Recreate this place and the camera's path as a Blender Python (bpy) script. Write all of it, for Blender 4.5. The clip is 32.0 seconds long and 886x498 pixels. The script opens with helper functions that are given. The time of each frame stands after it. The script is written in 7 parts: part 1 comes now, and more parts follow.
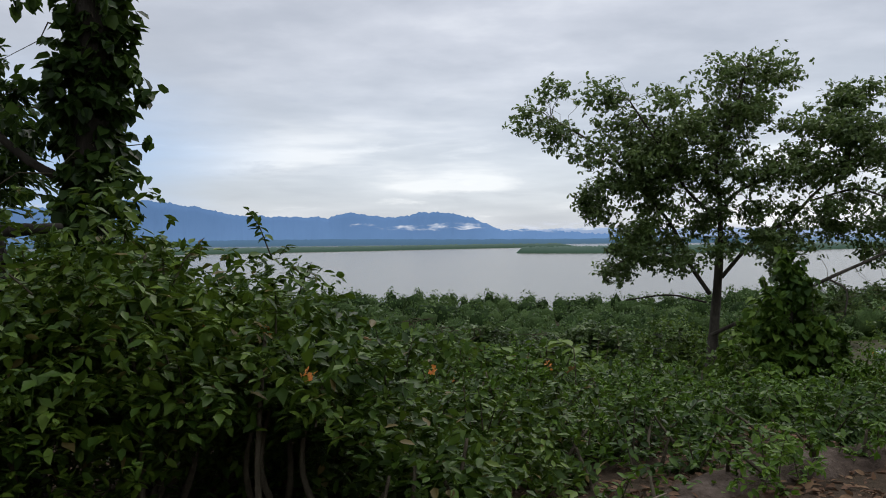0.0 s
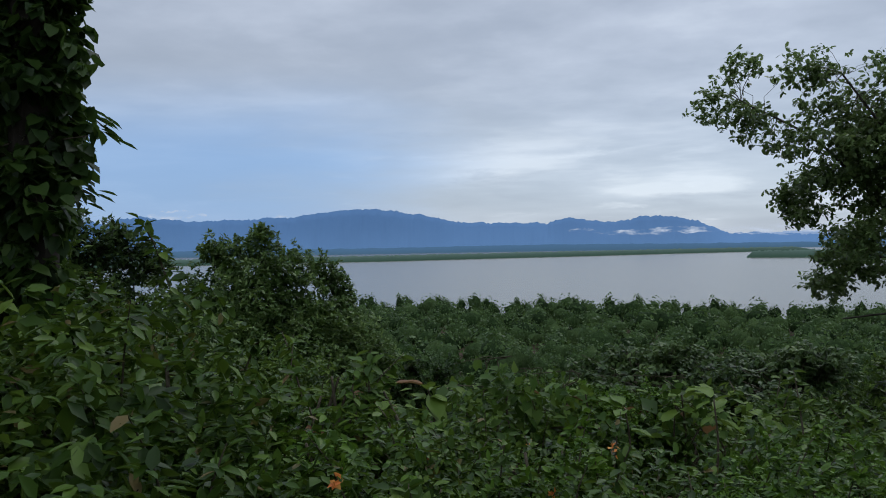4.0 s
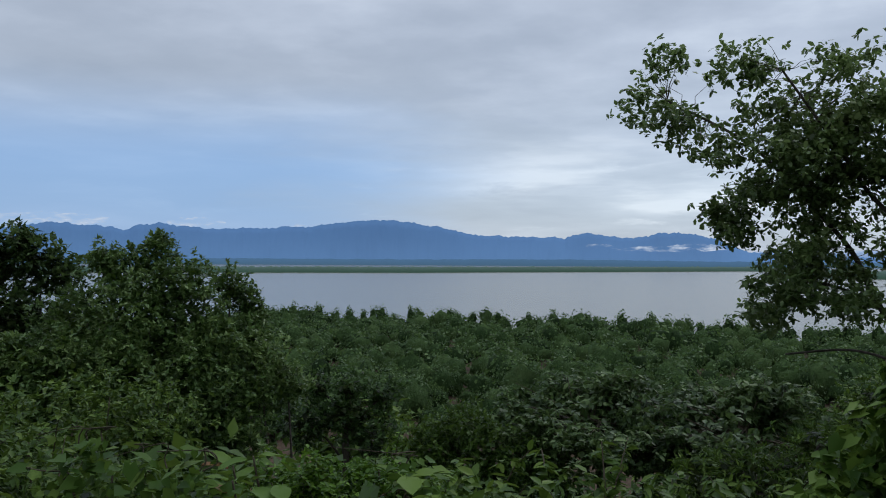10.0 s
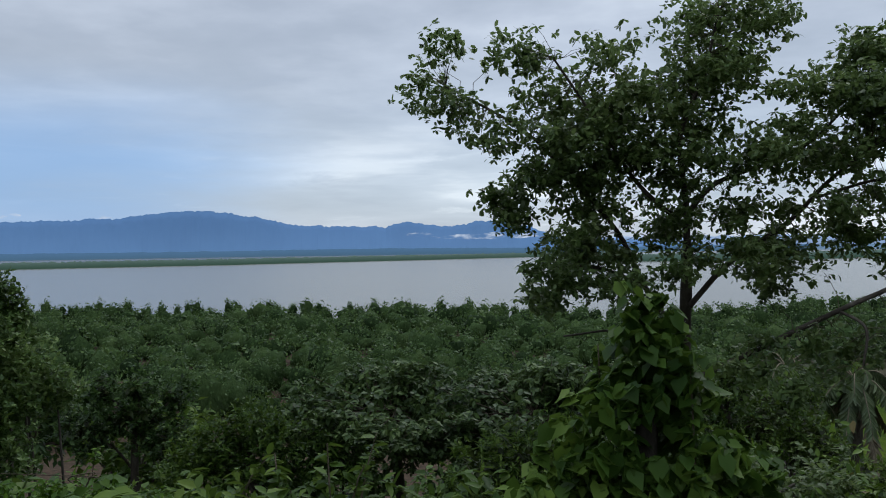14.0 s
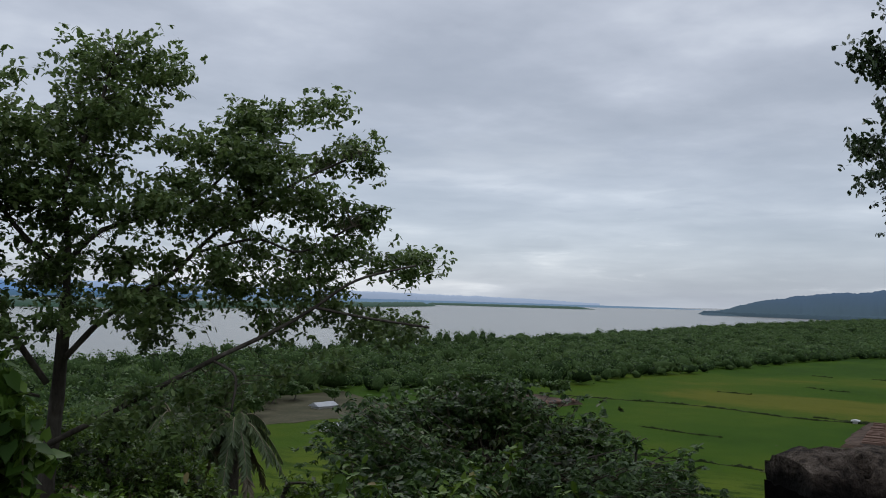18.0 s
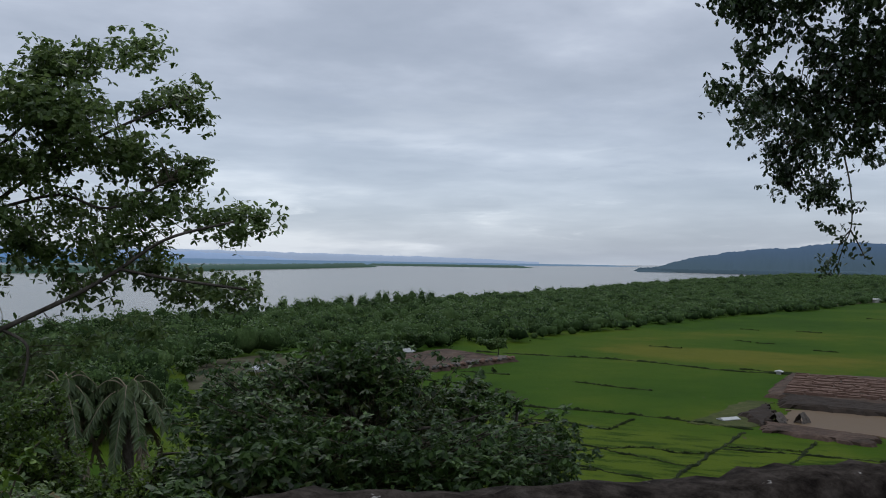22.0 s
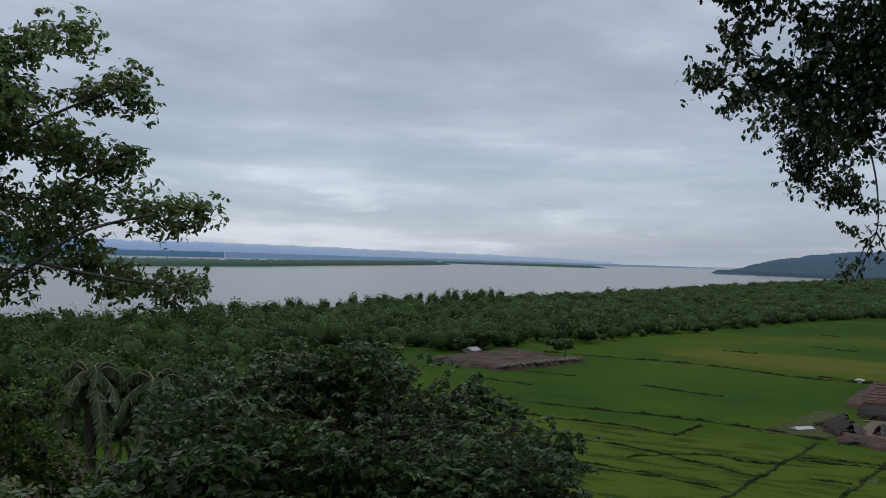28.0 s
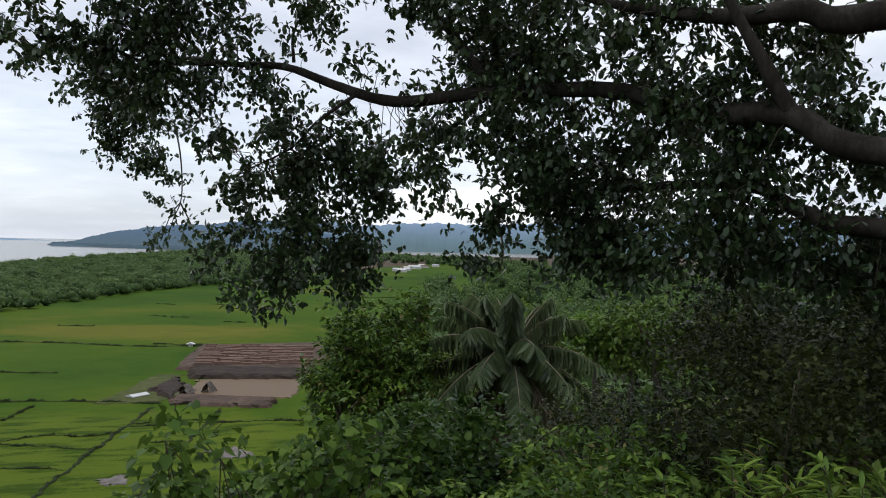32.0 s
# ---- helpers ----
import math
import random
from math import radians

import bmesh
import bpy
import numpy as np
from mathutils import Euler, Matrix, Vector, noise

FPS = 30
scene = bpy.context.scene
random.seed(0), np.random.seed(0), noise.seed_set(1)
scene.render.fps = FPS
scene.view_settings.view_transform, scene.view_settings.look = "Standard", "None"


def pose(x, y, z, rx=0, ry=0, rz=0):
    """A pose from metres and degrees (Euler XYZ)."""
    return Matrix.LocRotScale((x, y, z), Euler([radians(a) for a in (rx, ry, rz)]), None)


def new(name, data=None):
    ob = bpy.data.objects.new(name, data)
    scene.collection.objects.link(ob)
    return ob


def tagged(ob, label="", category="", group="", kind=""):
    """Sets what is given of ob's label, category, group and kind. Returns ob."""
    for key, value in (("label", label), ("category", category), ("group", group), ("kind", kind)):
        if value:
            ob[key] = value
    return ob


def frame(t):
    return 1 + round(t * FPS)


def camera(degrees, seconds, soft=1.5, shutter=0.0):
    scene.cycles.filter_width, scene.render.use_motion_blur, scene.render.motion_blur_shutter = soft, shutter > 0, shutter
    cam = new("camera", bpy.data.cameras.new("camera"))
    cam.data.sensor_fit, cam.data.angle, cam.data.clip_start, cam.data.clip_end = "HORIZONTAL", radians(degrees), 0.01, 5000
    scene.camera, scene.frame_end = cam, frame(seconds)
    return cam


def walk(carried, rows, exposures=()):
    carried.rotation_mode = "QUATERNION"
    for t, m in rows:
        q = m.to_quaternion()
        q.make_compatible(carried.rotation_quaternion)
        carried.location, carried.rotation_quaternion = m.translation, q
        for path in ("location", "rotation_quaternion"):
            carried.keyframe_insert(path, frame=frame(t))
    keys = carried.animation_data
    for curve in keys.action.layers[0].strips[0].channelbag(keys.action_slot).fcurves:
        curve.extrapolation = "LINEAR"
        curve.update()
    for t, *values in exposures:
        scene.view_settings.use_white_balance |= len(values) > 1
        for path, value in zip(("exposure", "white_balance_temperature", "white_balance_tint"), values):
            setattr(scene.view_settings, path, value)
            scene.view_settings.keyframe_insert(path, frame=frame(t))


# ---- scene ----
cam = camera(55.6, 32.0, soft=1.0)
METRES, EYE, TILT, LEAN, TURN = 12.0, 1.5, -0.65, 0.5, 0.0
ROWS = [
    (0.0, 0.0, 0.0, 0.0, 0.0, 0.0, -0.0),
    (0.5, 0.0013, 0.0145, 0.0012, 6.88, 0.35, -0.28),
    (1.0, 0.0171, 0.0325, 0.0009, 8.18, 1.09, -0.38),
    (1.5, 0.0323, 0.0487, 0.0042, 8.31, 1.71, -0.08),
    (2.0, 0.0421, 0.077, 0.0048, 8.73, 2.37, 0.27),
    (2.5, 0.0562, 0.1033, 0.0054, 11.49, 2.75, 0.93),
    (3.0, 0.0721, 0.1272, 0.0083, 14.19, 2.29, 0.88),
    (3.5, 0.0804, 0.1555, 0.0072, 14.08, 1.12, 0.42),
    (5.5, 0.1153, 0.2469, 0.0052, 19.55, -1.04, 0.65),
    (6.0, 0.1286, 0.2718, 0.004, 20.36, -2.0, 1.07),
    (6.5, 0.1416, 0.2881, 0.0051, 21.79, -2.4, 1.25),
    (7.0, 0.1503, 0.3112, 0.0047, 20.31, -2.65, 2.25),
    (7.5, 0.1634, 0.3307, 0.0062, 18.77, -1.58, 2.25),
    (8.0, 0.1813, 0.343, 0.0091, 18.87, 0.04, 0.99),
    (8.5, 0.1917, 0.358, 0.0078, 17.55, -0.22, -0.15),
    (9.0, 0.1977, 0.3789, 0.0084, 14.47, -1.02, -0.58),
    (9.5, 0.2079, 0.3891, 0.0089, 13.22, -0.42, -0.62),
    (10.0, 0.2271, 0.3961, 0.013, 16.03, 1.24, -0.97),
    (10.5, 0.2385, 0.4081, 0.0123, 17.35, 1.27, -0.78),
    (11.0, 0.245, 0.4228, 0.0122, 16.48, 0.51, -0.16),
    (11.5, 0.2559, 0.4305, 0.0128, 17.32, -0.16, -0.01),
    (12.0, 0.2686, 0.4331, 0.0132, 20.44, -0.11, -0.54),
    (12.5, 0.2724, 0.434, 0.0132, 21.08, 0.0, 0.13),
    (13.0, 0.2749, 0.4356, 0.0125, 18.46, 0.09, 0.84),
    (13.5, 0.277, 0.4381, 0.0126, 12.01, 0.23, 0.79),
    (14.0, 0.2751, 0.4431, 0.0133, 3.92, 0.6, 0.25),
    (14.5, 0.274, 0.4467, 0.013, -3.68, 0.97, -0.78),
    (15.0, 0.2746, 0.4475, 0.0136, -11.17, 1.28, -1.44),
    (15.5, 0.278, 0.4481, 0.0145, -18.94, 2.12, -1.72),
    (17.5, 0.2807, 0.4432, 0.0163, -34.42, 3.52, -1.85),
    (18.0, 0.2956, 0.4397, 0.0168, -35.4, 4.2, -1.26),
    (18.5, 0.3119, 0.4345, 0.017, -37.66, 4.11, -0.53),
    (19.0, 0.3283, 0.4354, 0.015, -41.29, 2.44, 0.26),
    (19.5, 0.3501, 0.4413, 0.0142, -43.94, 1.2, 0.4),
    (20.0, 0.3696, 0.436, 0.0143, -44.14, 0.95, 0.08),
    (20.5, 0.3931, 0.4286, 0.0161, -42.8, 0.99, -0.52),
    (21.0, 0.4187, 0.4315, 0.0144, -42.76, 0.86, -0.36),
    (21.5, 0.4396, 0.4329, 0.0156, -42.83, 1.12, -0.39),
    (22.0, 0.4605, 0.4217, 0.0173, -39.41, 1.55, -0.42),
    (22.5, 0.4747, 0.4198, 0.0188, -37.39, 1.62, -0.46),
    (23.0, 0.4946, 0.4257, 0.0182, -37.97, 1.56, -0.3),
    (23.5, 0.5139, 0.4212, 0.0184, -38.65, 1.67, 0.05),
    (24.0, 0.5328, 0.4065, 0.0211, -38.53, 2.21, 0.04),
    (24.5, 0.5512, 0.4001, 0.02, -41.89, 2.33, -0.75),
    (25.0, 0.5772, 0.4003, 0.0188, -46.08, 2.53, -0.63),
    (25.5, 0.6002, 0.3905, 0.0183, -44.88, 3.26, -0.05),
    (26.0, 0.6143, 0.3785, 0.0202, -38.27, 4.08, -0.72),
    (26.5, 0.6241, 0.3829, 0.0205, -34.78, 4.23, -1.41),
    (28.5, 0.64, 0.3886, 0.0208, -34.61, 0.9, -1.28),
    (29.0, 0.6395, 0.3884, 0.0203, -34.87, 2.05, -0.58),
    (29.5, 0.6416, 0.3874, 0.0209, -38.61, 3.4, -1.05),
    (30.0, 0.6467, 0.3836, 0.0204, -46.25, 3.9, -1.4),
    (30.5, 0.6494, 0.3782, 0.0201, -53.58, 3.89, -1.28),
    (31.0, 0.6528, 0.3752, 0.0197, -60.19, 3.63, -1.38),
    (31.5, 0.6608, 0.3662, 0.0194, -67.68, 2.31, -1.33),
    (32.0, 0.6729, 0.3507, 0.0164, -77.42, 0.23, -0.71),
]
EXPOSURES = [(0.0, 0.32, 6780, 10), (2.2, 0.27, 6500, 9), (3.0, 0.05, 6250, 8), (5.0, 0.06, 6150, 8), (13.5, 0.1, 6150, 7), (15.0, 0.24, 6450, 7), (17.0, 0.08, 6450, 9), (20.0, 0.02, 6380, 9), (24.0, 0.0, 6230, 9), (26.0, -0.05, 6230, 9), (29.0, -0.15, 6230, 9), (30.0, -0.14, 6260, 9), (31.0, -0.18, 6460, 10), (31.6, 0.3, 6650, 10), (32.0, 0.7, 6700, 10)]
walk(cam, [(t, pose(0, 0, EYE, TILT, LEAN, TURN) @ pose(METRES * x, METRES * y, METRES * z, 90 + pitch, roll, yaw)) for t, x, y, z, yaw, pitch, roll in ROWS], EXPOSURES)

# ---- light ----
def world_sky():
    w = bpy.data.worlds.new("overcast_sky")
    scene.world = w
    w.use_nodes = True
    nt = w.node_tree
    nt.nodes.clear()
    N = lambda kind, **kw: node(nt, kind, **kw)
    out = N("ShaderNodeOutputWorld")
    bg = N("ShaderNodeBackground")
    bg.inputs["Strength"].default_value = 1.0
    tc = N("ShaderNodeTexCoord")
    sep = N("ShaderNodeSeparateXYZ")
    nt.links.new(tc.outputs["Generated"], sep.inputs[0])
    zc = mathn(nt, "MAXIMUM", sep.outputs[2], 0.0)
    # cloud deck seen in perspective
    den = mathn(nt, "ADD", zc, 0.10)
    comb = N("ShaderNodeCombineXYZ")
    nt.links.new(mathn(nt, "DIVIDE", sep.outputs[0], den), comb.inputs[0])
    nt.links.new(mathn(nt, "DIVIDE", sep.outputs[1], den), comb.inputs[1])
    n1 = N("ShaderNodeTexNoise")
    n1.inputs["Scale"].default_value, n1.inputs["Detail"].default_value, n1.inputs["Roughness"].default_value = 0.55, 6, 0.5
    n2 = N("ShaderNodeTexNoise")
    n2.inputs["Scale"].default_value, n2.inputs["Detail"].default_value, n2.inputs["Roughness"].default_value = 1.7, 5, 0.55
    for n in (n1, n2):
        nt.links.new(comb.outputs[0], n.inputs["Vector"])
    mixn = mathn(nt, "ADD", mathn(nt, "MULTIPLY", n1.outputs["Fac"], 0.6), mathn(nt, "MULTIPLY", n2.outputs["Fac"], 0.4))
    deck = ramp(nt, mixn, [(0.30, (0.29, 0.315, 0.37)), (0.45, (0.365, 0.39, 0.45)), (0.54, (0.45, 0.475, 0.54)), (0.66, (0.63, 0.655, 0.71))])
    # paler, layered band towards the horizon
    band = N("ShaderNodeMapping")
    band.inputs["Scale"].default_value = (2.6, 2.6, 17.0)
    nt.links.new(tc.outputs["Generated"], band.inputs["Vector"])
    n3 = N("ShaderNodeTexNoise")
    n3.inputs["Scale"].default_value, n3.inputs["Detail"].default_value = 1.3, 5
    nt.links.new(band.outputs[0], n3.inputs["Vector"])
    low = ramp(nt, n3.outputs["Fac"], [(0.34, (0.32, 0.36, 0.44)), (0.48, (0.40, 0.44, 0.52)), (0.57, (0.48, 0.52, 0.60)), (0.66, (0.66, 0.69, 0.75))])
    lowmask = maprange(nt, zc, 0.23, 0.06, 0.0, 0.85)
    sky1 = mixc(nt, lowmask, deck, low)
    # thin bright streaks and dull bars in the lower clouds
    thin = N("ShaderNodeMapping")
    thin.inputs["Scale"].default_value = (4.6, 4.6, 27.0)
    nt.links.new(tc.outputs["Generated"], thin.inputs["Vector"])
    n4 = N("ShaderNodeTexNoise")
    n4.inputs["Scale"].default_value, n4.inputs["Detail"].default_value, n4.inputs["Roughness"].default_value, n4.inputs["Distortion"].default_value = 1.5, 7, 0.6, 0.5
    nt.links.new(thin.outputs[0], n4.inputs["Vector"])
    wisps = mathn(nt, "MULTIPLY", maprange(nt, n4.outputs["Fac"], 0.54, 0.74, 0.0, 0.6), maprange(nt, zc, 0.15, 0.08, 0.0, 1.0))
    sky1 = mixc(nt, wisps, sky1, (0.70, 0.73, 0.79))
    bars = mathn(nt, "MULTIPLY", maprange(nt, n4.outputs["Fac"], 0.45, 0.30, 0.0, 0.45), maprange(nt, zc, 0.26, 0.12, 0.0, 1.0))
    sky1 = mixc(nt, bars, sky1, (0.34, 0.37, 0.45))
    # clear blue gap low over the far range
    dot = N("ShaderNodeVectorMath", operation="DOT_PRODUCT")
    nt.links.new(tc.outputs["Generated"], dot.inputs[0])
    dot.inputs[1].default_value = Vector((-0.62, 0.77, 0.10)).normalized()
    gap = maprange(nt, mathn(nt, "ADD", dot.outputs["Value"], mathn(nt, "MULTIPLY", mathn(nt, "SUBTRACT", n3.outputs["Fac"], 0.5), 0.12)), 0.89, 0.985, 0.0, 1.0)
    gaph = maprange(nt, zc, 0.22, 0.10, 0.0, 1.0)
    gap = mathn(nt, "MULTIPLY", gap, gaph)
    sky2 = mixc(nt, mathn(nt, "MULTIPLY", gap, 0.85), sky1, (0.19, 0.32, 0.56))
    ny = N("ShaderNodeTexSky")
    ny.sky_type, ny.sun_disc, ny.sun_elevation, ny.sun_rotation = "NISHITA", False, radians(48), radians(200)
    sc = N("ShaderNodeVectorMath", operation="SCALE")
    sc.inputs["Scale"].default_value = 0.02
    nt.links.new(ny.outputs[0], sc.inputs[0])
    add = N("ShaderNodeVectorMath", operation="ADD")
    nt.links.new(sky2, add.inputs[0])
    nt.links.new(sc.outputs[0], add.inputs[1])
    # the cloud deck is brightest overhead
    lift = N("ShaderNodeVectorMath", operation="SCALE")
    nt.links.new(add.outputs[0], lift.inputs[0])
    nt.links.new(maprange(nt, sep.outputs[2], 0.30, 0.9, 1.0, 1.9), lift.inputs["Scale"])
    # below the horizon the ground is dark
    dn = maprange(nt, sep.outputs[2], -0.02, -0.10, 0.0, 1.0)
    fin = mixc(nt, dn, lift.outputs[0], (0.06, 0.08, 0.05))
    nt.links.new(fin, bg.inputs["Color"])
    nt.links.new(bg.outputs[0], out.inputs[0])
    sun = new("sun", bpy.data.lights.new("sun", "SUN"))
    sun.data.energy, sun.data.angle, sun.data.color = 0.7, radians(25), (1.0, 0.97, 0.92)
    sun.matrix_world = pose(0, 0, 60, 42, 0, 160)


# ---- node helpers ----
def node(nt, kind, **kw):
    n = nt.nodes.new(kind)
    if "operation" in kw:
        n.operation = kw["operation"]
    return n


def put(nt, socket, value):
    if isinstance(value, (int, float)):
        socket.default_value = value
    elif isinstance(value, tuple):
        socket.default_value = (*value, 1.0) if len(value) == 3 else value
    else:
        nt.links.new(value, socket)


def mathn(nt, op, a, b=0.0):
    n = nt.nodes.new("ShaderNodeMath")
    n.operation = op
    put(nt, n.inputs[0], a), put(nt, n.inputs[1], b)
    return n.outputs[0]


def maprange(nt, v, a, b, c, d):
    n = nt.nodes.new("ShaderNodeMapRange")
    n.interpolation_type = "SMOOTHSTEP"
    put(nt, n.inputs[0], v)
    for i, q in enumerate((a, b, c, d)):
        n.inputs[i + 1].default_value = q
    if a > b:
        n.inputs[1].default_value, n.inputs[2].default_value, n.inputs[3].default_value, n.inputs[4].default_value = b, a, d, c
    return n.outputs[0]


def mixc(nt, f, a, b):
    n = nt.nodes.new("ShaderNodeMix")
    n.data_type = "RGBA"
    put(nt, n.inputs[0], f), put(nt, n.inputs[6], a), put(nt, n.inputs[7], b)
    return n.outputs[2]


def ramp(nt, v, stops):
    n = nt.nodes.new("ShaderNodeValToRGB")
    put(nt, n.inputs[0], v)
    els = n.color_ramp.elements
    while len(els) < len(stops):
        els.new(0.5)
    for e, (p, c) in zip(els, stops):
        e.position, e.color = p, (*c, 1.0)
    return n.outputs[0]


def noisen(nt, scale, detail=4, vec=None, rough=0.55):
    n = nt.nodes.new("ShaderNodeTexNoise")
    n.inputs["Scale"].default_value, n.inputs["Detail"].default_value, n.inputs["Roughness"].default_value = scale, detail, rough
    if vec is not None:
        nt.links.new(vec, n.inputs["Vector"])
    return n.outputs["Fac"]


def coords(nt):
    """Positions in the world, in metres."""
    return nt.nodes.new("ShaderNodeNewGeometry").outputs["Position"]


world_sky()


# ---- materials ----
def material(name):
    m = bpy.data.materials.new(name)
    m.use_nodes = True
    nt = m.node_tree
    bsdf = nt.nodes["Principled BSDF"]
    return m, nt, bsdf


def bump(nt, bsdf, height, strength=0.5, distance=0.02):
    b = nt.nodes.new("ShaderNodeBump")
    b.inputs["Strength"].default_value, b.inputs["Distance"].default_value = strength, distance
    nt.links.new(height, b.inputs["Height"])
    nt.links.new(b.outputs[0], bsdf.inputs["Normal"])


def leaf_material(name, dark, mid, light, rough=0.45, through_light=0.3, patch=0.6, old=None, gloss=0.16, grain=0.6):
    """Leaves: each blade has its own tint, with slow drifts of colour through the crown."""
    m, nt, bsdf = material(name)
    geo = nt.nodes.new("ShaderNodeNewGeometry")
    r = geo.outputs["Random Per Island"]
    drift = noisen(nt, patch, 2, geo.outputs["Position"])
    v = mathn(nt, "ADD", mathn(nt, "MULTIPLY", r, grain), mathn(nt, "MULTIPLY", mathn(nt, "SUBTRACT", drift, 0.3), 1.6 - grain))
    stops = [(0.05, dark), (0.5, mid), (0.92, light)]
    col = ramp(nt, v, stops)
    if old:
        col = mixc(nt, maprange(nt, r, 0.972, 0.98, 0.0, 1.0), col, old)
    nt.links.new(col, bsdf.inputs["Base Color"])
    bsdf.inputs["Roughness"].default_value = rough
    bsdf.inputs["Specular IOR Level"].default_value = gloss
    tr = nt.nodes.new("ShaderNodeBsdfTranslucent")
    nt.links.new(mixc(nt, 0.5, col, light), tr.inputs["Color"])
    mx = nt.nodes.new("ShaderNodeMixShader")
    mx.inputs[0].default_value = through_light
    nt.links.new(bsdf.outputs[0], mx.inputs[1])
    nt.links.new(tr.outputs[0], mx.inputs[2])
    nt.links.new(mx.outputs[0], nt.nodes["Material Output"].inputs[0])
    return m


def mottled(name, stops, scale, rough=0.85, fine=12.0, relief=0.4, distance=0.03, stretch=None):
    """A rough surface with broad and fine variation."""
    m, nt, bsdf = material(name)
    p = coords(nt)
    if stretch:
        mp = nt.nodes.new("ShaderNodeMapping")
        mp.inputs["Scale"].default_value = stretch
        nt.links.new(p, mp.inputs["Vector"])
        p = mp.outputs[0]
    a, b = noisen(nt, scale, 5, p), noisen(nt, scale * fine, 6, p, 0.65)
    v = mathn(nt, "ADD", mathn(nt, "MULTIPLY", a, 0.6), mathn(nt, "MULTIPLY", b, 0.4))
    nt.links.new(ramp(nt, v, stops), bsdf.inputs["Base Color"])
    bsdf.inputs["Roughness"].default_value = rough
    bsdf.inputs["Specular IOR Level"].default_value = 0.12
    bump(nt, bsdf, b, relief, distance)
    return m


def canopy_material():
    """Closed forest canopy from afar: leaf-sized mottling, and each crown its own green."""
    m, nt, bsdf = material("canopy_mass")
    geo = nt.nodes.new("ShaderNodeNewGeometry")
    p = geo.outputs["Position"]
    mp = nt.nodes.new("ShaderNodeMapping")
    mp.inputs["Scale"].default_value = (1.0, 1.0, 0.35)
    nt.links.new(p, mp.inputs["Vector"])
    fine, mid = noisen(nt, 1.6, 5, mp.outputs[0], 0.7), noisen(nt, 0.28, 3, p)
    v = mathn(nt, "ADD", mathn(nt, "MULTIPLY", fine, 0.45), mathn(nt, "ADD", mathn(nt, "MULTIPLY", mid, 0.25), mathn(nt, "MULTIPLY", geo.outputs["Random Per Island"], 0.3)))
    nt.links.new(ramp(nt, v, [(0.34, (0.016, 0.030, 0.010)), (0.48, (0.032, 0.058, 0.018)), (0.60, (0.052, 0.086, 0.028)), (0.72, (0.078, 0.115, 0.04))]), bsdf.inputs["Base Color"])
    bsdf.inputs["Roughness"].default_value = 0.9
    bsdf.inputs["Specular IOR Level"].default_value = 0.04
    bump(nt, bsdf, fine, 1.0, 0.9)
    return m


FIELD, SEA = -34.5, -35.5
M = {}
M["lantana"] = leaf_material("lantana_leaf", (0.01, 0.026, 0.004), (0.046, 0.092, 0.011), (0.125, 0.19, 0.024), old=(0.13, 0.10, 0.035), through_light=0.22)
M["vine"] = leaf_material("vine_leaf", (0.009, 0.024, 0.005), (0.04, 0.084, 0.014), (0.1, 0.17, 0.028), rough=0.4)
M["fern_vine"] = leaf_material("fine_vine_leaf", (0.02, 0.05, 0.006), (0.065, 0.135, 0.012), (0.13, 0.22, 0.024), patch=1.2)
M["broad"] = leaf_material("broad_leaf", (0.03, 0.068, 0.010), (0.075, 0.14, 0.019), (0.17, 0.24, 0.036), rough=0.5, old=(0.25, 0.17, 0.08))
M["tree"] = leaf_material("tree_leaf", (0.028, 0.054, 0.014), (0.085, 0.142, 0.036), (0.18, 0.24, 0.08), rough=0.44, through_light=0.46, gloss=0.38)
M["round"] = leaf_material("round_tree_leaf", (0.022, 0.048, 0.010), (0.07, 0.13, 0.027), (0.18, 0.25, 0.075), rough=0.46, through_light=0.3, gloss=0.32)
M["fig"] = leaf_material("fig_leaf", (0.009, 0.02, 0.007), (0.03, 0.056, 0.019), (0.075, 0.112, 0.04), rough=0.4, through_light=0.2, gloss=0.4)
# extra-dark leaf: shade under the old tree and inside crowns put into colour
M["dark"] = leaf_material("shade_dark_leaf", (0.006, 0.011, 0.003), (0.02, 0.031, 0.008), (0.056, 0.075, 0.019))
M["slope"] = leaf_material("slope_leaf", (0.015, 0.034, 0.006), (0.056, 0.105, 0.016), (0.13, 0.19, 0.03), patch=0.25)
M["mid"] = leaf_material("glossy_leaf", (0.007, 0.018, 0.005), (0.03, 0.064, 0.014), (0.092, 0.155, 0.038), rough=0.5, gloss=0.2)
M["tier"] = leaf_material("whorled_leaf", (0.013, 0.029, 0.008), (0.048, 0.088, 0.022), (0.12, 0.175, 0.052), rough=0.48, gloss=0.25)
M["mangrove"] = leaf_material("mangrove_leaf", (0.022, 0.047, 0.013), (0.061, 0.11, 0.029), (0.13, 0.19, 0.055), patch=0.11, grain=0.3)
M["canopy"] = canopy_material()
M["darkbark"] = mottled("dark_bark", [(0.3, (0.012, 0.010, 0.008)), (0.5, (0.03, 0.026, 0.02)), (0.7, (0.065, 0.058, 0.048))], 3.0, 0.9, 6.0, 0.8, 0.02, (1, 1, 0.35))
M["palm"] = leaf_material("palm_leaflet", (0.035, 0.058, 0.022), (0.075, 0.11, 0.042), (0.15, 0.19, 0.085), rough=0.45, gloss=0.35)
M["bark"] = mottled("bark", [(0.3, (0.03, 0.026, 0.02)), (0.5, (0.085, 0.075, 0.06)), (0.7, (0.17, 0.16, 0.135))], 3.0, 0.9, 6.0, 0.8, 0.02, (1, 1, 0.35))
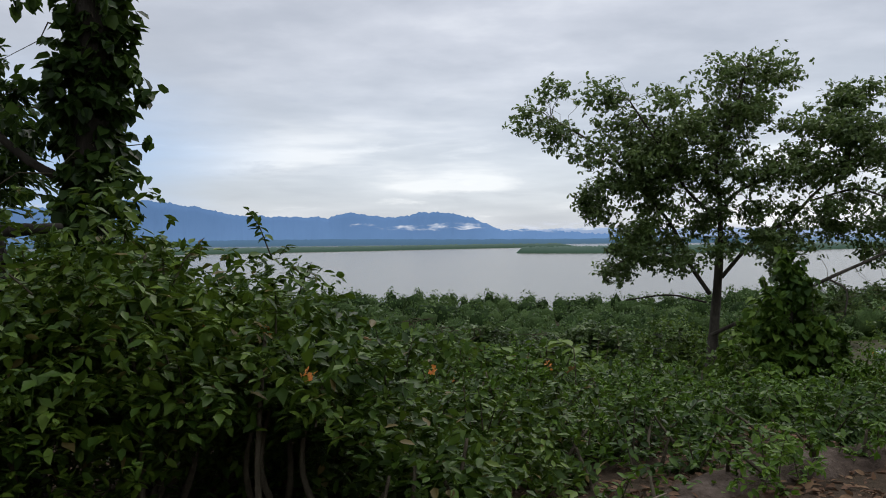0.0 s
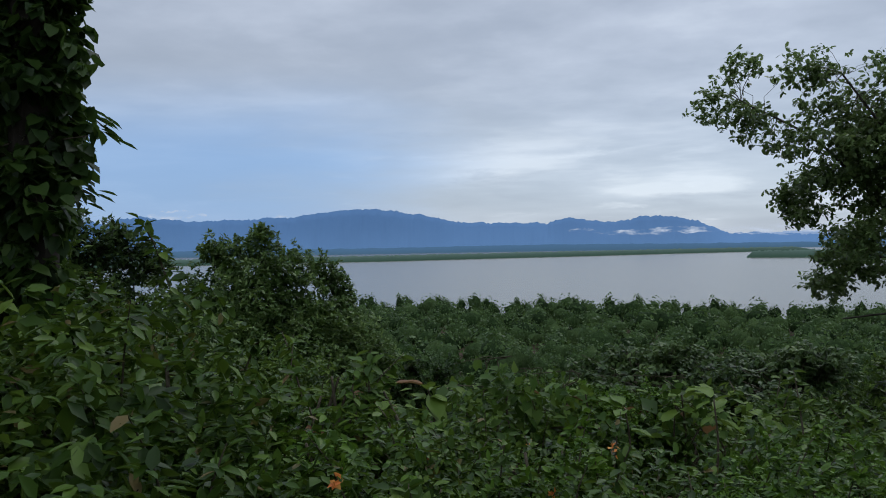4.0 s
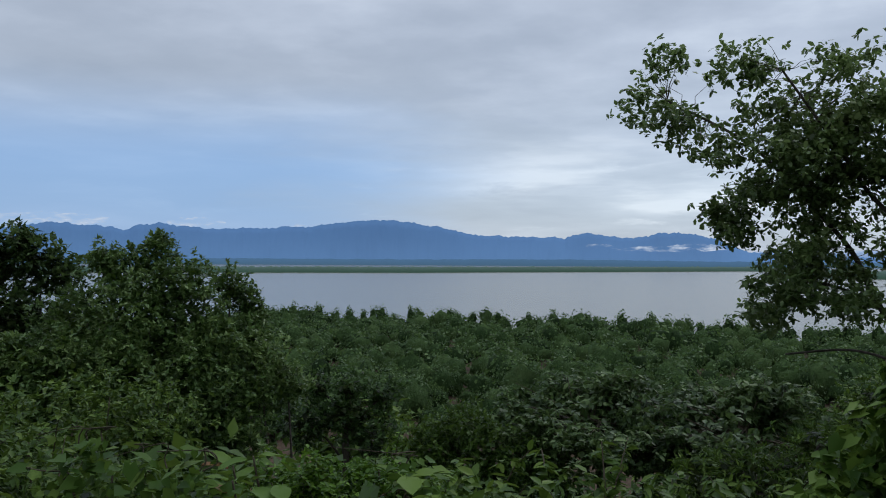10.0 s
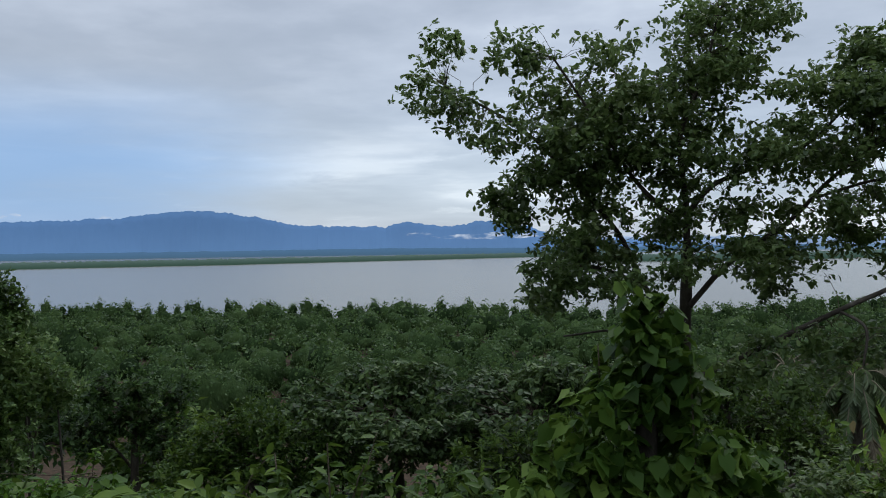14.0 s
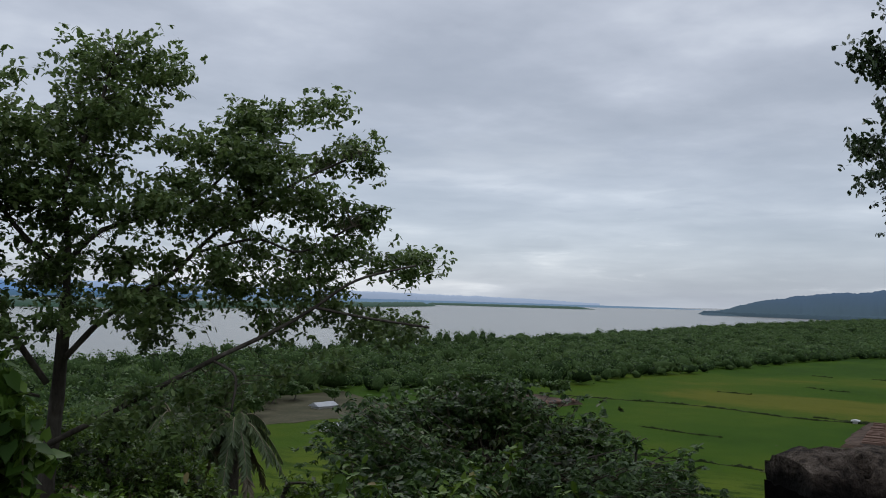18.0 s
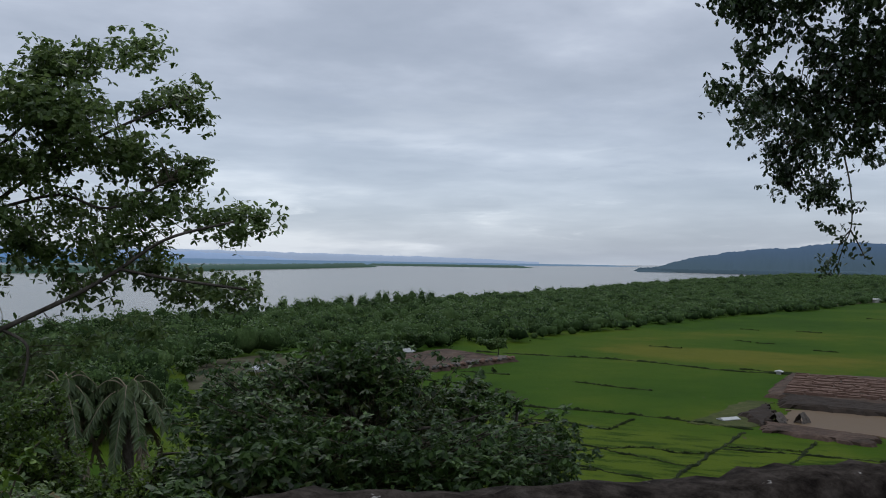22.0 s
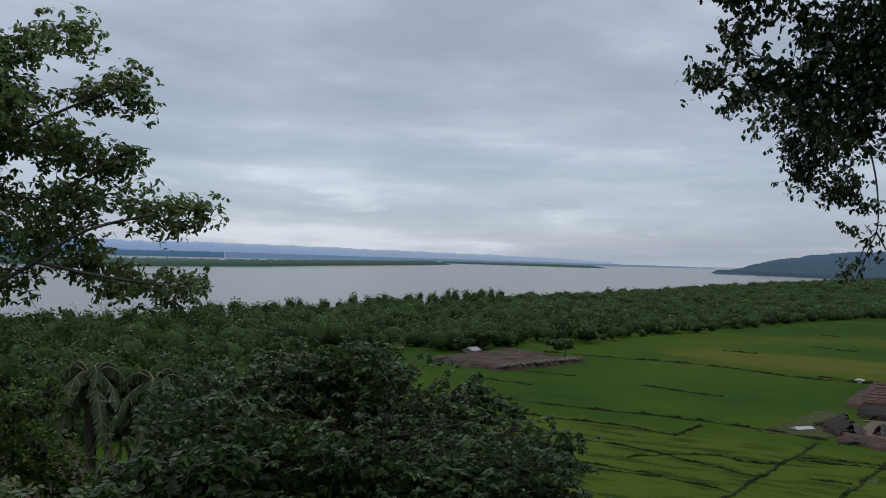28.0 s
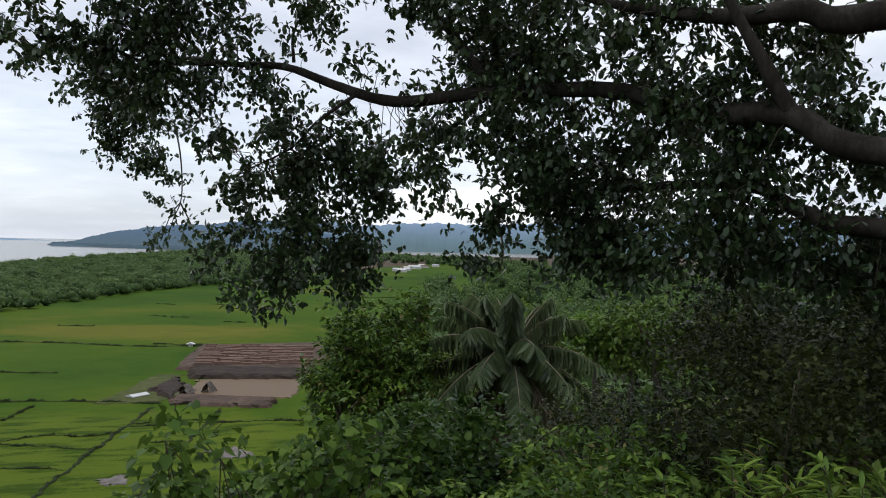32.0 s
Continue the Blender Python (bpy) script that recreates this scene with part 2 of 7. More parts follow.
M["lichen_bark"] = mottled("lichen_bark", [(0.40, (0.012, 0.010, 0.008)), (0.52, (0.045, 0.04, 0.034)), (0.60, (0.10, 0.095, 0.085)), (0.70, (0.24, 0.235, 0.21))], 5.0, 0.9, 4.0, 0.9, 0.025)
M["treebark"] = mottled("grey_bark", [(0.3, (0.022, 0.019, 0.016)), (0.5, (0.058, 0.05, 0.04)), (0.7, (0.12, 0.108, 0.09))], 3.0, 0.9, 6.0, 0.8, 0.02, (1, 1, 0.35))
M["twig"] = mottled("twig", [(0.3, (0.04, 0.033, 0.022)), (0.7, (0.13, 0.11, 0.075))], 6.0, 0.9)
M["dead_twig"] = mottled("dead_twig", [(0.3, (0.12, 0.10, 0.075)), (0.7, (0.26, 0.22, 0.16))], 6.0, 0.9)
M["earth"] = mottled("leaf_litter_earth", [(0.3, (0.022, 0.019, 0.011)), (0.5, (0.055, 0.038, 0.024)), (0.68, (0.115, 0.072, 0.047))], 1.3, 0.95, 14.0, 0.8, 0.04)
M["litter"] = leaf_material("dead_leaf", (0.05, 0.026, 0.016), (0.115, 0.062, 0.036), (0.20, 0.125, 0.07), rough=0.8, through_light=0.1)
M["mud"] = mottled("brick_earth", [(0.36, (0.026, 0.020, 0.013)), (0.48, (0.054, 0.036, 0.026)), (0.56, (0.075, 0.05, 0.036)), (0.68, (0.12, 0.085, 0.062))], 0.18, 0.9, 9.0, 0.5, 0.1)
M["brickrow"] = mottled("raw_brick", [(0.3, (0.085, 0.048, 0.035)), (0.7, (0.19, 0.125, 0.095))], 0.8, 0.9, 6.0, 0.5, 0.1)
M["thatch"] = mottled("weathered_thatch", [(0.3, (0.045, 0.038, 0.032)), (0.7, (0.13, 0.112, 0.094))], 1.2, 0.9, 5.0)
M["roofwhite"] = mottled("pale_roof_sheet", [(0.3, (0.30, 0.30, 0.295)), (0.7, (0.52, 0.52, 0.50))], 0.4, 0.6)
M["roofgrey"] = mottled("grey_roof_sheet", [(0.3, (0.25, 0.26, 0.27)), (0.7, (0.42, 0.43, 0.44))], 0.4, 0.6)
M["wallpaint"] = mottled("painted_wall", [(0.3, (0.42, 0.40, 0.36)), (0.7, (0.60, 0.58, 0.54))], 0.5, 0.8)
M["bund"] = mottled("bund_earth", [(0.3, (0.008, 0.012, 0.004)), (0.55, (0.018, 0.026, 0.008)), (0.72, (0.05, 0.06, 0.018))], 0.5, 0.95)
M["flower"] = leaf_material("orange_flower", (0.55, 0.14, 0.05), (0.70, 0.25, 0.06), (0.8, 0.45, 0.12), patch=2.0)
M["huskfrond"] = mottled("dry_frond_stalk", [(0.3, (0.10, 0.085, 0.055)), (0.7, (0.22, 0.19, 0.13))], 4.0, 0.85)


def paddy_material():
    m, nt, bsdf = material("young_rice")
    p = coords(nt)
    a, b, c = noisen(nt, 0.012, 4, p), noisen(nt, 0.09, 4, p), noisen(nt, 1.1, 4, p, 0.7)
    v = mathn(nt, "ADD", mathn(nt, "ADD", mathn(nt, "MULTIPLY", a, 0.72), mathn(nt, "MULTIPLY", b, 0.16)), mathn(nt, "MULTIPLY", c, 0.14))
    col = ramp(nt, v, [(0.38, (0.018, 0.045, 0.003)), (0.49, (0.029, 0.063, 0.0036)), (0.57, (0.041, 0.073, 0.0044)), (0.68, (0.076, 0.084, 0.009))])


    def patch(x, y, turn, rx, ry):
        """A soft-edged plot of its own, ragged by noise."""
        mp = nt.nodes.new("ShaderNodeMapping")
        mp.vector_type = "TEXTURE"
        mp.inputs["Location"].default_value = (x, y, FIELD)
        mp.inputs["Rotation"].default_value = (0, 0, turn)
        mp.inputs["Scale"].default_value = (rx, ry, 60)
        nt.links.new(p, mp.inputs["Vector"])
        g = nt.nodes.new("ShaderNodeTexGradient")
        g.gradient_type = "SPHERICAL"
        nt.links.new(mp.outputs[0], g.inputs["Vector"])
        return maprange(nt, mathn(nt, "ADD", g.outputs["Fac"], mathn(nt, "MULTIPLY", mathn(nt, "SUBTRACT", b, 0.5), 0.5)), 0.12, 0.5, 0.0, 1.0)

    col = mixc(nt, mathn(nt, "MULTIPLY", patch(295, 185, -1.2, 75, 34), 0.75), col, (0.095, 0.092, 0.012))
    near = patch(112, 112, -1.1, 120, 62)
    col = mixc(nt, mathn(nt, "MULTIPLY", near, 0.8), col, (0.066, 0.092, 0.008))
    strip = nt.nodes.new("ShaderNodeMapping")
    strip.vector_type = "TEXTURE"
    strip.inputs["Rotation"].default_value = (0, 0, -1.05)
    strip.inputs["Scale"].default_value = (2.6, 0.8, 1.0)
    nt.links.new(p, strip.inputs["Vector"])
    s = mathn(nt, "ADD", mathn(nt, "MULTIPLY", noisen(nt, 0.2, 4, strip.outputs[0], 0.6), 0.8), mathn(nt, "MULTIPLY", c, 0.2))
    col = mixc(nt, mathn(nt, "MULTIPLY", maprange(nt, s, 0.40, 0.52, 0.9, 0.0), mathn(nt, "ADD", mathn(nt, "MULTIPLY", near, 0.8), 0.2)), col, (0.020, 0.042, 0.003))
    nt.links.new(col, bsdf.inputs["Base Color"])
    bsdf.inputs["Roughness"].default_value = 0.85
    bsdf.inputs["Specular IOR Level"].default_value = 0.03
    bump(nt, bsdf, c, 0.6, 0.3)
    return m


def water_material(name, tint, rough, wave):
    m, nt, bsdf = material(name)
    p = coords(nt)
    mp = nt.nodes.new("ShaderNodeMapping")
    mp.inputs["Scale"].default_value = (0.05, 0.2, 0.1)
    nt.links.new(p, mp.inputs["Vector"])
    n = noisen(nt, wave, 5, mp.outputs[0], 0.6)
    broad = noisen(nt, 0.004, 3, p)
    nt.links.new(mixc(nt, broad, tint, tuple(q * 1.15 for q in tint)), bsdf.inputs["Base Color"])
    bsdf.inputs["Roughness"].default_value = rough
    bsdf.inputs["IOR"].default_value = 1.33
    bump(nt, bsdf, n, 0.25, 0.25)
    return m


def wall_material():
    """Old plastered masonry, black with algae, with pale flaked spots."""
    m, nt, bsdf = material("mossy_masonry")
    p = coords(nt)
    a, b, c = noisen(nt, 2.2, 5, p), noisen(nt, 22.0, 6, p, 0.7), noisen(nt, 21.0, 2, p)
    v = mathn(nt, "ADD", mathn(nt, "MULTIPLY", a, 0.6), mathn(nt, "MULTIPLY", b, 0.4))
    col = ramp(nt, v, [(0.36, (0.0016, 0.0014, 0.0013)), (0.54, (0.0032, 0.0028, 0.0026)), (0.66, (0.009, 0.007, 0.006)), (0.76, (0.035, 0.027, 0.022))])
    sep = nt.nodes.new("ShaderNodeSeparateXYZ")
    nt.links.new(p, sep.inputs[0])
    # worn brown crown, with the light on the top painted in by height
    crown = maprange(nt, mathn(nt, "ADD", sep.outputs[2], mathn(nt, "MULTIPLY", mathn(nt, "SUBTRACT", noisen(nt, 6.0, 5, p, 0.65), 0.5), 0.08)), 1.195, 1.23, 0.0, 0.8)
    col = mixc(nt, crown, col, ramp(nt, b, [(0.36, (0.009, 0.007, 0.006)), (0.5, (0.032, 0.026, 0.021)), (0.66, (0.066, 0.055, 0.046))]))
    mp = nt.nodes.new("ShaderNodeMapping")
    mp.inputs["Scale"].default_value = (1.0, 1.0, 0.12)
    nt.links.new(p, mp.inputs["Vector"])
    run = noisen(nt, 3.2, 4, mp.outputs[0], 0.6)
    streak = mathn(nt, "MULTIPLY", maprange(nt, run, 0.58, 0.76, 0.0, 0.6), maprange(nt, a, 0.40, 0.58, 0.0, 1.0))
    col = mixc(nt, streak, col, (0.075, 0.06, 0.045))
    spots = maprange(nt, mathn(nt, "ADD", mathn(nt, "MULTIPLY", c, 0.62), mathn(nt, "MULTIPLY", noisen(nt, 48.0, 4, p, 0.6), 0.38)), 0.655, 0.685, 0.0, 0.6)
    nt.links.new(mixc(nt, spots, col, (0.36, 0.34, 0.31)), bsdf.inputs["Base Color"])
    bsdf.inputs["Roughness"].default_value = 0.95
    bsdf.inputs["Specular IOR Level"].default_value = 0.03
    bump(nt, bsdf, v, 0.9, 0.03)
    return m


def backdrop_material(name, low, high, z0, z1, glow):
    """Distant land in flat forest tones; the haze of the air is painted into the colour, with a glow."""
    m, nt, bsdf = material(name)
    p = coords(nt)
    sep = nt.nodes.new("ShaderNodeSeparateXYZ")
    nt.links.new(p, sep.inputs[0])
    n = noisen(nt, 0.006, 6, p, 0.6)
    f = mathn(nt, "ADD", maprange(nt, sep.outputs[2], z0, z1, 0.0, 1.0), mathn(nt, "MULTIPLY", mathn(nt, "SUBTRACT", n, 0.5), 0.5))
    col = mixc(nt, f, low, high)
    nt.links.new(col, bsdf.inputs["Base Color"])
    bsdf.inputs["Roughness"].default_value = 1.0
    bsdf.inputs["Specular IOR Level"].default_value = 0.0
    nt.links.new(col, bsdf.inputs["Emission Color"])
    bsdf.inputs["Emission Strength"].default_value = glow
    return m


M["paddy"] = paddy_material()
M["water"] = water_material("river_water", (0.15, 0.145, 0.126), 0.24, 1.0)
M["pond"] = water_material("muddy_water", (0.105, 0.072, 0.042), 0.5, 6.0)
M["pond"].node_tree.nodes["Principled BSDF"].inputs["Specular IOR Level"].default_value = 0.1
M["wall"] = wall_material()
# blue and grey tones here carry the haze of distance, plus emission
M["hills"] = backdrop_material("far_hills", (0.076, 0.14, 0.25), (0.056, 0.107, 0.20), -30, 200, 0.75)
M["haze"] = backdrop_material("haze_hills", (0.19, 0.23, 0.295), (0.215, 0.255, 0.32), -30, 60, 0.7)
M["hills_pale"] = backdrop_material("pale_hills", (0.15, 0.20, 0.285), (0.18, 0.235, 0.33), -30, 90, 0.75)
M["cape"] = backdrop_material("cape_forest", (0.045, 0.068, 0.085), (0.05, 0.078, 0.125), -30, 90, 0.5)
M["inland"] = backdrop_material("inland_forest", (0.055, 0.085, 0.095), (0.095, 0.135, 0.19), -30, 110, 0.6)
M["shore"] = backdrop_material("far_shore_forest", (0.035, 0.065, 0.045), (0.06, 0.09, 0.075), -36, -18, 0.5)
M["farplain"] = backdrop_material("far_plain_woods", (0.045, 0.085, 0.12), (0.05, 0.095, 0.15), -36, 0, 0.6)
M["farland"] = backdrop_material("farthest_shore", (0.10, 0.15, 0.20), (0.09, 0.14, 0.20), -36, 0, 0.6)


# ---- building helpers ----
def mesh_object(name, verts, faces, mat, parent=None, smooth=True):
    me = bpy.data.meshes.new(name)
    me.from_pydata(verts, [], faces)
    me.materials.append(mat)
    if smooth:
        me.polygons.foreach_set("use_smooth", [True] * len(me.polygons))
    me.update()
    ob = new(name, me)
    if parent is not None:
        ob.parent = parent
    return ob


def part(name, bm, mat, parent, label=""):
    me = bpy.data.meshes.new(name)
    bm.normal_update()
    bm.to_mesh(me)
    bm.free()
    me.materials.append(mat)
    ob = new(name, me)
    if parent is not None:
        ob.parent = parent
    return tagged(ob, label)


def thing(name, label, category, group="", kind=""):
    return tagged(new(name), label, category, group, kind)


def unit(a):
    return a / (np.linalg.norm(a, axis=-1, keepdims=True) + 1e-9)


OVAL = ((0, 0, 0), (0.30, 0.24, 0.05), (0.68, 0.20, 0.02), (1, 0, -0.10), (0.68, -0.20, 0.02), (0.30, -0.24, 0.05))
ELLIPSE = ((0, 0, 0), (0.28, 0.25, 0.03), (0.75, 0.22, 0.0), (1, 0, -0.08), (0.75, -0.22, 0.0), (0.28, -0.25, 0.03))
ROUND = ((0, 0, 0), (0.12, 0.40, 0.06), (0.62, 0.36, 0.03), (1, 0, -0.16), (0.62, -0.36, 0.03), (0.12, -0.40, 0.06))
HEART = ((0.06, 0, 0), (-0.10, 0.27, 0.05), (0.38, 0.42, 0.06), (1, 0, -0.18), (0.38, -0.42, 0.06), (-0.10, -0.27, 0.05))
LANCE = ((0, 0, 0), (0.30, 0.11, 0.02), (0.68, 0.09, -0.03), (1, 0, -0.16), (0.68, -0.09, -0.03), (0.30, -0.11, 0.02))


def leaves(name, pos, way, up, size, mat, parent=None, shape=OVAL, simple=False):
    """Many leaf blades as one mesh: folded along the midrib, or plain kites (simple), or plain blades with a blunt tip (simple="blunt")."""
    pos, way = np.asarray(pos, float), unit(np.asarray(way, float))
    side = unit(np.cross(way, np.asarray(up, float) + 1e-4))
    nor = np.cross(side, way)
    size = np.broadcast_to(np.asarray(size, float), (len(pos),))[:, None]
    half = shape[1][1] * 1.12
    tpl = (shape[0], (0.42, half, 0.05), shape[3], (0.42, -half, 0.05)) if simple else shape
    if simple == "blunt":
        tpl = (shape[0], (0.42, half * 0.95, 0.05), (0.88, half * 0.62, 0.0), (0.92, -half * 0.5, -0.02), (0.42, -half * 0.95, 0.05))
    k = len(tpl)
    v = np.empty((len(pos), k, 3))
    for i, (a, b, c) in enumerate(tpl):
        v[:, i] = pos + (way * a + side * b + nor * c) * size
    base = np.arange(len(pos))[:, None] * k
    f = np.concatenate([base + [0, 1, 2], base + [0, 2, 3]], 1) if simple else np.concatenate([base + [0, 1, 2, 3], base + [0, 3, 4, 5]], 1)
    c = 3 if simple else 4
    n = len(pos) * 2
    if simple == "blunt":
        f, c, n = base + np.arange(5), 5, len(pos)
    me = bpy.data.meshes.new(name)
    me.vertices.add(len(pos) * k)
    me.vertices.foreach_set("co", v.ravel())
    me.loops.add(n * c)
    me.loops.foreach_set("vertex_index", f.ravel().astype(np.int32))
    me.polygons.add(n)
    me.polygons.foreach_set("loop_start", (np.arange(n) * c).astype(np.int32))
    me.update(calc_edges=True)
    me.validate()
    me.materials.append(mat)
    ob = new(name, me)
    ob.parent = parent
    return ob


def tube(points, radii, sides=7, wobble=0.0, rng=None):
    """Vertices and faces of a tapered round stem along points."""
    pts = np.asarray(points, float)
    n = len(pts)
    tan = unit(np.gradient(pts, axis=0))
    ref = np.array((0.31, 0.17, 0.93)) if abs(tan[0][2]) < 0.8 else np.array((1.0, 0.1, 0.05))
    u = unit(np.cross(tan, ref))
    w = np.cross(tan, u)
    ang = np.arange(sides) * 2 * np.pi / sides
    r = np.asarray(radii, float)[:, None, None]
    if wobble and rng is not None:
        r = r * (1 + rng.uniform(-wobble, wobble, (n, sides, 1)))
    v = pts[:, None] + r * (np.cos(ang)[None, :, None] * u[:, None] + np.sin(ang)[None, :, None] * w[:, None])
    faces = [(i * sides + j, i * sides + (j + 1) % sides, (i + 1) * sides + (j + 1) % sides, (i + 1) * sides + j) for i in range(n - 1) for j in range(sides)]
    faces.append(tuple(range(sides))[::-1])
    faces.append(tuple((n - 1) * sides + j for j in range(sides)))
    return v.reshape(-1, 3), faces


def smooth_line(points, steps=6):
    """Points along a soft curve through the given ones (Catmull-Rom)."""
    p = np.asarray(points, float)
    p = np.vstack([2 * p[0] - p[1], p, 2 * p[-1] - p[-2]])
    out = []
    for i in range(1, len(p) - 2):
        for s in np.arange(steps) / steps:
            a, b, c, d = p[i - 1], p[i], p[i + 1], p[i + 2]
            out.append(0.5 * (2 * b + (c - a) * s + (2 * a - 5 * b + 4 * c - d) * s ** 2 + (3 * b - a - 3 * c + d) * s ** 3))
    out.append(p[-2])
    return np.array(out)


def limb(name, points, r0, r1, mat, parent, sides=8, wobble=0.06, seed=1):
    pts = smooth_line(points)
    rad = np.linspace(r0, r1, len(pts))
    v, f = tube(pts, rad, sides, wobble, np.random.default_rng(seed))
    mesh_object(name, v.tolist(), f, mat, parent)
    return pts


def tubes(name, lines, mat, parent, sides=4):
    """Many thin stems as one mesh: lines of (points, first radius, last radius)."""
    vs, fs, off = [], [], 0
    for pts, r0, r1 in lines:
        v, f = tube(pts, np.linspace(r0, r1, len(pts)), sides)
        vs.append(v)
        fs += [tuple(q + off for q in face) for face in f[:-2]]
        off += len(v)
    ob = mesh_object(name, np.vstack(vs).tolist(), fs, mat, parent)
    return tagged(ob, kind="stuff")


def sprigs(rng, tips, ways, per, spread, size, droop=0.3, flat=0.55):
    """Whorls of leaves round twig ends: positions, directions, up vectors and sizes."""
    n = len(tips) * per
    p = np.repeat(tips, per, 0)
    w = np.repeat(ways, per, 0)
    side = unit(rng.normal(size=(n, 3)))
    d = unit(w * rng.uniform(0.1, 0.8, (n, 1)) * (1, 1, flat) + side * (0.9, 0.9, 0.9 * flat) + (0, 0, -droop))
    pos = p - w * rng.uniform(0, spread, (n, 1))
    up = unit(rng.normal(size=(n, 3)) * 0.35 + (0, 0, 1.0))
    return pos, d, up, size * rng.uniform(0.65, 1.25, n)


def in_blobs(rng, blobs, density, shell=0.35):
    """Random places in ellipsoids (x, y, z, rx, ry, rz), more of them towards the outside, with lumpy edges; and their outward ways."""
    P, W = [], []
    for x, y, z, rx, ry, rz in blobs:
        n = max(3, int(density * (rx * ry * rz) ** (2 / 3) * 4))
        w = unit(rng.normal(size=(n, 3)))
        lump = 1 + 0.22 * np.sin(w[:, 0] * 5 + x * 3) * np.sin(w[:, 1] * 6 + y * 2) + 0.18 * np.sin(w[:, 2] * 7 + z + w[:, 0] * 9)
        r = (1 - rng.random(n) ** 1.6 * (1 - shell)) * lump
        P.append(np.array((x, y, z)) + w * (r[:, None] * (rx, ry, rz)))
        W.append(w)
    return np.vstack(P), np.vstack(W)


def gaps(p, size):
    """Which places belong to leaf clumps: a slow pattern of hollows about size across."""
    k = math.pi / size
    x, y, z = p[:, 0] * k, p[:, 1] * k, p[:, 2] * k
    return np.sin(x + 1.3 * np.sin(y * 0.7 + z)) * np.sin(y + 1.1 * np.sin(z * 0.8 + x * 0.6)) + 0.8 * np.sin(z * 1.3 + np.sin(x + y)) * np.sin(x * 0.7 - y * 0.9) > -0.22


def twig_lines(rng, tips, anchors, r0=0.018, r1=0.004, sag=0.12, reach=1.5):
    """Curved twigs from the nearest limb point to each tip."""
    out = []
    for t in tips:
        a = anchors[np.argmin(((anchors - t) ** 2).sum(1) + rng.uniform(0, 0.4, len(anchors)))]
        d = t - a
        length = np.linalg.norm(d)
        if length > reach:
            continue
        m1 = a + d * 0.35 + rng.normal(size=3) * 0.07 * length + (0, 0, sag * length)
        m2 = a + d * 0.72 + rng.normal(size=3) * 0.05 * length + (0, 0, sag * 0.8 * length)
        out.append((np.array((a, m1, m2, t)), r0 * min(1.5, 0.5 + length * 0.3), r1))
    return out


def ease(v, a, b):
    s = np.clip((v - a) / (b - a), 0, 1)
    return s * s * (3 - 2 * s)


# ---- the lie of the land ----


def slope_z(x, y):
    """Height of the hill: a terrace along the wall, then a slope down to the plain."""
    x, y = np.asarray(x, float), np.asarray(y, float)
    d = (x - 5.5) * 0.45 + (y - 6.4) * 0.89 + 1.2 * np.sin(x * 0.11) + 0.8 * np.sin(y * 0.17 + x * 0.05)
    z = np.interp(d, (-400, -60, -20, -0.4, 1.2, 3.5, 8, 12, 20, 38, 66, 90), (30, 10, 0.3, 0, -0.35, -1.2, -3.0, -4.6, -9, -20, -33.2, FIELD))
    gully = 2.6 * ease(y, 8.6, 13.5) * ease(-x, 0.5, 4.5) * ease(z, -30, -12)
    return z - gully


def shore_y(x):
    return np.interp(x, (-4900, -900, -300, -70, 97, 218, 478, 1044, 1643, 2000, 2300, 4900), (700, 520, 440, 428, 385, 455, 560, 770, 970, 1080, 1250, 4900))


def ground_z(x, y):
    z = slope_z(x, y)
    river = ease(np.asarray(y, float) - shore_y(x), -4, 18)
    return np.where(river > 0, np.minimum(z, FIELD) * (1 - river) + (SEA - 4) * river, z)


def sheet(name, xs, ys, height, mat):
    X, Y = np.meshgrid(xs, ys)
    Z = height(X, Y)
    v = np.stack([X, Y, Z], -1).reshape(-1, 3)
    nx, ny = len(xs), len(ys)
    f = [(j * nx + i, j * nx + i + 1, (j + 1) * nx + i + 1, (j + 1) * nx + i) for j in range(ny - 1) for i in range(nx - 1)]
    return mesh_object(name, v.tolist(), f, mat)


def spread(n, reach, k, mid=0.0):
    s = np.linspace(-1, 1, n)
    return mid + reach * np.sinh(k * s) / math.sinh(k)


def ground_height(X, Y):
    bumps = 0.05 * np.sin(X * 1.7 + Y * 0.6) * np.sin(Y * 1.3 - X * 0.4) + 0.03 * np.sin(X * 4.1 + 1) * np.sin(Y * 3.7)
    return ground_z(X, Y) + bumps * (np.hypot(X - 4, Y - 4) < 60) - 0.03


ground = sheet("ground", spread(180, 4900, 7.2, 4.0), spread(180, 4900, 7.2, 4.0), ground_height, M["earth"])
tagged(ground, "brown earth hillside strewn with leaf litter above the plain", "ground", kind="structure")


def water_height(X, Y):
    far = np.hypot(X, Y)
    return SEA + np.clip(far - 2200, 0, None) * 0.0042


river = sheet("water", spread(120, 4880, 4.0), np.linspace(260, 4880, 120), water_height, M["water"])
tagged(river, "wide calm grey-brown river mouth reflecting overcast sky", "water", kind="structure")


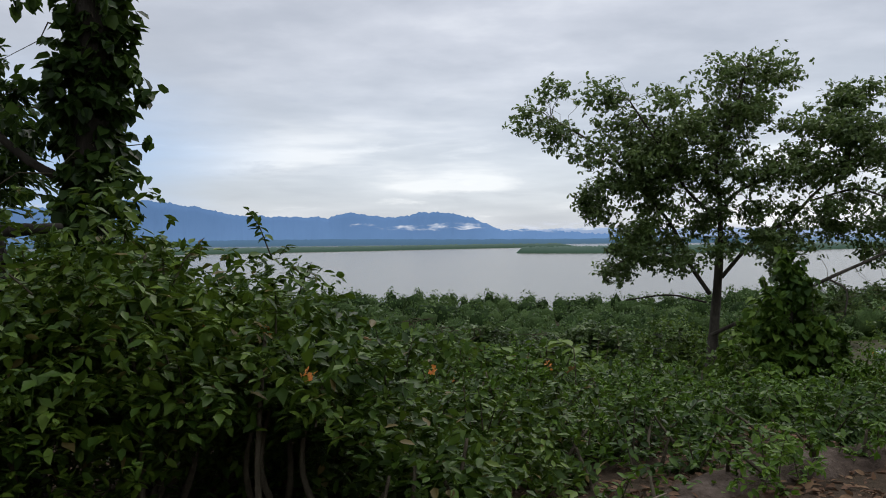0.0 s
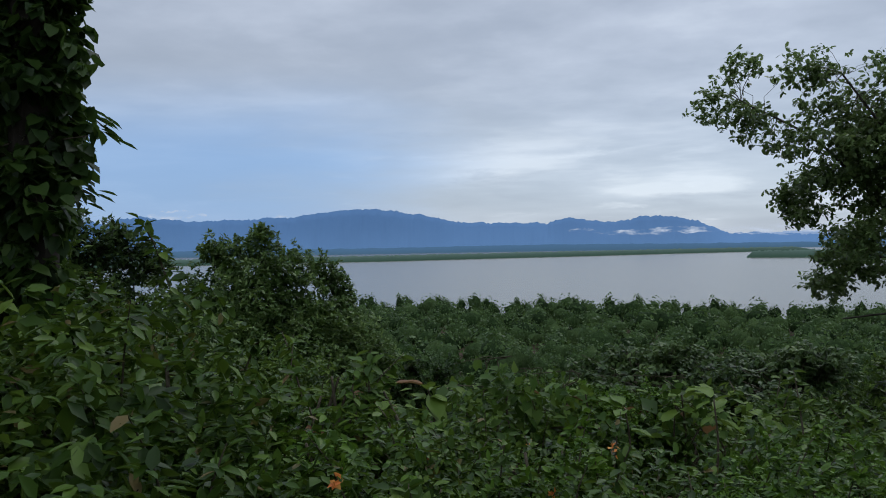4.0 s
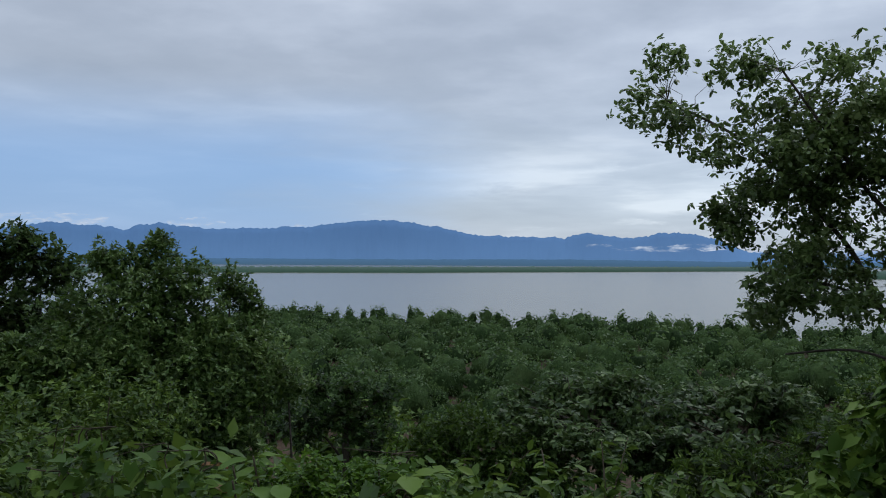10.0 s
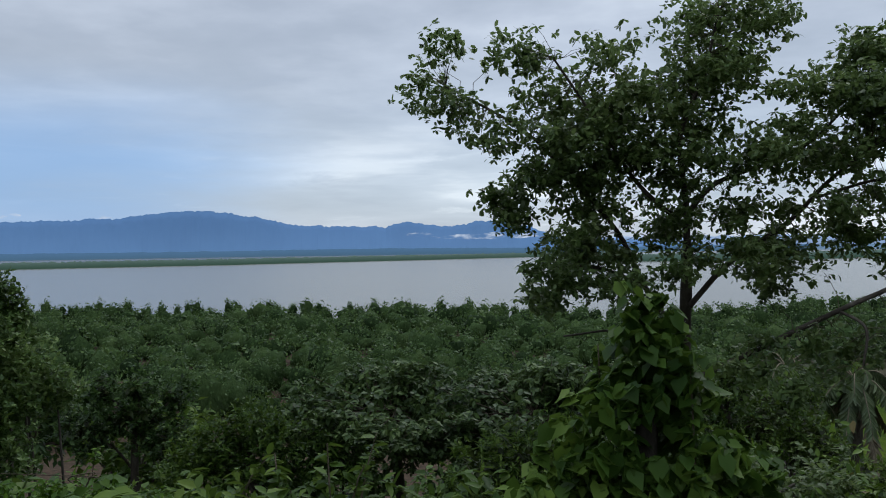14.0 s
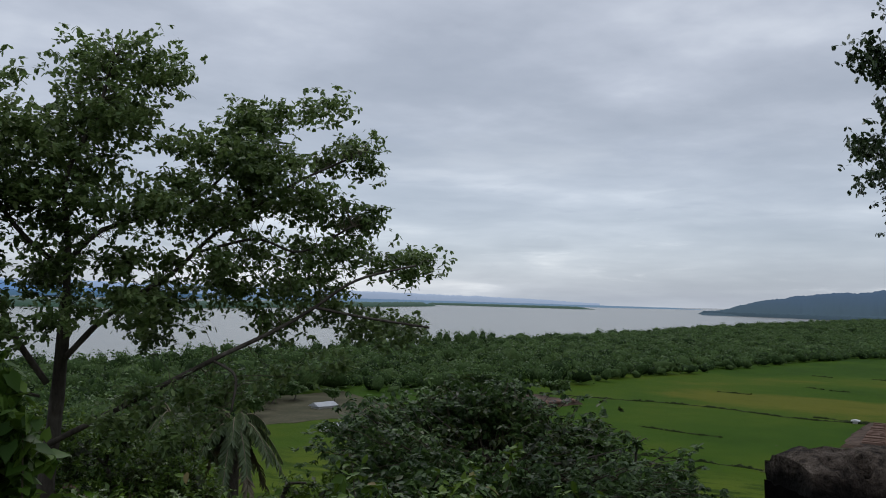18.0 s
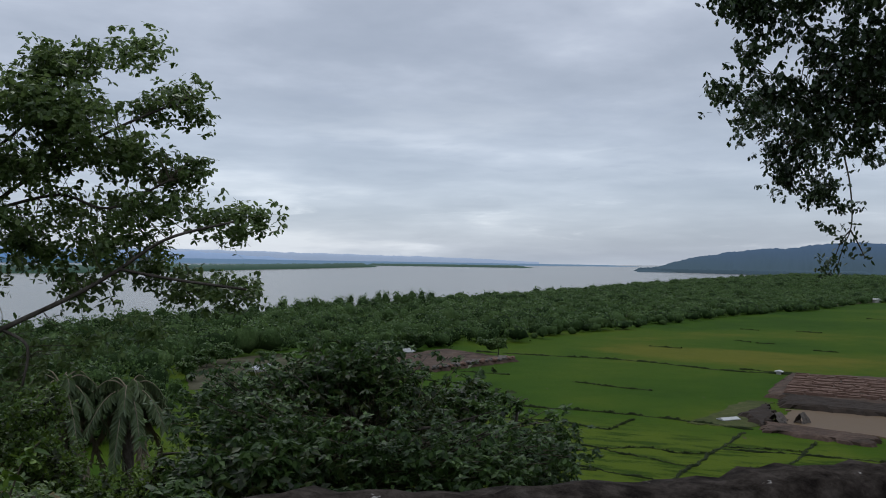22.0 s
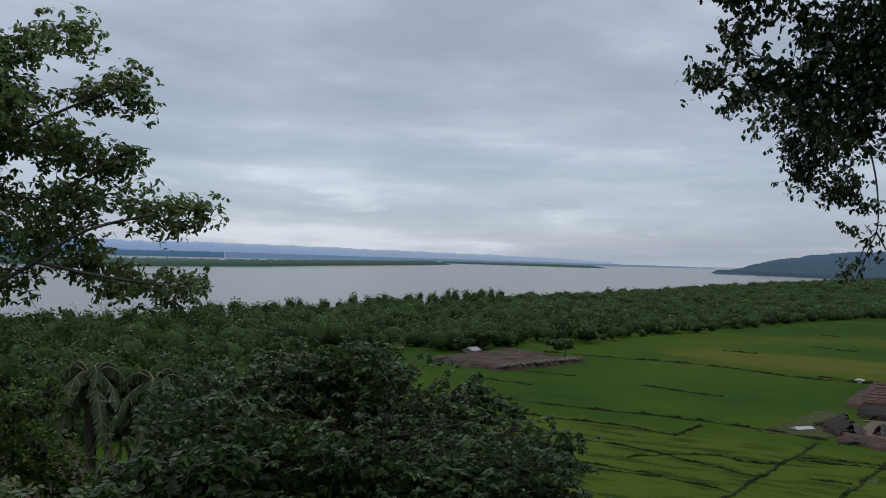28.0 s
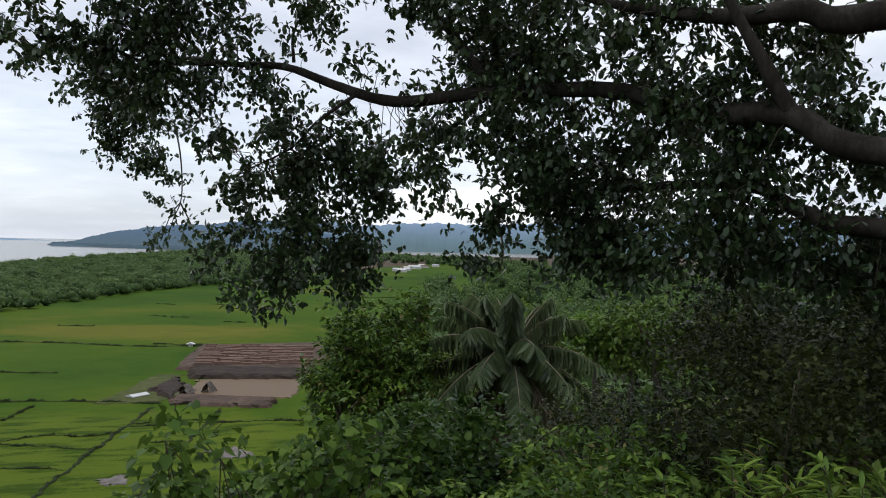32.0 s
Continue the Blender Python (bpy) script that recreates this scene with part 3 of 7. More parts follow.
def field_part():
    """The rice plain: laid just over the ground, from the foot of the slope to the mangroves."""
    xs, ys = np.linspace(40, 1500, 190), np.linspace(-420, 345, 110)
    X, Y = np.meshgrid(xs, ys)
    Z = FIELD + 0.06 + 0.10 * np.sin(X * 0.31 + 2 * np.sin(Y * 0.11)) * np.sin(Y * 0.27)
    edge = slope_z(X, Y) < FIELD + 0.4
    nx = len(xs)
    v = np.stack([X, Y, Z], -1).reshape(-1, 3)
    f = []
    for j in range(len(ys) - 1):
        for i in range(nx - 1):
            if edge[j, i] and edge[j + 1, i + 1] and edge[j, i + 1] and edge[j + 1, i]:
                f.append((j * nx + i, j * nx + i + 1, (j + 1) * nx + i + 1, (j + 1) * nx + i))
    return mesh_object("paddy_field", v.tolist(), f, M["paddy"])


tagged(field_part(), "bright green young rice covering the flat plain", "field", kind="structure")


# ---- distance ----
def ridge(name, label, profile, dist, mat, base, depth=350.0, rough=6.0, seed=3, category="hill"):
    """A far range: profile of (bearing, top height), rising from its foot to an uneven crest."""
    rng = np.random.default_rng(seed)
    b = np.arange(profile[0][0], profile[-1][0] + 0.01, 0.12)
    top = np.interp(b, [p[0] for p in profile], [p[1] for p in profile])
    top = top + rough * (np.convolve(rng.normal(size=len(b) + 8), np.ones(5) / 5, "same")[4:-4]) + rough * 0.25 * rng.normal(size=len(b))
    rows = ((0, 0.0), (0.25, 0.35), (0.5, 0.62), (0.75, 0.85), (1.0, 1.0), (1.6, 0.4))
    v, f = [], []
    for i, (a, h) in enumerate(zip(np.radians(b), top)):
        for k, (dd, q) in enumerate(rows):
            jit = rng.uniform(-0.06, 0.06) if 0 < k < 4 else 0
            d = dist + depth * (dd + jit)
            v.append((d * math.sin(a), d * math.cos(a), base + max(0.5, h - base) * (q + jit * 0.5)))
    n = len(rows)
    for i in range(len(b) - 1):
        for k in range(n - 1):
            f.append((i * n + k, (i + 1) * n + k, (i + 1) * n + k + 1, i * n + k + 1))
    return tagged(mesh_object(name, v, f, mat), label, category, kind="structure")


def heights(dist, pairs, eye=1.5):
    """Crest heights from bearings and angles above eye level."""
    return [(b, eye + dist * math.tan(radians(e))) for b, e in pairs]


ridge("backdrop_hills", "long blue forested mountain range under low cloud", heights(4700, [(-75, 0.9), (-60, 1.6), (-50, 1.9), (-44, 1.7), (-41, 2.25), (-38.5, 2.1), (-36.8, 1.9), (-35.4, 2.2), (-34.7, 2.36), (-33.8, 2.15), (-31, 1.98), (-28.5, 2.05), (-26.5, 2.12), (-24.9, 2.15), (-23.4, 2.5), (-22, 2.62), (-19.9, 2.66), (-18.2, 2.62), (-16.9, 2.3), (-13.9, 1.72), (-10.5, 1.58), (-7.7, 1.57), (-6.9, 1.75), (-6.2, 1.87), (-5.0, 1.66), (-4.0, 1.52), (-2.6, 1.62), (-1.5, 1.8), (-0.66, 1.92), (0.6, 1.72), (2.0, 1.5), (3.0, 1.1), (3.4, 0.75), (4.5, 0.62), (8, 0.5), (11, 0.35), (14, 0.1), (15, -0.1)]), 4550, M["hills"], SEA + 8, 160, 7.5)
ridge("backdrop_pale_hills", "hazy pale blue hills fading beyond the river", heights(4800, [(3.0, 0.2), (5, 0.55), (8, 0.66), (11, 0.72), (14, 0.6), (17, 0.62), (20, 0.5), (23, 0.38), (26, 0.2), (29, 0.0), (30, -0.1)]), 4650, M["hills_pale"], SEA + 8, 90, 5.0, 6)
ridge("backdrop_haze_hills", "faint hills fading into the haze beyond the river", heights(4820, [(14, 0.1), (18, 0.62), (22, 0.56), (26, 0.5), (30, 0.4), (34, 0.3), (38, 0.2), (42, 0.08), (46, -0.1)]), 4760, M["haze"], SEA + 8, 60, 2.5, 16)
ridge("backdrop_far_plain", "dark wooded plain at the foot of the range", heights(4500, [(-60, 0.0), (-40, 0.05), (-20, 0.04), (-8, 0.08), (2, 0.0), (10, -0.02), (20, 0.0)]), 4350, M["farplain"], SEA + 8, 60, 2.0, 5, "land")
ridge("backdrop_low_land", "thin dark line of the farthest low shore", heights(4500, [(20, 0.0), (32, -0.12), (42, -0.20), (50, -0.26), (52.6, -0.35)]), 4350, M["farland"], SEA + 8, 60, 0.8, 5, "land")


def island(name, label, outline, mat, top, rough, seed):
    """Low wooded land in the river: a shore line of (bearing, front, back distance) with a bushy top."""
    rng = np.random.default_rng(seed)
    b = np.arange(outline[0][0], outline[-1][0] + 0.01, 0.1)
    fr = np.interp(b, [o[0] for o in outline], [o[1] for o in outline])
    bk = np.interp(b, [o[0] for o in outline], [o[2] for o in outline])
    v, f = [], []
    n = 5
    for i, a in enumerate(np.radians(b)):
        lift = (np.hypot(fr[i], 0) - 2200) * 0.0042 if fr[i] > 2200 else 0
        end = min(1.0, (b[i] - b[0]) / 0.5 + 0.12, (b[-1] - b[i]) / 1.2 + 0.05)
        for k in range(n):
            d = fr[i] + (bk[i] - fr[i]) * k / (n - 1)
            z = SEA + lift - 0.5 if k in (0,) else SEA + lift + (top * end) * (1 + rough * rng.normal()) * (0.9 if k == 1 else 1.0)
            d = fr[i] + 3 if k == 1 else d
            v.append((d * math.sin(a), d * math.cos(a), z))
    for i in range(len(b) - 1):
        for k in range(n - 1):
            f.append((i * n + k, (i + 1) * n + k, (i + 1) * n + k + 1, i * n + k + 1))
    return tagged(mesh_object(name, v, f, mat), label, "island", kind="structure")


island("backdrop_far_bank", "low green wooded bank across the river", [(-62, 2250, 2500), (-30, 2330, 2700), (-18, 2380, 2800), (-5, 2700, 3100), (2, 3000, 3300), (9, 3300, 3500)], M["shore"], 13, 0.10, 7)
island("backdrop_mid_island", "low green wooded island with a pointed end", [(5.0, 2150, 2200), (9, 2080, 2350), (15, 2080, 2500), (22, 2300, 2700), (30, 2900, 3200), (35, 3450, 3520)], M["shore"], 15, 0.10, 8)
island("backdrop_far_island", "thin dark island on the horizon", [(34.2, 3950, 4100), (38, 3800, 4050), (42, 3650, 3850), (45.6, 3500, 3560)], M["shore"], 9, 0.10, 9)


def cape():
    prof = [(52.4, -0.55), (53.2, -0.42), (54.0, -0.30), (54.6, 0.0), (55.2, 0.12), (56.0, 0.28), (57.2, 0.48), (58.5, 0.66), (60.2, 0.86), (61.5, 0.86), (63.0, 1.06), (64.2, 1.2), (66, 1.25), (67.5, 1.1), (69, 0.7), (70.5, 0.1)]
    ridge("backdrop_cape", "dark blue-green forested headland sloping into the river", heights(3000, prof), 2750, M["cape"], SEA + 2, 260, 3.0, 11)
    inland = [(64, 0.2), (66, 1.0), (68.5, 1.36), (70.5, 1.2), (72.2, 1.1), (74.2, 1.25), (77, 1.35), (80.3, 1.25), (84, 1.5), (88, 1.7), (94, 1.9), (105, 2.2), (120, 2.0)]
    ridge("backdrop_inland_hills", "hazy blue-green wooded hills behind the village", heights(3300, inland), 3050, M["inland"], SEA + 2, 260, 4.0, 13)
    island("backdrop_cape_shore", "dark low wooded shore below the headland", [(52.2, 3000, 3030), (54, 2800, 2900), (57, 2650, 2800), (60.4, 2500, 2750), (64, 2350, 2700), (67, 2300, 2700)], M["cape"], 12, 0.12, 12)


cape()


def cloud_bank(name, pieces, dist, seed):
    """Thin shreds of mist lying along the foot of the range."""
    rng = np.random.default_rng(seed)
    m, nt, bsdf = material("mist")
    p = coords(nt)
    mp = nt.nodes.new("ShaderNodeMapping")
    mp.inputs["Scale"].default_value = (0.010, 0.010, 0.035)
    nt.links.new(p, mp.inputs["Vector"])
    n = noisen(nt, 1.0, 6, mp.outputs[0], 0.6)
    tr = nt.nodes.new("ShaderNodeBsdfTransparent")
    # shreds glow by emission, standing in for daylight scattered in the mist
    em = nt.nodes.new("ShaderNodeEmission")
    em.inputs["Color"].default_value, em.inputs["Strength"].default_value = (0.62, 0.68, 0.80, 1), 0.85
    mx = nt.nodes.new("ShaderNodeMixShader")
    nt.links.new(maprange(nt, n, 0.44, 0.68, 0.0, 0.9), mx.inputs[0])
    nt.links.new(tr.outputs[0], mx.inputs[1])
    nt.links.new(em.outputs[0], mx.inputs[2])
    nt.links.new(mx.outputs[0], nt.nodes["Material Output"].inputs[0])
    for b0, b1, e0, e1 in pieces:
        v, f = [], []
        bs = np.linspace(b0, b1, 24)
        for i, b in enumerate(bs):
            taper = math.sin(math.pi * (i + 0.5) / 24) ** 0.7
            mid = (e0 + e1) / 2
            for q in (-1, -0.4, 0.4, 1):
                e = radians(mid + q * (e1 - e0) / 2 * taper * rng.uniform(0.6, 1.1))
                d = dist + (1 - q * q) * -25
                v.append((d * math.sin(radians(b)), d * math.cos(radians(b)), 1.5 + d * math.tan(e)))
        for i in range(23):
            for k in range(3):
                f.append((i * 4 + k, (i + 1) * 4 + k, (i + 1) * 4 + k + 1, i * 4 + k + 1))
        tagged(mesh_object(name, v, f, m), "thin white mist lying along the blue range", "cloud", kind="structure")


cloud_bank("backdrop_mist", [(-5.2, 3.6, 0.62, 1.0), (-1.5, 3.4, 0.7, 1.15), (-6.5, -4.5, 0.8, 1.15), (3.0, 12.0, 0.45, 1.2)], 4520, 4)
cloud_bank("backdrop_white_cloud", [(-45, -37, 2.0, 2.9), (-34.2, -30.5, 2.0, 2.75), (-27, -24.5, 2.1, 2.5)], 4900, 6)


# ---- mangrove and far woods ----
def ico(level):
    bm = bmesh.new()
    bmesh.ops.create_icosphere(bm, subdivisions=level, radius=1.0)
    v = np.array([q.co[:] for q in bm.verts])
    f = np.array([[q.index for q in face.verts] for face in bm.faces])
    bm.free()
    return v, f


def woods(name, label, points, sizes, per, leaf, mat, seed, base=None, level=2, height=(0.75, 1.3), width=(0.36, 0.56)):
    """A wood seen from far off: every tree a lumpy crown ragged with leaf clumps, joined."""
    rng = np.random.default_rng(seed)
    pts, sizes = np.asarray(points), np.asarray(sizes)
    n = len(pts)
    z0 = np.full(n, FIELD) if base is None else base
    tall, wide = rng.uniform(*height, (n, 1)), rng.uniform(*width, (n, 1))
    ph = rng.uniform(0, 6.3, (n, 4))

    def swell(w):
        a, b, c = w[..., 0], w[..., 1], w[..., 2]
        r = 1 + 0.22 * np.sin(a * 4.2 + ph[:, :1]) * np.sin(b * 4.6 + ph[:, 1:2]) + 0.2 * np.sin(c * 6 + a * 3 + ph[:, 2:3]) + 0.10 * np.sin(b * 9 + ph[:, 3:4]) * np.sin(a * 8 + ph[:, :1])
        return r * (1 - 0.18 * np.clip(c, 0, 1) ** 2)

    def place(w, r):
        skirt = np.where(w[..., 2] < 0, np.minimum(1.9, 1 / np.sqrt(np.maximum(1e-3, 1 - w[..., 2] ** 2))), 1.0)
        return np.stack([pts[:, None, 0] + w[..., 0] * skirt * r * sizes[:, None] * wide, pts[:, None, 1] + w[..., 1] * skirt * r * sizes[:, None] * wide,
                         z0[:, None] + sizes[:, None] * (0.50 * tall + w[..., 2] * r * 0.52 * tall)], -1)

    iv, jf = ico(level)
    w = np.broadcast_to(iv, (n, *iv.shape))
    v = place(w, swell(w) * (0.56 + 0.30 * rng.random((n, len(iv)))))
    f = (jf[None] + np.arange(n)[:, None, None] * len(iv)).reshape(-1, 3)
    me = bpy.data.meshes.new(name)
    me.vertices.add(v.size // 3)
    me.vertices.foreach_set("co", v.ravel())
    me.loops.add(f.size)
    me.loops.foreach_set("vertex_index", f.ravel().astype(np.int32))
    me.polygons.add(len(f))
    me.polygons.foreach_set("loop_start", (np.arange(len(f)) * 3).astype(np.int32))
    me.update(calc_edges=True)
    me.validate()
    me.polygons.foreach_set("use_smooth", [True] * len(f))
    me.materials.append(M["canopy"])
    ob = tagged(new(name, me), label, "woods", kind="stuff")
    w = unit(rng.normal(size=(n, per, 3)) + (0, 0, 0.35))
    p = place(w, swell(w) * rng.uniform(0.9, 1.05, (n, per))).reshape(-1, 3)
    wf = w.reshape(-1, 3)
    way = unit(np.cross(wf, unit(rng.normal(size=(n * per, 3)))) + wf * 0.25 + (0, 0, 0.15) + rng.normal(size=(n * per, 3)) * 0.2)
    up = unit(wf + rng.normal(size=(n * per, 3)) * 0.25)
    size = leaf * np.repeat(sizes / 9.0, per) * rng.uniform(0.6, 1.3, n * per)
    lv = leaves("foliage", p - way * size[:, None] * 0.5, way, up, size, mat, ob, ROUND, simple=True)
    tagged(lv, kind="stuff")
    return ob


def inner_edge(x):
    """Where the rice ends and the mangrove begins."""
    return np.interp(x, (-400, 60, 100, 125, 150, 168, 186, 264, 405, 486, 622, 754, 900, 1300, 1900), (150, 170, 255, 284, 296, 286, 268, 275, 303, 314, 322, 345, 352, 420, 560))


def mangrove():
    rng = np.random.default_rng(21)
    near, far = [], []
    for step, x0, x1, rows in ((7.8, -230, 330, near), (8.2, 330, 1000, far), (15.0, 1000, 2100, far)):
        for x in np.arange(x0, x1, step):
            lo, hi = float(inner_edge(x)), float(shore_y(x)) - 2
            for y in np.arange(lo, hi, step):
                q = (x + rng.uniform(-1, 1) * step, y + rng.uniform(-0.8, 0.8) * step, step)
                if slope_z(q[0], q[1]) < FIELD + 14 and math.hypot(q[0], q[1]) > 95:
                    rows.append(q)
    close = [q for q in near if math.hypot(q[0] - 5, q[1] - 5) < 230]
    near = [q for q in near if math.hypot(q[0] - 5, q[1] - 5) >= 230]
    for rows, per, leaf, seed in ((close, 210, 0.58, 30), (near, 64, 0.9, 31), (far, 46, 1.1, 32)):
        a = np.array(rows)
        size = (5.2 + 6.3 * rng.random(len(a))) * np.where(a[:, 2] > 12, 1.35, 1.0)
        size = size * (1 + 0.16 * np.sin(a[:, 0] * 0.09 + np.sin(a[:, 1] * 0.07)) * np.sin(a[:, 1] * 0.11))
        woods("mangrove_forest", "dense dark green mangrove forest along the river", a[:, :2], np.minimum(size, 13.5), per, leaf, M["mangrove"], seed, np.maximum(slope_z(a[:, 0], a[:, 1]), FIELD) - 0.6, 2 if seed < 31 else 1, (0.7, 1.2) if seed < 32 else (0.6, 0.95), (0.42, 0.60) if seed < 32 else (0.48, 0.70))
    x = np.arange(-230, 420, 5.2) + rng.uniform(-2.4, 2.4, 125)
    y = shore_y(x) - rng.uniform(3, 26, len(x))
    woods("mangrove_edge", "taller slim mangrove trees standing along the river bank", np.stack([x, y], 1), rng.uniform(9.5, 13.4, len(x)), 170, 0.62, M["mangrove"], 34, None, 2, (0.85, 1.12), (0.20, 0.34))


mangrove()


def plain_woods():
    rng = np.random.default_rng(23)
    rows = []
    for n, x0, x1, y0, y1 in ((420, 900, 1900, 300, 620), (2300, 130, 1700, -520, 420)):
        for _ in range(n):
            x, y = rng.uniform(x0, x1), rng.uniform(y0, y1)
            if y0 < 0:
                x = 130 + 1400 * rng.random() ** 1.5
                y = 0.235 * x + 4 - (260 + 0.3 * x) * rng.random() ** 1.4
            open_field = y > 0.235 * x + 6 and x < 960 and y < 345
            gap = 620 < x < 1250 and y > 0.235 * x - 45
            if slope_z(x, y) < FIELD + 10 and not gap and not open_field and not (x > 900 and abs(y - 0.275 * x) < 24 and x < 1180):
                rows.append((x, y))
    a = np.array(rows)
    woods("plain_trees", "trees and groves scattered over the plain by the village", a, rng.uniform(7, 13, len(a)), 64, 1.1, M["mangrove"], 33, None, 1)


plain_woods()


# ---- the plain: bunds, brick works, huts ----
M["bundgrass"] = leaf_material("bund_grass", (0.012, 0.022, 0.004), (0.03, 0.048, 0.008), (0.07, 0.09, 0.014), patch=0.1)

def bund(name, points, width, height, mat=None, label="low dark earth bund between rice plots", group="field bunds", cat="bund"):
    pts = smooth_line([(x, y, FIELD) for x, y in points], 14 if mat else 34)
    rng = np.random.default_rng(int(abs(points[0][0] * 7 + points[0][1])))
    tan = unit(np.gradient(pts, axis=0))
    nor = np.stack([-tan[:, 1], tan[:, 0], 0 * tan[:, 0]], 1)
    v, f = [], []
    for p, n in zip(pts, nor):
        w, h = width * rng.uniform(0.45, 0.7), height * rng.uniform(0.6, 1.0)
        if not mat:
            s = len(v) * 0.11 + points[0][0]
            w, h = w * (1.0 + 0.4 * math.sin(s) * math.sin(s * 2.7)), h * max(0.3, 0.8 + 0.5 * math.sin(s * 0.7) + rng.normal() * 0.3)
            p = p + n * (0.22 * math.sin(s * 0.6) + 0.12 * math.sin(s * 1.9))
        p = p + n * rng.uniform(-0.2, 0.2)
        for a, b in ((-1, -0.3), (-0.5, 1), (0.5, 1.0), (1, -0.3)):
            v.append(tuple(p + n * a * w / 2 + np.array((0, 0, 0.06 + h * b))))
    for i in range(len(pts) - 1):
        for k in range(3):
            f.append((i * 4 + k, (i + 1) * 4 + k, (i + 1) * 4 + k + 1, i * 4 + k + 1))
    ob = tagged(mesh_object(name, v, f, mat or M["bund"]), label, cat, group)
    if not mat:
        g = np.repeat(np.array(v)[1::4], 4, 0) + rng.normal(size=(len(pts) * 4, 3)) * (0.2 * width, 0.2 * width, 0.05)
        k = rng.random(len(g)) < 0.75
        g = g[k]
        tagged(leaves("grass", g, unit(rng.normal(size=g.shape) * (0.7, 0.7, 0.2) + (0, 0, 0.7)), unit(rng.normal(size=g.shape)), rng.uniform(0.14, 0.3, len(g)), M["bundgrass"], ob, OVAL, True), kind="stuff")
    return ob


for line, w, h in (
    ([(226, 252), (241, 220), (246.3, 213), (253.2, 192.1), (254.8, 163.2), (263.8, 143)], 2.2, 0.5), ([(262, 160), (268, 138)], 1.8, 0.45),
    ([(195, 174.1), (196.5, 161), (199.4, 149.1)], 1.5, 0.4), ([(130, 196), (142, 176), (151.9, 155), (161, 139), (165.3, 129.5), (169.3, 116.4), (171.9, 102.4)], 1.5, 0.45),
    ([(128, 168), (139.5, 144.5), (144.8, 134.4), (147.1, 121.2)], 1.2, 0.4), ([(147.1, 121.2), (154, 123.5), (161.1, 125.6)], 0.9, 0.35),
    ([(96, 79), (119.1, 86.9), (141.8, 94.1), (168.1, 102)], 1.2, 0.4), ([(110, 69.5), (131.6, 76.4), (150.5, 81.9), (169.3, 87.5)], 1.2, 0.4),
    ([(124, 113), (133, 110), (139.6, 105.5), (140.7, 99.2), (144.9, 95.3)], 0.8, 0.3), ([(139.5, 86.3), (142.8, 80.7)], 1.0, 0.3),
    ([(126, 131), (131, 118), (132, 104), (133, 91.4)], 0.8, 0.3), ([(112, 118), (118, 103), (121, 88)], 0.8, 0.3), ([(152, 97), (158, 89), (160, 84.8)], 0.7, 0.25),
    ([(130, 170), (133, 164)], 1.0, 0.3), ([(161, 204), (165.5, 188)], 1.1, 0.35), ([(150, 96), (160, 80), (168, 62)], 1.1, 0.35),
    ([(300, 225), (304, 212)], 1.6, 0.45), ([(341.5, 175), (343, 165)], 1.5, 0.4), ([(351, 206), (353.6, 198)], 1.5, 0.4), ([(355, 219), (352, 209)], 1.5, 0.4),
    ([(415.5, 252), (416, 242)], 1.6, 0.45), ([(427.2, 227), (428, 214)], 1.8, 0.5), ([(560, 250), (600, 205), (620, 170)], 2.2, 0.6),
    ([(640, 270), (680, 220)], 2.2, 0.6), ([(480, 150), (500, 110)], 2.0, 0.5), ([(380, 120), (392, 92)], 2.2, 0.6), ([(700, 180), (800, 190)], 2.4, 0.6), ([(520, 180), (532, 150)], 1.8, 0.5),
    ([(190, 196), (182, 214)], 1.2, 0.35), ([(118, 100), (108, 118), (98, 140)], 0.9, 0.35)):
    bund("bund", line, w, h)


def raised_plot(name, corners, height, mat, parent, seed, lift=0.05):
    """An earth platform with uneven sides and top."""
    rng = np.random.default_rng(seed)
    c = np.array(corners, float)
    n = 19
    v, f = [], []
    for j in range(n):
        for i in range(n):
            a, b = i / (n - 1), j / (n - 1)
            p = (1 - a) * (1 - b) * c[0] + a * (1 - b) * c[1] + a * b * c[2] + (1 - a) * b * c[3]
            edge = i in (0, n - 1) or j in (0, n - 1)
            p = p + rng.normal(size=2) * (0.55 if edge else 0.2)
            q = noise.noise((p[0] * 0.22, p[1] * 0.22, seed)) * 0.22 + noise.noise((p[0] * 0.8, p[1] * 0.8, seed)) * 0.1
            v.append((p[0], p[1], FIELD + lift + height * (0.9 + (q if height > 0.45 else 0) - (0.2 if edge and height > 0.45 else 0) + rng.uniform(-0.03, 0.03))))
    for j in range(n - 1):
        for i in range(n - 1):
            f.append((j * n + i, j * n + i + 1, (j + 1) * n + i + 1, (j + 1) * n + i))
    loop = [i for i in range(n)] + [j * n + n - 1 for j in range(1, n)] + [(n - 1) * n + i for i in range(n - 2, -1, -1)] + [j * n for j in range(n - 2, 0, -1)]
    mid = c.mean(0)
    base = len(v)
    for k in loop:
        d = np.array(v[k][:2]) - mid
        v.append((*(np.array(v[k][:2]) + d / np.linalg.norm(d) * (0.4 + height * rng.uniform(0.5, 1.6))), FIELD - 0.3))
    for i in range(len(loop)):
        j = (i + 1) % len(loop)
        f.append((loop[i], base + i, base + j, loop[j]))
    return mesh_object(name, v, f, mat, parent, smooth=False)


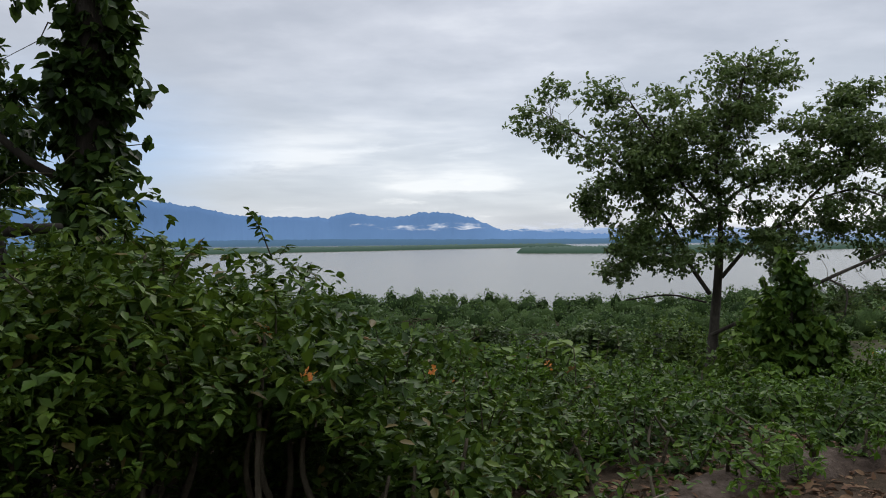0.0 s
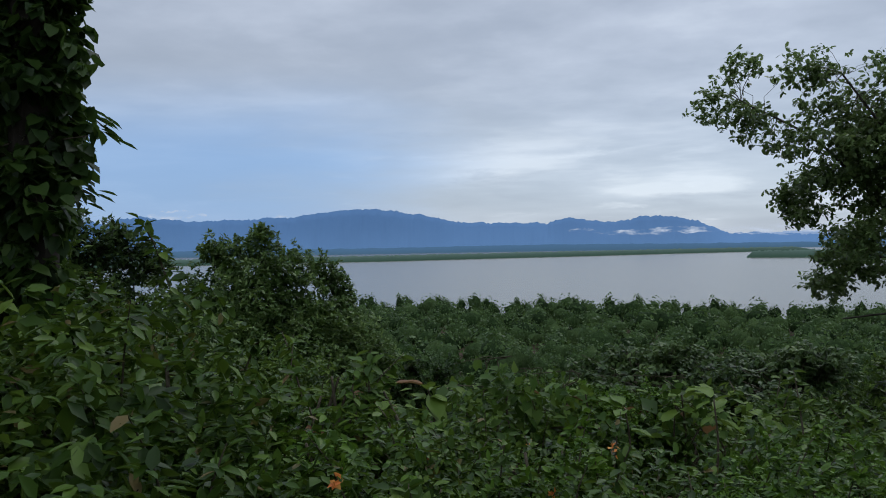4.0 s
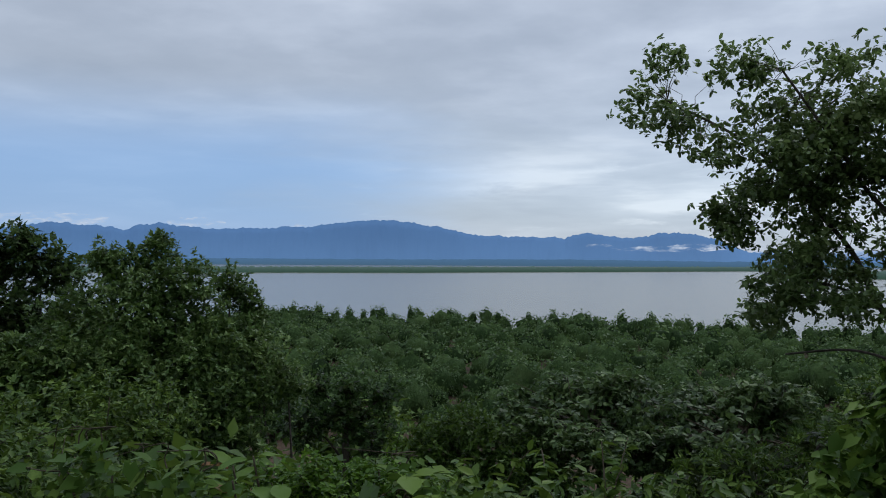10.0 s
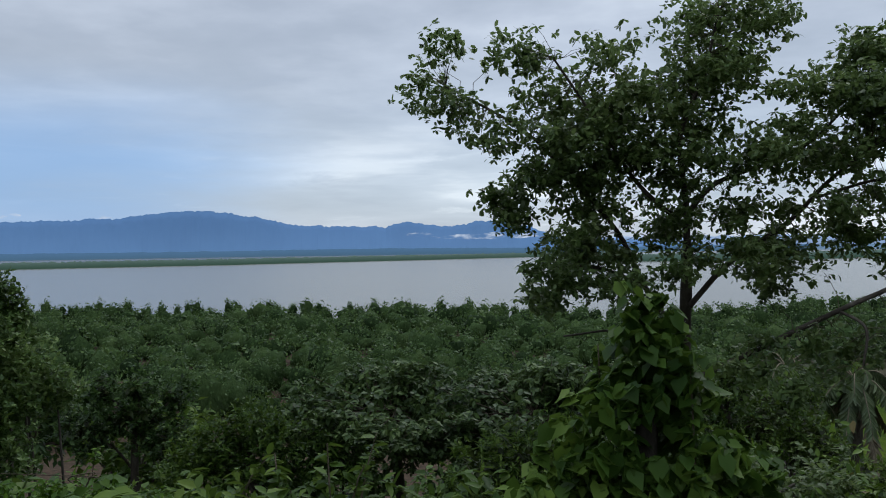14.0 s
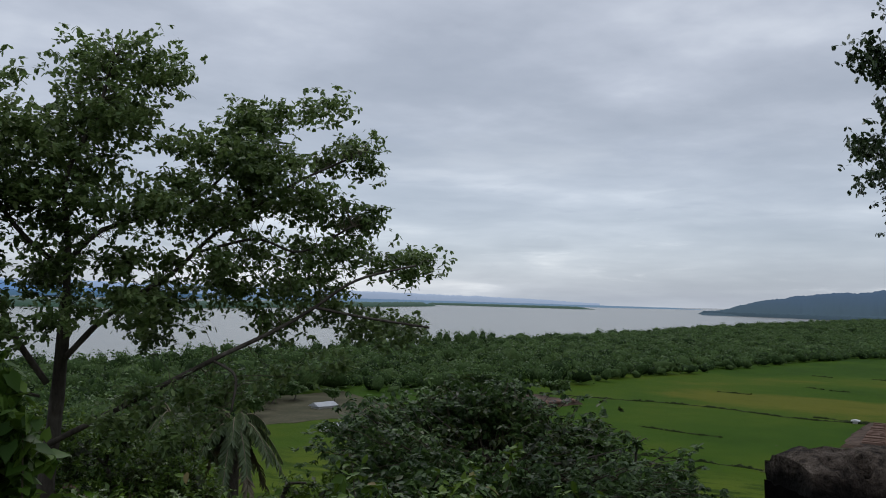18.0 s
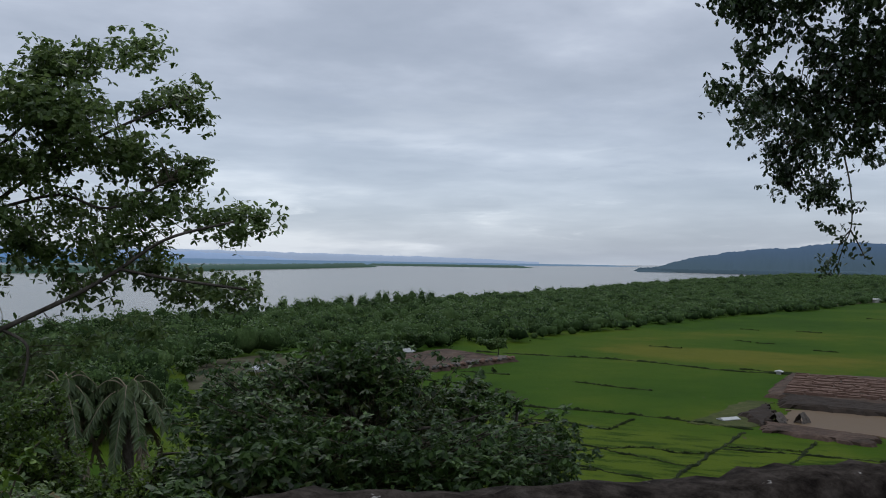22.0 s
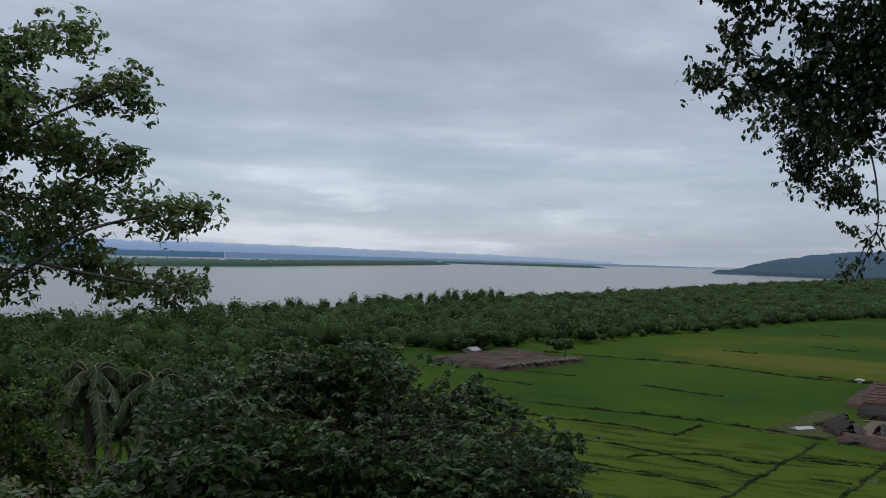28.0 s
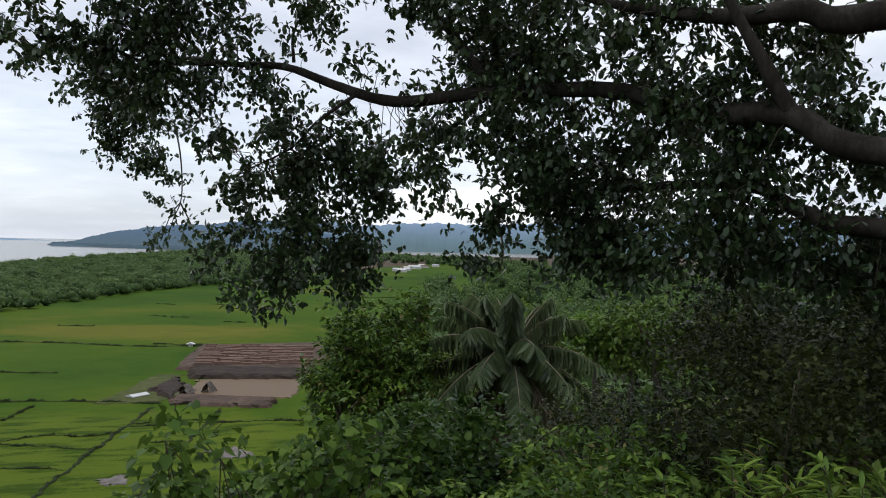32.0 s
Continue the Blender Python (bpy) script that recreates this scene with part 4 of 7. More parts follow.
def box(bm, x0, y0, z0, x1, y1, z1, turn=0.0, mid=(0, 0)):
    vs = [bm.verts.new((x, y, z)) for z in (z0, z1) for x, y in ((x0, y0), (x1, y0), (x1, y1), (x0, y1))]
    for q in ((0, 3, 2, 1), (4, 5, 6, 7), (0, 1, 5, 4), (1, 2, 6, 5), (2, 3, 7, 6), (3, 0, 4, 7)):
        bm.faces.new([vs[i] for i in q])
    if turn:
        c, s = math.cos(turn), math.sin(turn)
        for p in vs:
            dx, dy = p.co.x - mid[0], p.co.y - mid[1]
            p.co.x, p.co.y = mid[0] + dx * c - dy * s, mid[1] + dx * s + dy * c
    return vs


def brick_rows(parent, p0, along, across, rows, length, mat, z, seed):
    """Long low stacks of raw bricks drying in rows."""
    rng = np.random.default_rng(seed)
    al, ac = Vector(along).normalized(), Vector(across).normalized()
    for r in range(rows):
        start = Vector(p0) + ac * r * 2.6
        run = 0.0
        while run < length:
            seg, h = rng.uniform(2.5, 7.0), rng.uniform(0.55, 1.05)
            c = start + al * (run + seg / 2)
            ang = math.atan2(al.y, al.x) + rng.uniform(-0.02, 0.02)
            bm = bmesh.new()
            for q in box(bm, -seg / 2, -0.45, 0, seg / 2, 0.45, h):
                x, y = q.co.x, q.co.y
                q.co.x, q.co.y, q.co.z = c.x + x * math.cos(ang) - y * math.sin(ang), c.y + x * math.sin(ang) + y * math.cos(ang), z + q.co.z
            part("clay_block", bm, mat, parent)
            run += seg + rng.uniform(0.1, 1.3)


M["darkmud"] = mottled("wet_earth", [(0.3, (0.014, 0.011, 0.008)), (0.7, (0.042, 0.030, 0.022))], 0.5, 0.9, 6.0, 0.6, 0.1)
M["rubble"] = mottled("rubble", [(0.3, (0.06, 0.053, 0.047)), (0.7, (0.17, 0.15, 0.135))], 0.8, 0.95)


def brick_yard():
    t = thing("earth_platform", "raised brown earth platform with rubble edges by the mangroves", "earthwork", "brick works")
    raised_plot("mound", [(173, 250), (176, 216), (216, 221), (217, 260)], 1.5, M["mud"], t, 3)
    rng = np.random.default_rng(5)
    for i in range(90):
        bm = bmesh.new()
        a = rng.random()
        x, y = 176 + a * 40 + rng.normal() * 0.6, 216 + a * 5 + rng.uniform(-0.6, 3.2) * (0.3 + a)
        s = rng.uniform(0.35, 1.15)
        bmesh.ops.create_icosphere(bm, subdivisions=1, radius=s)
        for q in bm.verts:
            q.co = Vector((x + q.co.x * rng.uniform(0.7, 1.3), y + q.co.y * rng.uniform(0.7, 1.2), FIELD + 1.45 + q.co.z * 0.7))
        part("rubble", bm, M["rubble"] if i % 3 else M["brickrow"], t)
    t = thing("brick_yard", "brown drying ground with rows of stacked raw bricks", "brick yard", "brick works")
    raised_plot("mound", [(216, 124), (222, 90), (288, 100), (262, 142)], 1.2, M["mud"], t, 4)
    brick_rows(t, (219, 121, 0), (0.40, -0.92, 0), (0.92, 0.40, 0), 16, 30, M["brickrow"], FIELD + 1.05, 6)
    raised_plot("bank", [(204, 112), (213, 84), (224, 90), (219, 121)], 1.4, M["darkmud"], t, 7)
    raised_plot("kerb", [(172, 100), (175.5, 79), (184, 82), (181, 104)], 0.8, M["mud"], t, 8)
    raised_plot("side_bank", [(177, 103), (190, 108), (202, 116), (186, 113)], 1.0, M["darkmud"], t, 10)
    pond = thing("pond", "shallow muddy brown pond beside the brick yard", "pond", "brick works")
    raised_plot("water_surface", [(183, 102), (187, 79), (212, 85), (202, 110)], 0.3, M["pond"], pond, 9, 0.02)
    fallow = thing("fallow_plot", "olive-brown bare plot beside the brick yard", "field", "brick works")
    raised_plot("soil", [(167, 115), (174, 103), (208, 118), (206, 124)], 0.12, M["fallow"], fallow, 12, 0.06)
    rng = np.random.default_rng(14)
    for x, y, s, h in ((185, 104, 1.9, 2.2), (187.5, 99.5, 1.6, 2.6), (182, 102, 1.5, 1.6)):
        hut = thing("thatched_shed", "small weathered thatch shed beside the pond", "shed", "sheds")
        bm = bmesh.new()
        nu, nv = 9, 9
        grid = []
        for i in range(nu):
            row = []
            for j in range(nv):
                q = j / (nv - 1) * 2 - 1
                u = (i / (nu - 1) * 2 - 1) * (1 - 0.22 * (1 - abs(q)))
                z = FIELD + 0.35 + (h - 0.35) * (1 - abs(q) ** 1.3) * (1 - 0.16 * u * u) + rng.normal() * 0.09
                row.append(bm.verts.new((x + u * s + rng.normal() * 0.07, y + q * s * 0.8 + rng.normal() * 0.07, z)))
            grid.append(row)
        for i in range(nu - 1):
            for j in range(nv - 1):
                bm.faces.new((grid[i][j], grid[i + 1][j], grid[i + 1][j + 1], grid[i][j + 1]))
        part("roof", bm, M["thatch"], hut)
        for dx, dy in ((-0.9, -0.9), (0.9, -0.9), (0.9, 0.9), (-0.9, 0.9)):
            bm = bmesh.new()
            box(bm, x + dx * s - 0.08, y + dy * s * 0.8 - 0.08, FIELD, x + dx * s + 0.08, y + dy * s * 0.8 + 0.08, FIELD + 0.6)
            part("post", bm, M["thatch"], hut)


M["clay"] = mottled("bare_clay", [(0.3, (0.032, 0.034, 0.016)), (0.5, (0.055, 0.052, 0.028)), (0.7, (0.09, 0.08, 0.05))], 0.12, 0.95, 8.0)
M["fallow"] = mottled("fallow_soil", [(0.3, (0.024, 0.034, 0.007)), (0.5, (0.042, 0.052, 0.012)), (0.7, (0.085, 0.08, 0.03))], 0.3, 0.95, 8.0)
brick_yard()
clearing = thing("clearing", "pale brown bare clearing at the edge of the mangroves", "clearing")
raised_plot("soil", [(97, 226), (150, 228), (160, 290), (122, 284)], 0.12, M["clay"], clearing, 17, 0.06)
for q in ([(134.5, 67), (138, 64.5), (141, 70), (137, 73)], [(116, 77), (118, 75.5), (120, 78), (117.6, 79.5)]):
    slab = thing("drying_floor", "pale bare drying floor at the edge of the rice", "floor", "drying floors")
    raised_plot("paving", q, 0.2, M["rubble"], slab, 15)


def house(x, y, w, d, h, turn, roof, label, group="village houses"):
    t = thing("house", label, "house", group)
    c, s = math.cos(turn), math.sin(turn)
    at = lambda a, b, z: (x + a * c - b * s, y + a * s + b * c, z)
    bm = bmesh.new()
    vs = box(bm, -w / 2, -d / 2, FIELD - 0.2, w / 2, d / 2, FIELD + h)
    for q in vs:
        q.co = at(*q.co)
    part("wall", bm, M["wallpaint"], t)
    bm = bmesh.new()
    ov, rise = 0.6, d * 0.28
    e = [bm.verts.new(at(a, b, FIELD + h + z)) for z in (0.02, -0.12) for a, b in ((-w / 2 - ov, -d / 2 - ov), (w / 2 + ov, -d / 2 - ov), (w / 2 + ov, d / 2 + ov), (-w / 2 - ov, d / 2 + ov))]
    r = [bm.verts.new(at(a, 0, FIELD + h + rise)) for a in (-w / 2 - ov, w / 2 + ov)]
    for q in ((e[0], e[1], r[1], r[0]), (e[2], e[3], r[0], r[1]), (e[1], e[2], r[1]), (e[3], e[0], r[0]), (e[4], e[7], e[6], e[5]), (e[0], e[4], e[5], e[1]), (e[1], e[5], e[6], e[2]), (e[2], e[6], e[7], e[3]), (e[3], e[7], e[4], e[0])):
        bm.faces.new(q)
    part("roof", bm, roof, t)
    for a in np.arange(-w / 2 + 1.5, w / 2 - 0.8, 3.0) if h > 2 else ():
        bm = bmesh.new()
        for q in box(bm, a - 0.5, -d / 2 - 0.04, FIELD + 1.0, a + 0.5, -d / 2 + 0.02, FIELD + 2.1):
            q.co = at(*q.co)
        part("window", bm, M["thatch"], t)


house(199, 263, 5, 4, 0.9, 0.3, M["roofwhite"], "small house with a pale sheet roof among mangroves", "field houses")
house(131, 250, 7, 4, 1.0, 0.2, M["roofgrey"], "long low shed with a grey sheet roof at the wood's edge", "field houses")
house(114, 208, 10, 4, 1.2, 0.1, M["roofgrey"], "long low shed with a grey sheet roof at the wood's edge", "field houses")
house(262, 146, 1.6, 1.4, 0.9, 0.4, M["roofwhite"], "tiny pale-roofed field hut on a bund", "field houses")
house(178, 112, 3.6, 1.4, 0.35, -0.3, M["roofwhite"], "low pale-covered brick pile beside the bund", "field houses")
rng = np.random.default_rng(9)
for i, (x, y, w) in enumerate(((985, 272, 16), (1010, 284, 24), (1040, 280, 14), (1068, 290, 22), (1095, 296, 14), (1120, 288, 18), (1150, 300, 26), (1180, 292, 16), (1215, 305, 20), (1240, 290, 16), (800, 352, 26), (840, 358, 18), (880, 360, 30), (1400, 520, 30), (1480, 560, 26))):
    house(x, y, w * 0.6, 6, 2.6, 1.2 + rng.uniform(-0.3, 0.3), (M["roofwhite"], M["roofgrey"], M["roofwhite"], M["brickrow"])[i % 4], "distant village house with a sheet roof", "village houses")
# pale channel behind the mangroves
bund("water_channel", [(1500, 690), (1800, 760), (2100, 820)], 60, 0.5, M["water"], "pale stretch of water behind the mangroves", "channels", "water")


def field_tree(x, y, size, label="small round tree standing in the rice field", seed=1, mat="mangrove", group="field trees"):
    rng = np.random.default_rng(seed)
    t = thing("tree", label, "tree", group)
    z = float(slope_z(x, y))
    trunk = limb("trunk", [(x, y, z - 0.3), (x + 0.1 * size, y, z + 0.3 * size), (x, y + 0.05 * size, z + 0.7 * size)], 0.035 * size, 0.012 * size, M["bark"], t, 6)
    blobs = [(x + rng.normal() * 0.22 * size, y + rng.normal() * 0.22 * size, z + size * rng.uniform(0.45, 0.85), 0.28 * size, 0.28 * size, 0.14 * size) for _ in range(9)]
    p, w = in_blobs(rng, blobs, 34 / size * 2.4)
    pos, d, up, sz = sprigs(rng, p, w, 3, 0.3, 0.11 * size)
    tagged(leaves("crown", pos, d, up, sz, M[mat], t, ROUND, simple=True), kind="stuff")


field_tree(220, 234, 8.0, "bushy tree at the corner of the earth platform", 2)
field_tree(205, 268, 8.5, "rounded tree beside the small pale-roofed house", 3)
for i, (x, y, size) in enumerate(((112, 258, 7.0), (121, 268, 6.5), (131, 272, 7.5), (141, 262, 5.5), (104, 243, 6.0))):
    field_tree(x, y, size, "slim tree on a bare trunk in the clearing", 20 + i)
field_tree(193, 262, 6.0, "rounded tree beside the small pale-roofed house", 4)


# ---- the old wall and the terrace edge ----
def old_wall():
    """A low parapet, its top worn round, with a rough stone at the broken end."""
    t = thing("parapet_wall", "old low masonry parapet, black with algae and worn", "wall", kind="structure")
    t.location = (0.0, 0.0, 0.015)
    rng = np.random.default_rng(2)
    a, b = np.array((5.79, 6.225)), np.array((8.9, 4.73))
    al = (b - a) / np.linalg.norm(b - a)
    no = np.array((-al[1], al[0]))
    prof = ((-0.02, 0.0), (0.0, 0.4), (0.0, 0.8), (0.0, 1.10), (0.012, 1.165), (0.045, 1.205), (0.10, 1.215), (0.155, 1.205), (0.19, 1.165), (0.20, 1.10), (0.20, 0.6), (0.22, -0.6))
    n = 90
    v, f = [], []
    for i in range(n + 1):
        p = a + (b - a) * i / n
        sag = 0.006 * math.sin(i * 0.21) + 0.004 * math.sin(i * 0.63 + 1) + 0.0015 * rng.normal()
        for k, (o, z) in enumerate(prof):
            j = rng.normal() * 0.003 if 0 < k < len(prof) - 1 else 0
            q = p + no * (o - 0.02 + j)
            v.append((q[0], q[1], z + (sag + j if z > 0.9 else 0) + 0.02))
    m = len(prof)
    for i in range(n):
        for k in range(m - 1):
            f.append((i * m + k, (i + 1) * m + k, (i + 1) * m + k + 1, i * m + k + 1))
    f += [tuple(range(m)), tuple(n * m + k for k in range(m))[::-1]]
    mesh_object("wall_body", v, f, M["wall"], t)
    # end pier, with a rough pitted stone bedded on it
    ang = math.atan2(al[1], al[0])
    c, s = math.cos(ang), math.sin(ang)
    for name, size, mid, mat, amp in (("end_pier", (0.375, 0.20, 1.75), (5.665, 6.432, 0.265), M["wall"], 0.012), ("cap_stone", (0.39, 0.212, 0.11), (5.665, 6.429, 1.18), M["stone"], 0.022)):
        bm = bmesh.new()
        bmesh.ops.create_cube(bm, size=1.0)
        bmesh.ops.subdivide_edges(bm, edges=bm.edges, cuts=15 if mat is M["stone"] else 9, use_grid_fill=True)
        for q in bm.verts:
            p = Vector(q.co)
            r = Vector((p.x * size[0], p.y * size[1], p.z * size[2]))
            if mat is M["stone"]:
                rim = max(abs(p.x), abs(p.y)) * 2
                if p.z > 0:
                    r.z -= (0.022 * rim ** 6 + (0.018 if p.y < 0 else 0.0) * abs(p.y) * 2) * (p.z * 2)
                pit = noise.noise(r * 17 + Vector((5, 2, 1)))
                r -= Vector((0, 0, 1)) * max(0, pit - 0.06) * 0.13 * (1 if p.z > 0.2 else 0)
            r += noise.noise_vector(r * 5.0 + Vector((3, 1, 0))) * amp + noise.noise_vector(r * 15) * amp * 0.4
            q.co = (mid[0] + r.x * c - r.y * s, mid[1] + r.x * s + r.y * c, r.z + mid[2])
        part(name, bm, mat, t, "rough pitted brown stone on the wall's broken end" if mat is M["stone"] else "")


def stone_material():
    """Brown pitted stone, bare on its crown; the front's shade is painted in as black lower down."""
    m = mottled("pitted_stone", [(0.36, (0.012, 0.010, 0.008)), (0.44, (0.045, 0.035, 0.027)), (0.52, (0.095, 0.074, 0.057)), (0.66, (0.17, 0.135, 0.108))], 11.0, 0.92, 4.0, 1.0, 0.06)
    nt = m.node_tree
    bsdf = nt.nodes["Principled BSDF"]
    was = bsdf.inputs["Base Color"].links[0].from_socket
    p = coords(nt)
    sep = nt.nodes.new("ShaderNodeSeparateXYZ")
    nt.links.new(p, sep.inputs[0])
    # height mask with noise: near-black shaded front under the lit top
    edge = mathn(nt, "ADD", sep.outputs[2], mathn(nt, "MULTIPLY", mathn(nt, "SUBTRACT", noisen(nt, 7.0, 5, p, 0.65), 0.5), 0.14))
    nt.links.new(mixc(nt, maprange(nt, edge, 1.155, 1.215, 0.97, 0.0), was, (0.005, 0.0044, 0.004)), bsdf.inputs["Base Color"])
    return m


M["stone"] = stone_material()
old_wall()


M["laterite"] = mottled("worn_laterite", [(0.32, (0.030, 0.022, 0.016)), (0.5, (0.075, 0.055, 0.042)), (0.68, (0.14, 0.11, 0.088))], 3.0, 0.95, 7.0, 1.0, 0.03)


def terrace_edge():
    """A worn curved kerb of old masonry round the litter-strewn terrace."""
    t = thing("terrace_kerb", "worn brown masonry kerb edging the terrace, half buried", "kerb", kind="structure")
    line = smooth_line([(0.75, 3.9, 0.0), (1.15, 4.45, 0.0), (1.85, 5.15, 0.0), (2.5, 5.52, 0.0), (3.4, 5.85, 0.0), (4.6, 6.2, 0.0)], 7)
    rng = np.random.default_rng(4)
    tan = unit(np.gradient(line, axis=0))
    prof = ((-0.10, -0.10), (-0.03, 0.03), (0.02, 0.05), (0.08, 0.055), (0.15, 0.05), (0.20, 0.02), (0.24, -0.12), (0.28, -0.5))
    v, f = [], []
    for p, q in zip(line, tan):
        no = np.array((-q[1], q[0], 0))
        for o, z in prof:
            v.append(tuple(p + no * (o * 1.35 - 0.06 + rng.normal() * 0.012) + np.array((0, 0, z + rng.normal() * 0.010))))
    k = len(prof)
    f = [(a * k + b, (a + 1) * k + b, (a + 1) * k + b + 1, a * k + b + 1) for a in range(len(line) - 1) for b in range(k - 1)]
    mesh_object("kerb_course", v, f, M["laterite"], t)
    n = 15000
    p = np.stack([rng.normal(3.2, 2.6, n), rng.normal(3.2, 2.4, n), np.zeros(n)], 1)
    p = p[(p[:, 0] - 5.5) * 0.45 + (p[:, 1] - 6.4) * 0.89 < -0.3]
    n = len(p)
    p[:, 2] = ground_height(p[:, 0], p[:, 1]) + 0.015
    way = unit(rng.normal(size=(n, 3)) * (1, 1, 0.25))
    tagged(leaves("leaf_litter", p, way, unit(rng.normal(size=(n, 3)) * 0.3 + (0, 0, 1)), rng.uniform(0.03, 0.085, n), M["litter"], None), "dead brown leaves lying on the terrace", "litter", kind="stuff")


terrace_edge()


# ---- shrubs and thickets ----
def shrub(name, label, category, blobs, mat, leaf, density, seed, per=5, shape=OVAL, stems=10, droop=0.25, group="", flowers=0, shell=0.35, sprays=0, far=False, inner=0, hollow=None):
    """A leafy shrub of overlapping heaps: stems from the ground, twigs, and whorls of leaves."""
    rng = np.random.default_rng(seed)
    t = thing(name, label, category, group)
    p, w = in_blobs(rng, blobs, density * 1.25, shell)
    p = p[(p[:, 2] > slope_z(p[:, 0], p[:, 1]) + 0.02) & gaps(p, leaf * 5)]
    if hollow is not None:
        p = p[(((p - hollow[:3]) / hollow[3:]) ** 2).sum(1) > rng.uniform(0.7, 1.05, len(p))]
    w = unit(rng.normal(size=p.shape) * 0.5 + (0, 0, 0.7))
    if sprays:
        k = rng.choice(len(p), sprays)
        top = p[k] + (0, 0, 0.05)
        out = unit(rng.normal(size=(sprays, 3)) * (0.8, 0.8, 0.25) + (0, 0, 0.9))
        reach = rng.uniform(0.15, 0.45, (sprays, 1)) * leaf / 0.09
        for s in (0.3, 0.5, 0.7, 0.85, 1.0):
            p = np.vstack([p, top + out * reach * s])
            w = np.vstack([w, out])
        tubes("shoot", [(np.array((a - (0, 0, 0.1), a + o * r * 0.5, a + o * r)), 0.008 * leaf / 0.09, 0.003 * leaf / 0.09) for a, o, r in zip(top, out, reach)], M["twig"], t, 3)
    pos, d, up, sz = sprigs(rng, p, w, per, leaf * 1.2, leaf, droop)
    tagged(leaves("foliage", pos, d, up, sz, mat, t, shape, far), kind="stuff")
    if inner:
        q, _ = in_blobs(rng, [(x, y, z, rx * 0.82, ry * 0.82, rz * 0.82) for x, y, z, rx, ry, rz in blobs], inner, 0.0)
        q = q[q[:, 2] > slope_z(q[:, 0], q[:, 1]) + 0.02]
        if hollow is not None:
            q = q[(((q - hollow[:3]) / hollow[3:]) ** 2).sum(1) > 1.0]
        pos, d, up, sz = sprigs(rng, q, unit(rng.normal(size=q.shape)), 4, leaf, leaf * 1.3, droop)
        tagged(leaves("inner_foliage", pos, d, up, sz, mat, t, shape, True), kind="stuff")
    bl = np.array(blobs)
    for i in range(stems):
        b = bl[rng.integers(len(bl))]
        x, y = b[0] + rng.uniform(-0.4, 0.4) * b[3], b[1] + rng.uniform(-0.4, 0.4) * b[4]
        gx, gy = x + rng.normal() * 0.12, y + rng.normal() * 0.12
        z = float(slope_z(gx, gy))
        limb("stem", [(gx, gy, z - 0.08), ((x + gx) / 2 + rng.normal() * 0.08, (y + gy) / 2 + rng.normal() * 0.08, (z + b[2]) / 2), (x, y, max(z + 0.2, b[2] + b[5] * rng.uniform(0.2, 0.8)))], 0.028 * (leaf / 0.08) ** 0.7, 0.008, M["twig"], t, 5, 0.05, seed + i)
    if flowers:
        k = rng.choice(len(p), flowers)
        top = p[k] + w[k] * 0.04 + (0, 0, 0.05)
        fp = np.repeat(top, 10, 0) + rng.normal(size=(flowers * 10, 3)) * 0.012
        tagged(leaves("flower_head", fp, unit(rng.normal(size=fp.shape) + (0, 0, 0.8)), unit(rng.normal(size=fp.shape) + (0, 0, 0.4)), 0.028, M["flower"], t, ROUND, simple=True), "small orange flower heads", kind="stuff")
    return t


shrub("lantana_bush", "dense green lantana bush with a few orange flower heads", "bush",
      [(-1.6, 4.2, 0.86, 1.05, 0.9, 0.78), (-2.6, 4.6, 0.86, 1.0, 1.0, 0.76), (-0.75, 4.05, 0.66, 0.75, 0.8, 0.60), (-1.2, 5.2, 0.6, 1.0, 1.0, 0.78), (-0.1, 3.95, 0.2, 0.55, 0.6, 0.5), (-2.5, 3.5, 0.5, 0.6, 0.55, 0.45), (-2.0, 3.9, 1.0, 0.5, 0.4, 0.35)],
      M["lantana"], 0.069, 600, 41, 5, OVAL, 26, 0.25, "", 12, 0.3, 80, False, 420, np.array((-0.85, 3.45, 0.2, 0.72, 1.0, 0.62)))
shrub("lantana_bush", "leafy green lantana shrub at the terrace edge", "bush",
      [(-0.35, 5.2, 0.15, 0.8, 0.8, 0.55), (0.35, 4.9, -0.05, 0.7, 0.6, 0.5), (-0.4, 6.5, 0.0, 0.8, 0.7, 0.5), (0.5, 5.9, 0.0, 0.9, 0.7, 0.5), (-1.5, 7.0, 0.0, 0.6, 0.5, 0.45), (0.0, 7.0, -0.05, 0.7, 0.5, 0.4), (0.65, 7.3, -0.15, 0.7, 0.5, 0.4), (-0.4, 7.4, 0.0, 0.6, 0.5, 0.4), (0.2, 7.8, -0.2, 0.7, 0.5, 0.4), (1.2, 6.3, -0.15, 0.8, 0.6, 0.45)],
      M["lantana"], 0.068, 560, 42, 5, OVAL, 20, 0.25, "", 6, 0.3, 90, False, 260)
shrub("weeds", "small green weeds growing over the worn kerb", "weeds",
      [(1.45, 4.72, 0.06, 0.22, 0.2, 0.14), (1.75, 4.98, 0.08, 0.26, 0.22, 0.2), (2.1, 5.2, 0.1, 0.3, 0.22, 0.22), (2.35, 5.42, 0.06, 0.25, 0.2, 0.16), (1.1, 4.5, 0.05, 0.2, 0.18, 0.14), (2.9, 5.62, 0.06, 0.3, 0.2, 0.15), (1.9, 4.75, 0.03, 0.18, 0.15, 0.1)],
      M["fern_vine"], 0.06, 260, 141, 5, OVAL, 6, 0.25, "", 0, 0.3, 14)
